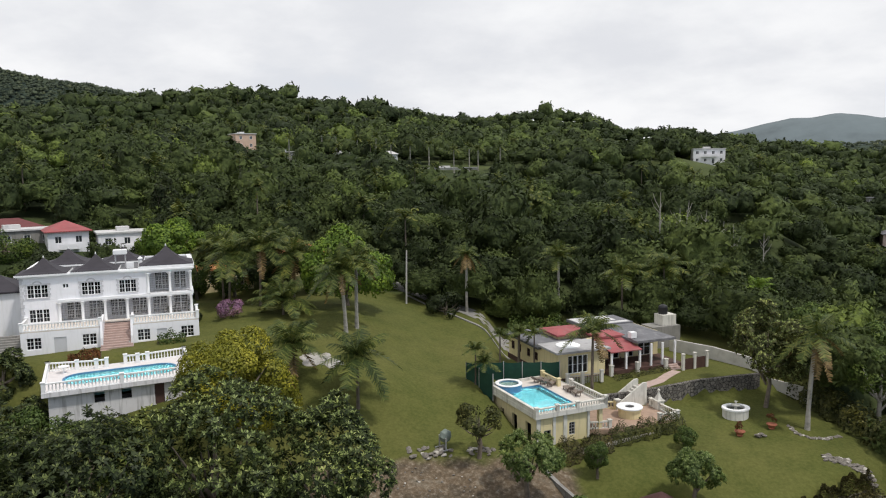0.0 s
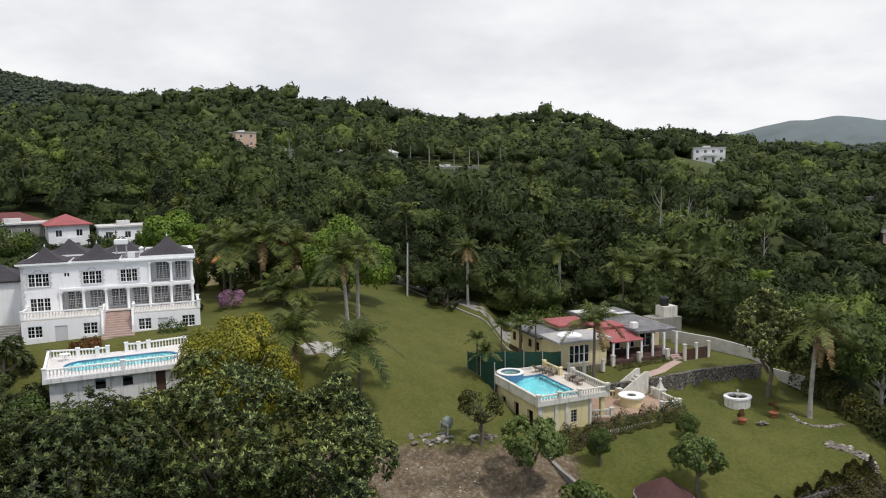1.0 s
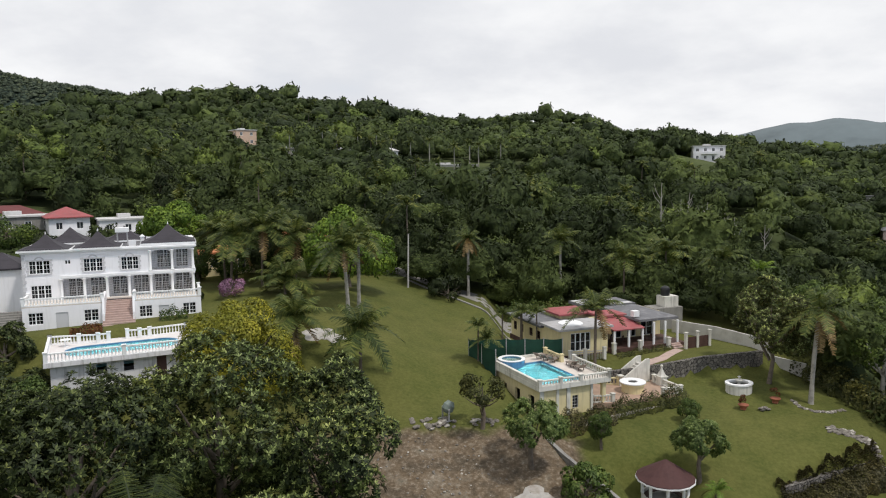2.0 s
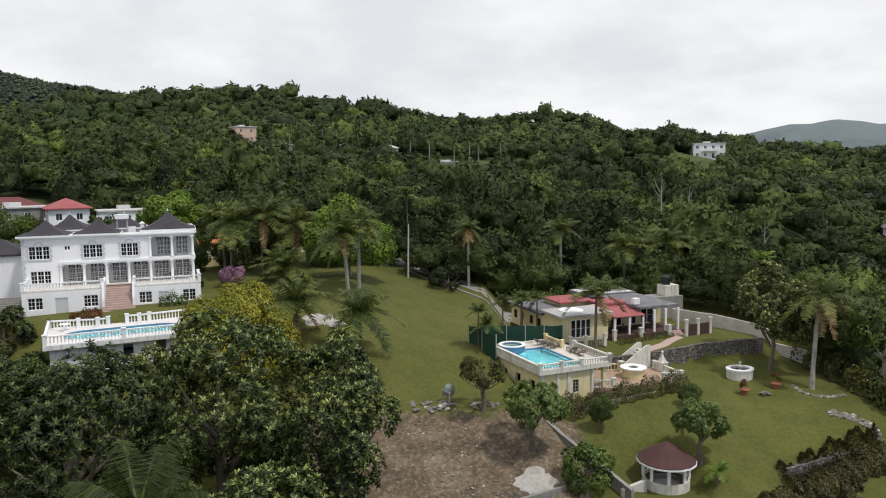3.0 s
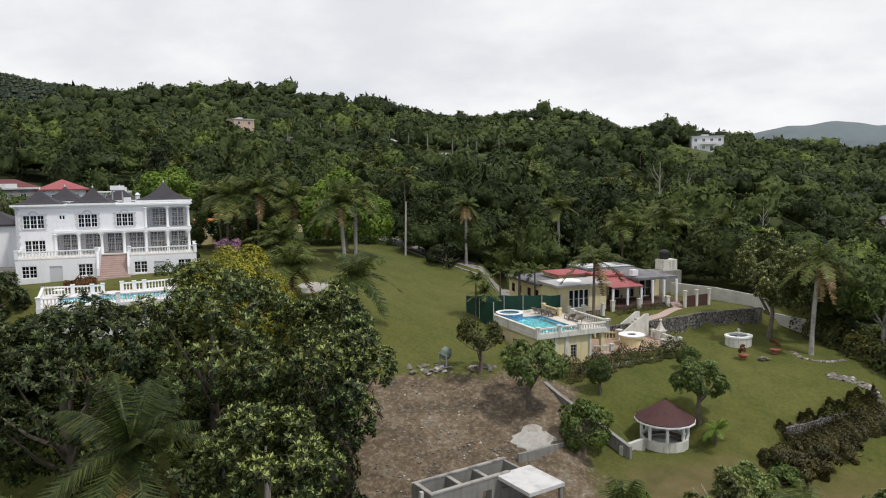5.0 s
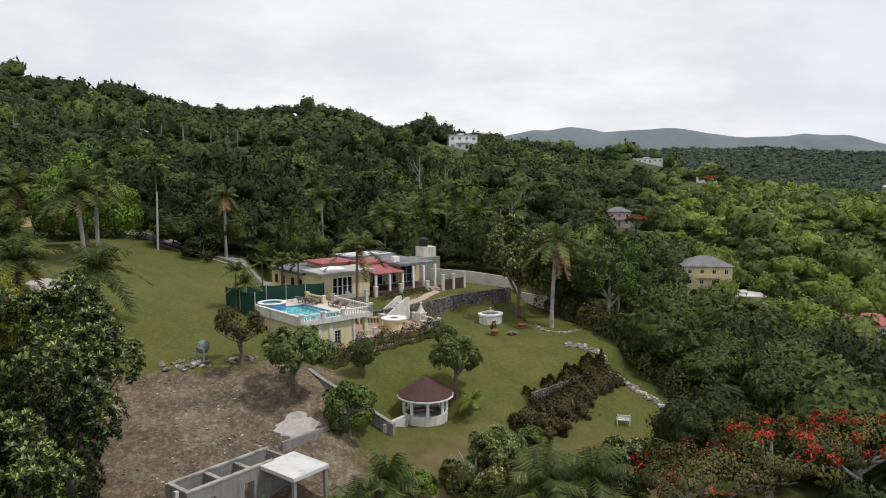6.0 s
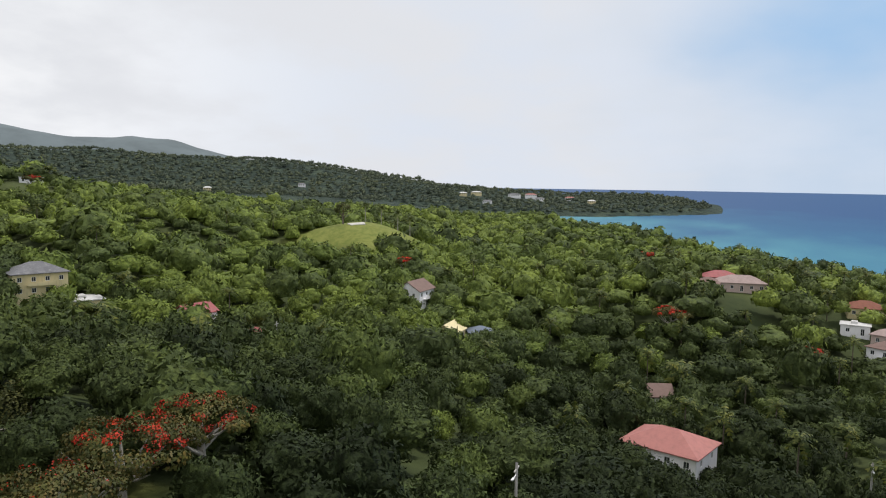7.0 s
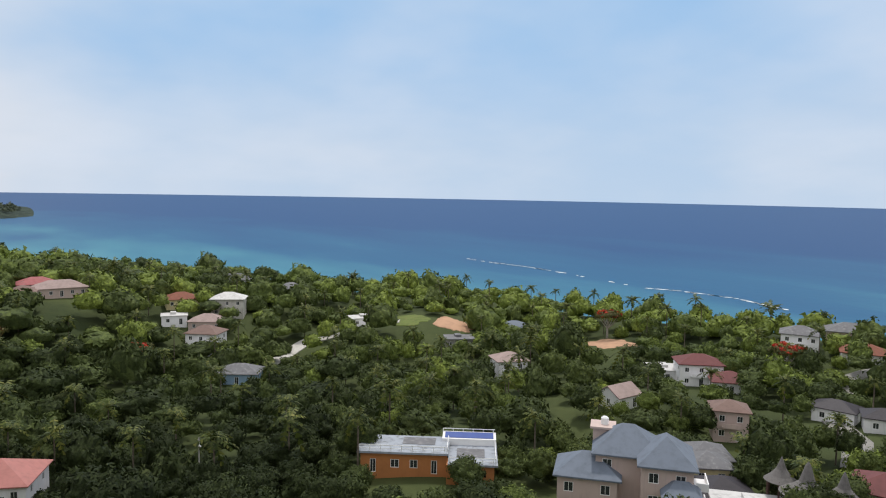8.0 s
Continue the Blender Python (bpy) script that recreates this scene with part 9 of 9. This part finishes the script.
hedge("terrace_planting", [(-32.4, 79.2), (-29.6, 80.2)], 0.9, 1.3, 500, 0.22, LEAF_GREEN, "green shrubs before the mansion's terrace wall", 206)
hedge("drive_planting", [(9.5, 105.0), (14.0, 103.0), (19.0, 101.5)], 3.0, 2.6, 2600, 0.30, LEAF_GREEN, "mixed green shrubs beside the drive", 207, category="shrubs")
hedge("drive_planting", [(-22.0, 112.0), (-14.0, 113.0), (-8.0, 115.5)], 2.4, 2.0, 2200, 0.28, LEAF_GREEN, "mixed green shrubs at the top of the lawn", 208, category="shrubs")
hedge("veranda_planting", [(19.4, 80.6), (23.6, 82.2), (26.6, 83.4)], 0.7, 0.6, 900, 0.16, LEAF_OLIVE, "low planting in front of the veranda", 209)
hedge("slope_shrubs", [(-36.0, 56.0), (-28.0, 57.0), (-21.0, 58.5), (-12.0, 58.0)], 4.0, 2.4, 5200, 0.34, LEAF_DARK, "rough green undergrowth on the slope below the pool terrace", 210, category="shrubs")
hedge("slope_shrubs", [(-9.5, 62.0), (-9.0, 56.0), (-7.6, 48.0)], 2.2, 1.5, 2600, 0.30, LEAF_DARK, "rough green undergrowth beside the bare bank", 211, category="shrubs")

# ---- woods ----
def wood_places(seed, n, dmin, dmax, amin, amax, gap, ntpl, smin, smax, lift=3.0):
    rng, x, y = spread_points(seed, n, dmin, dmax, amin, amax)
    ok = ~cleared(x, y)
    for px, py, r in PLOTS:
        ok &= (x - px) ** 2 + (y - py) ** 2 > r * r
    az = np.degrees(np.arctan2(x, y))
    ok &= (np.hypot(x, y) < curve(az, RIDGE_FAR) + 45) | (dmin > 800) | (az > 44)
    x, y = x[ok], y[ok]
    keep = thin_out(x, y, gap)
    x, y = x[keep], y[keep]
    z = height(x, y)
    ok = z > 1.5
    x, y, z = x[ok], y[ok], z[ok]
    m = len(x)
    az = np.degrees(np.arctan2(x, y))
    s = rng.uniform(smin, smax, m) * (1 + 0.45 * (rng.rand(m) > 0.86)) * (1 - 0.20 * sstep(az, 84, 104))
    hf = rng.uniform(0.75, 1.3, m)
    return np.column_stack([x, y, z + s * hf * lift + rng.uniform(-0.8, 2.8, m), rng.uniform(0, 6.28, m), s, hf, rng.randint(0, ntpl, m)])


def sun_shade_tone(x, y):
    """Coastal sunlight and valley cloud shade put into the leaf tone, with random patches."""
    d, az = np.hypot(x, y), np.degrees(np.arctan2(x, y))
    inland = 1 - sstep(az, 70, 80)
    # sunny lightens leaf colours beyond the near woods, standing for direct sun
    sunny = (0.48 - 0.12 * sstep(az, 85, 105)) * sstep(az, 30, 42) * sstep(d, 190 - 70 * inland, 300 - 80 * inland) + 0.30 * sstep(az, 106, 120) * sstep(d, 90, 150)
    # deep darkens the near valley's leaf colours as if under cloud
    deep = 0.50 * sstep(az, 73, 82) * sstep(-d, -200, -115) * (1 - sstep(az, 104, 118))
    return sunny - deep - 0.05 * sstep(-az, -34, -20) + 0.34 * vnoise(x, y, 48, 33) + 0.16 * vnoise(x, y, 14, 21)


A0, A1 = -37, 156
near_wood = wood_places(1, 9000, 42, 112, A0, A1, 5.6, 5, 0.66, 1.08, 2.4)
scatter("near_woods", NEAR_T, near_wood, LEAF_WOOD, "dense tropical woodland with mixed green crowns", "trees", sun_shade_tone, 3)
edge_wood = wood_places(3, 9000, 112, 152, A0, A1, 6.0, 5, 0.68, 1.12, 2.3)
scatter("edge_woods", EDGE_T, edge_wood, LEAF_WOOD, "dense mixed tropical woodland beyond the garden", "trees", sun_shade_tone, 3)
mid_wood = wood_places(5, 22000, 152, 225, A0, A1, 6.4, 6, 0.72, 1.22, 2.3)
scatter("valley_woods", MID_T, mid_wood, LEAF_WOOD, "dense tropical woodland filling the valley", "trees", sun_shade_tone, 3)
hill_wood = wood_places(2, 40000, 225, 400, A0, A1, 7.4, 6, 0.8, 1.35, 2.0)
scatter("hill_woods", HILL_T, hill_wood, LEAF_WOOD, "dense green tropical forest covering the hillside", "trees", sun_shade_tone, 3)
far_wood = wood_places(6, 70000, 400, 800, A0 - 4, 100, 8.4, 6, 0.85, 1.4, 1.8)
scatter("upper_woods", FAR_T, far_wood, LEAF_WOOD, "dense green forest along the upper ridge", "trees", sun_shade_tone, 3)
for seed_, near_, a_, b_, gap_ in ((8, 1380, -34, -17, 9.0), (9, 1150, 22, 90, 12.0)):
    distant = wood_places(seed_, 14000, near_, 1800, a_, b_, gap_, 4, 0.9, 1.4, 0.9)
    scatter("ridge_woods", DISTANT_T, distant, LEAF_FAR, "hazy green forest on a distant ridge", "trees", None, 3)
# palms standing among the woods
PALM_T = [palm_head(300 + i, 18, 4.5, 6, 0.62, 1, 0.75)[0] for i in range(4)]
PALM_T = [(v, unit(v + np.array([0, 0, 1.2]))) for v in PALM_T]
pw = wood_places(4, 1900, 105, 480, A0, A1, 12, 4, 0.8, 1.15, 0)
pa, pd = np.degrees(np.arctan2(pw[:, 0], pw[:, 1])), np.hypot(pw[:, 0], pw[:, 1])
pw = pw[(pa > 84) & (pd < 330) | (np.arange(len(pw)) % 4 == 0)][:330]
pg = height(pw[:, 0], pw[:, 1])
pw[:, 2] = pg + np.random.RandomState(7).uniform(7.5, 10.5, len(pw))
pw[:, 5] = 1.0
scatter("wood_palms", PALM_T, pw, LEAF_PALM, "coconut and royal palms rising out of the woods", "palms")
tv, tf = tubes([rod([(a, b, g - 0.3), (a, b, z)], [0.17, 0.12], 5) for (a, b, z), g in zip(pw[:, :3], pg)])
tagged(new("wood_palm_trunks", grid_mesh("wood_palm_trunks", tv, tf, BARK)), "slim pale palm trunks standing in the woods", "palms", kind="stuff")
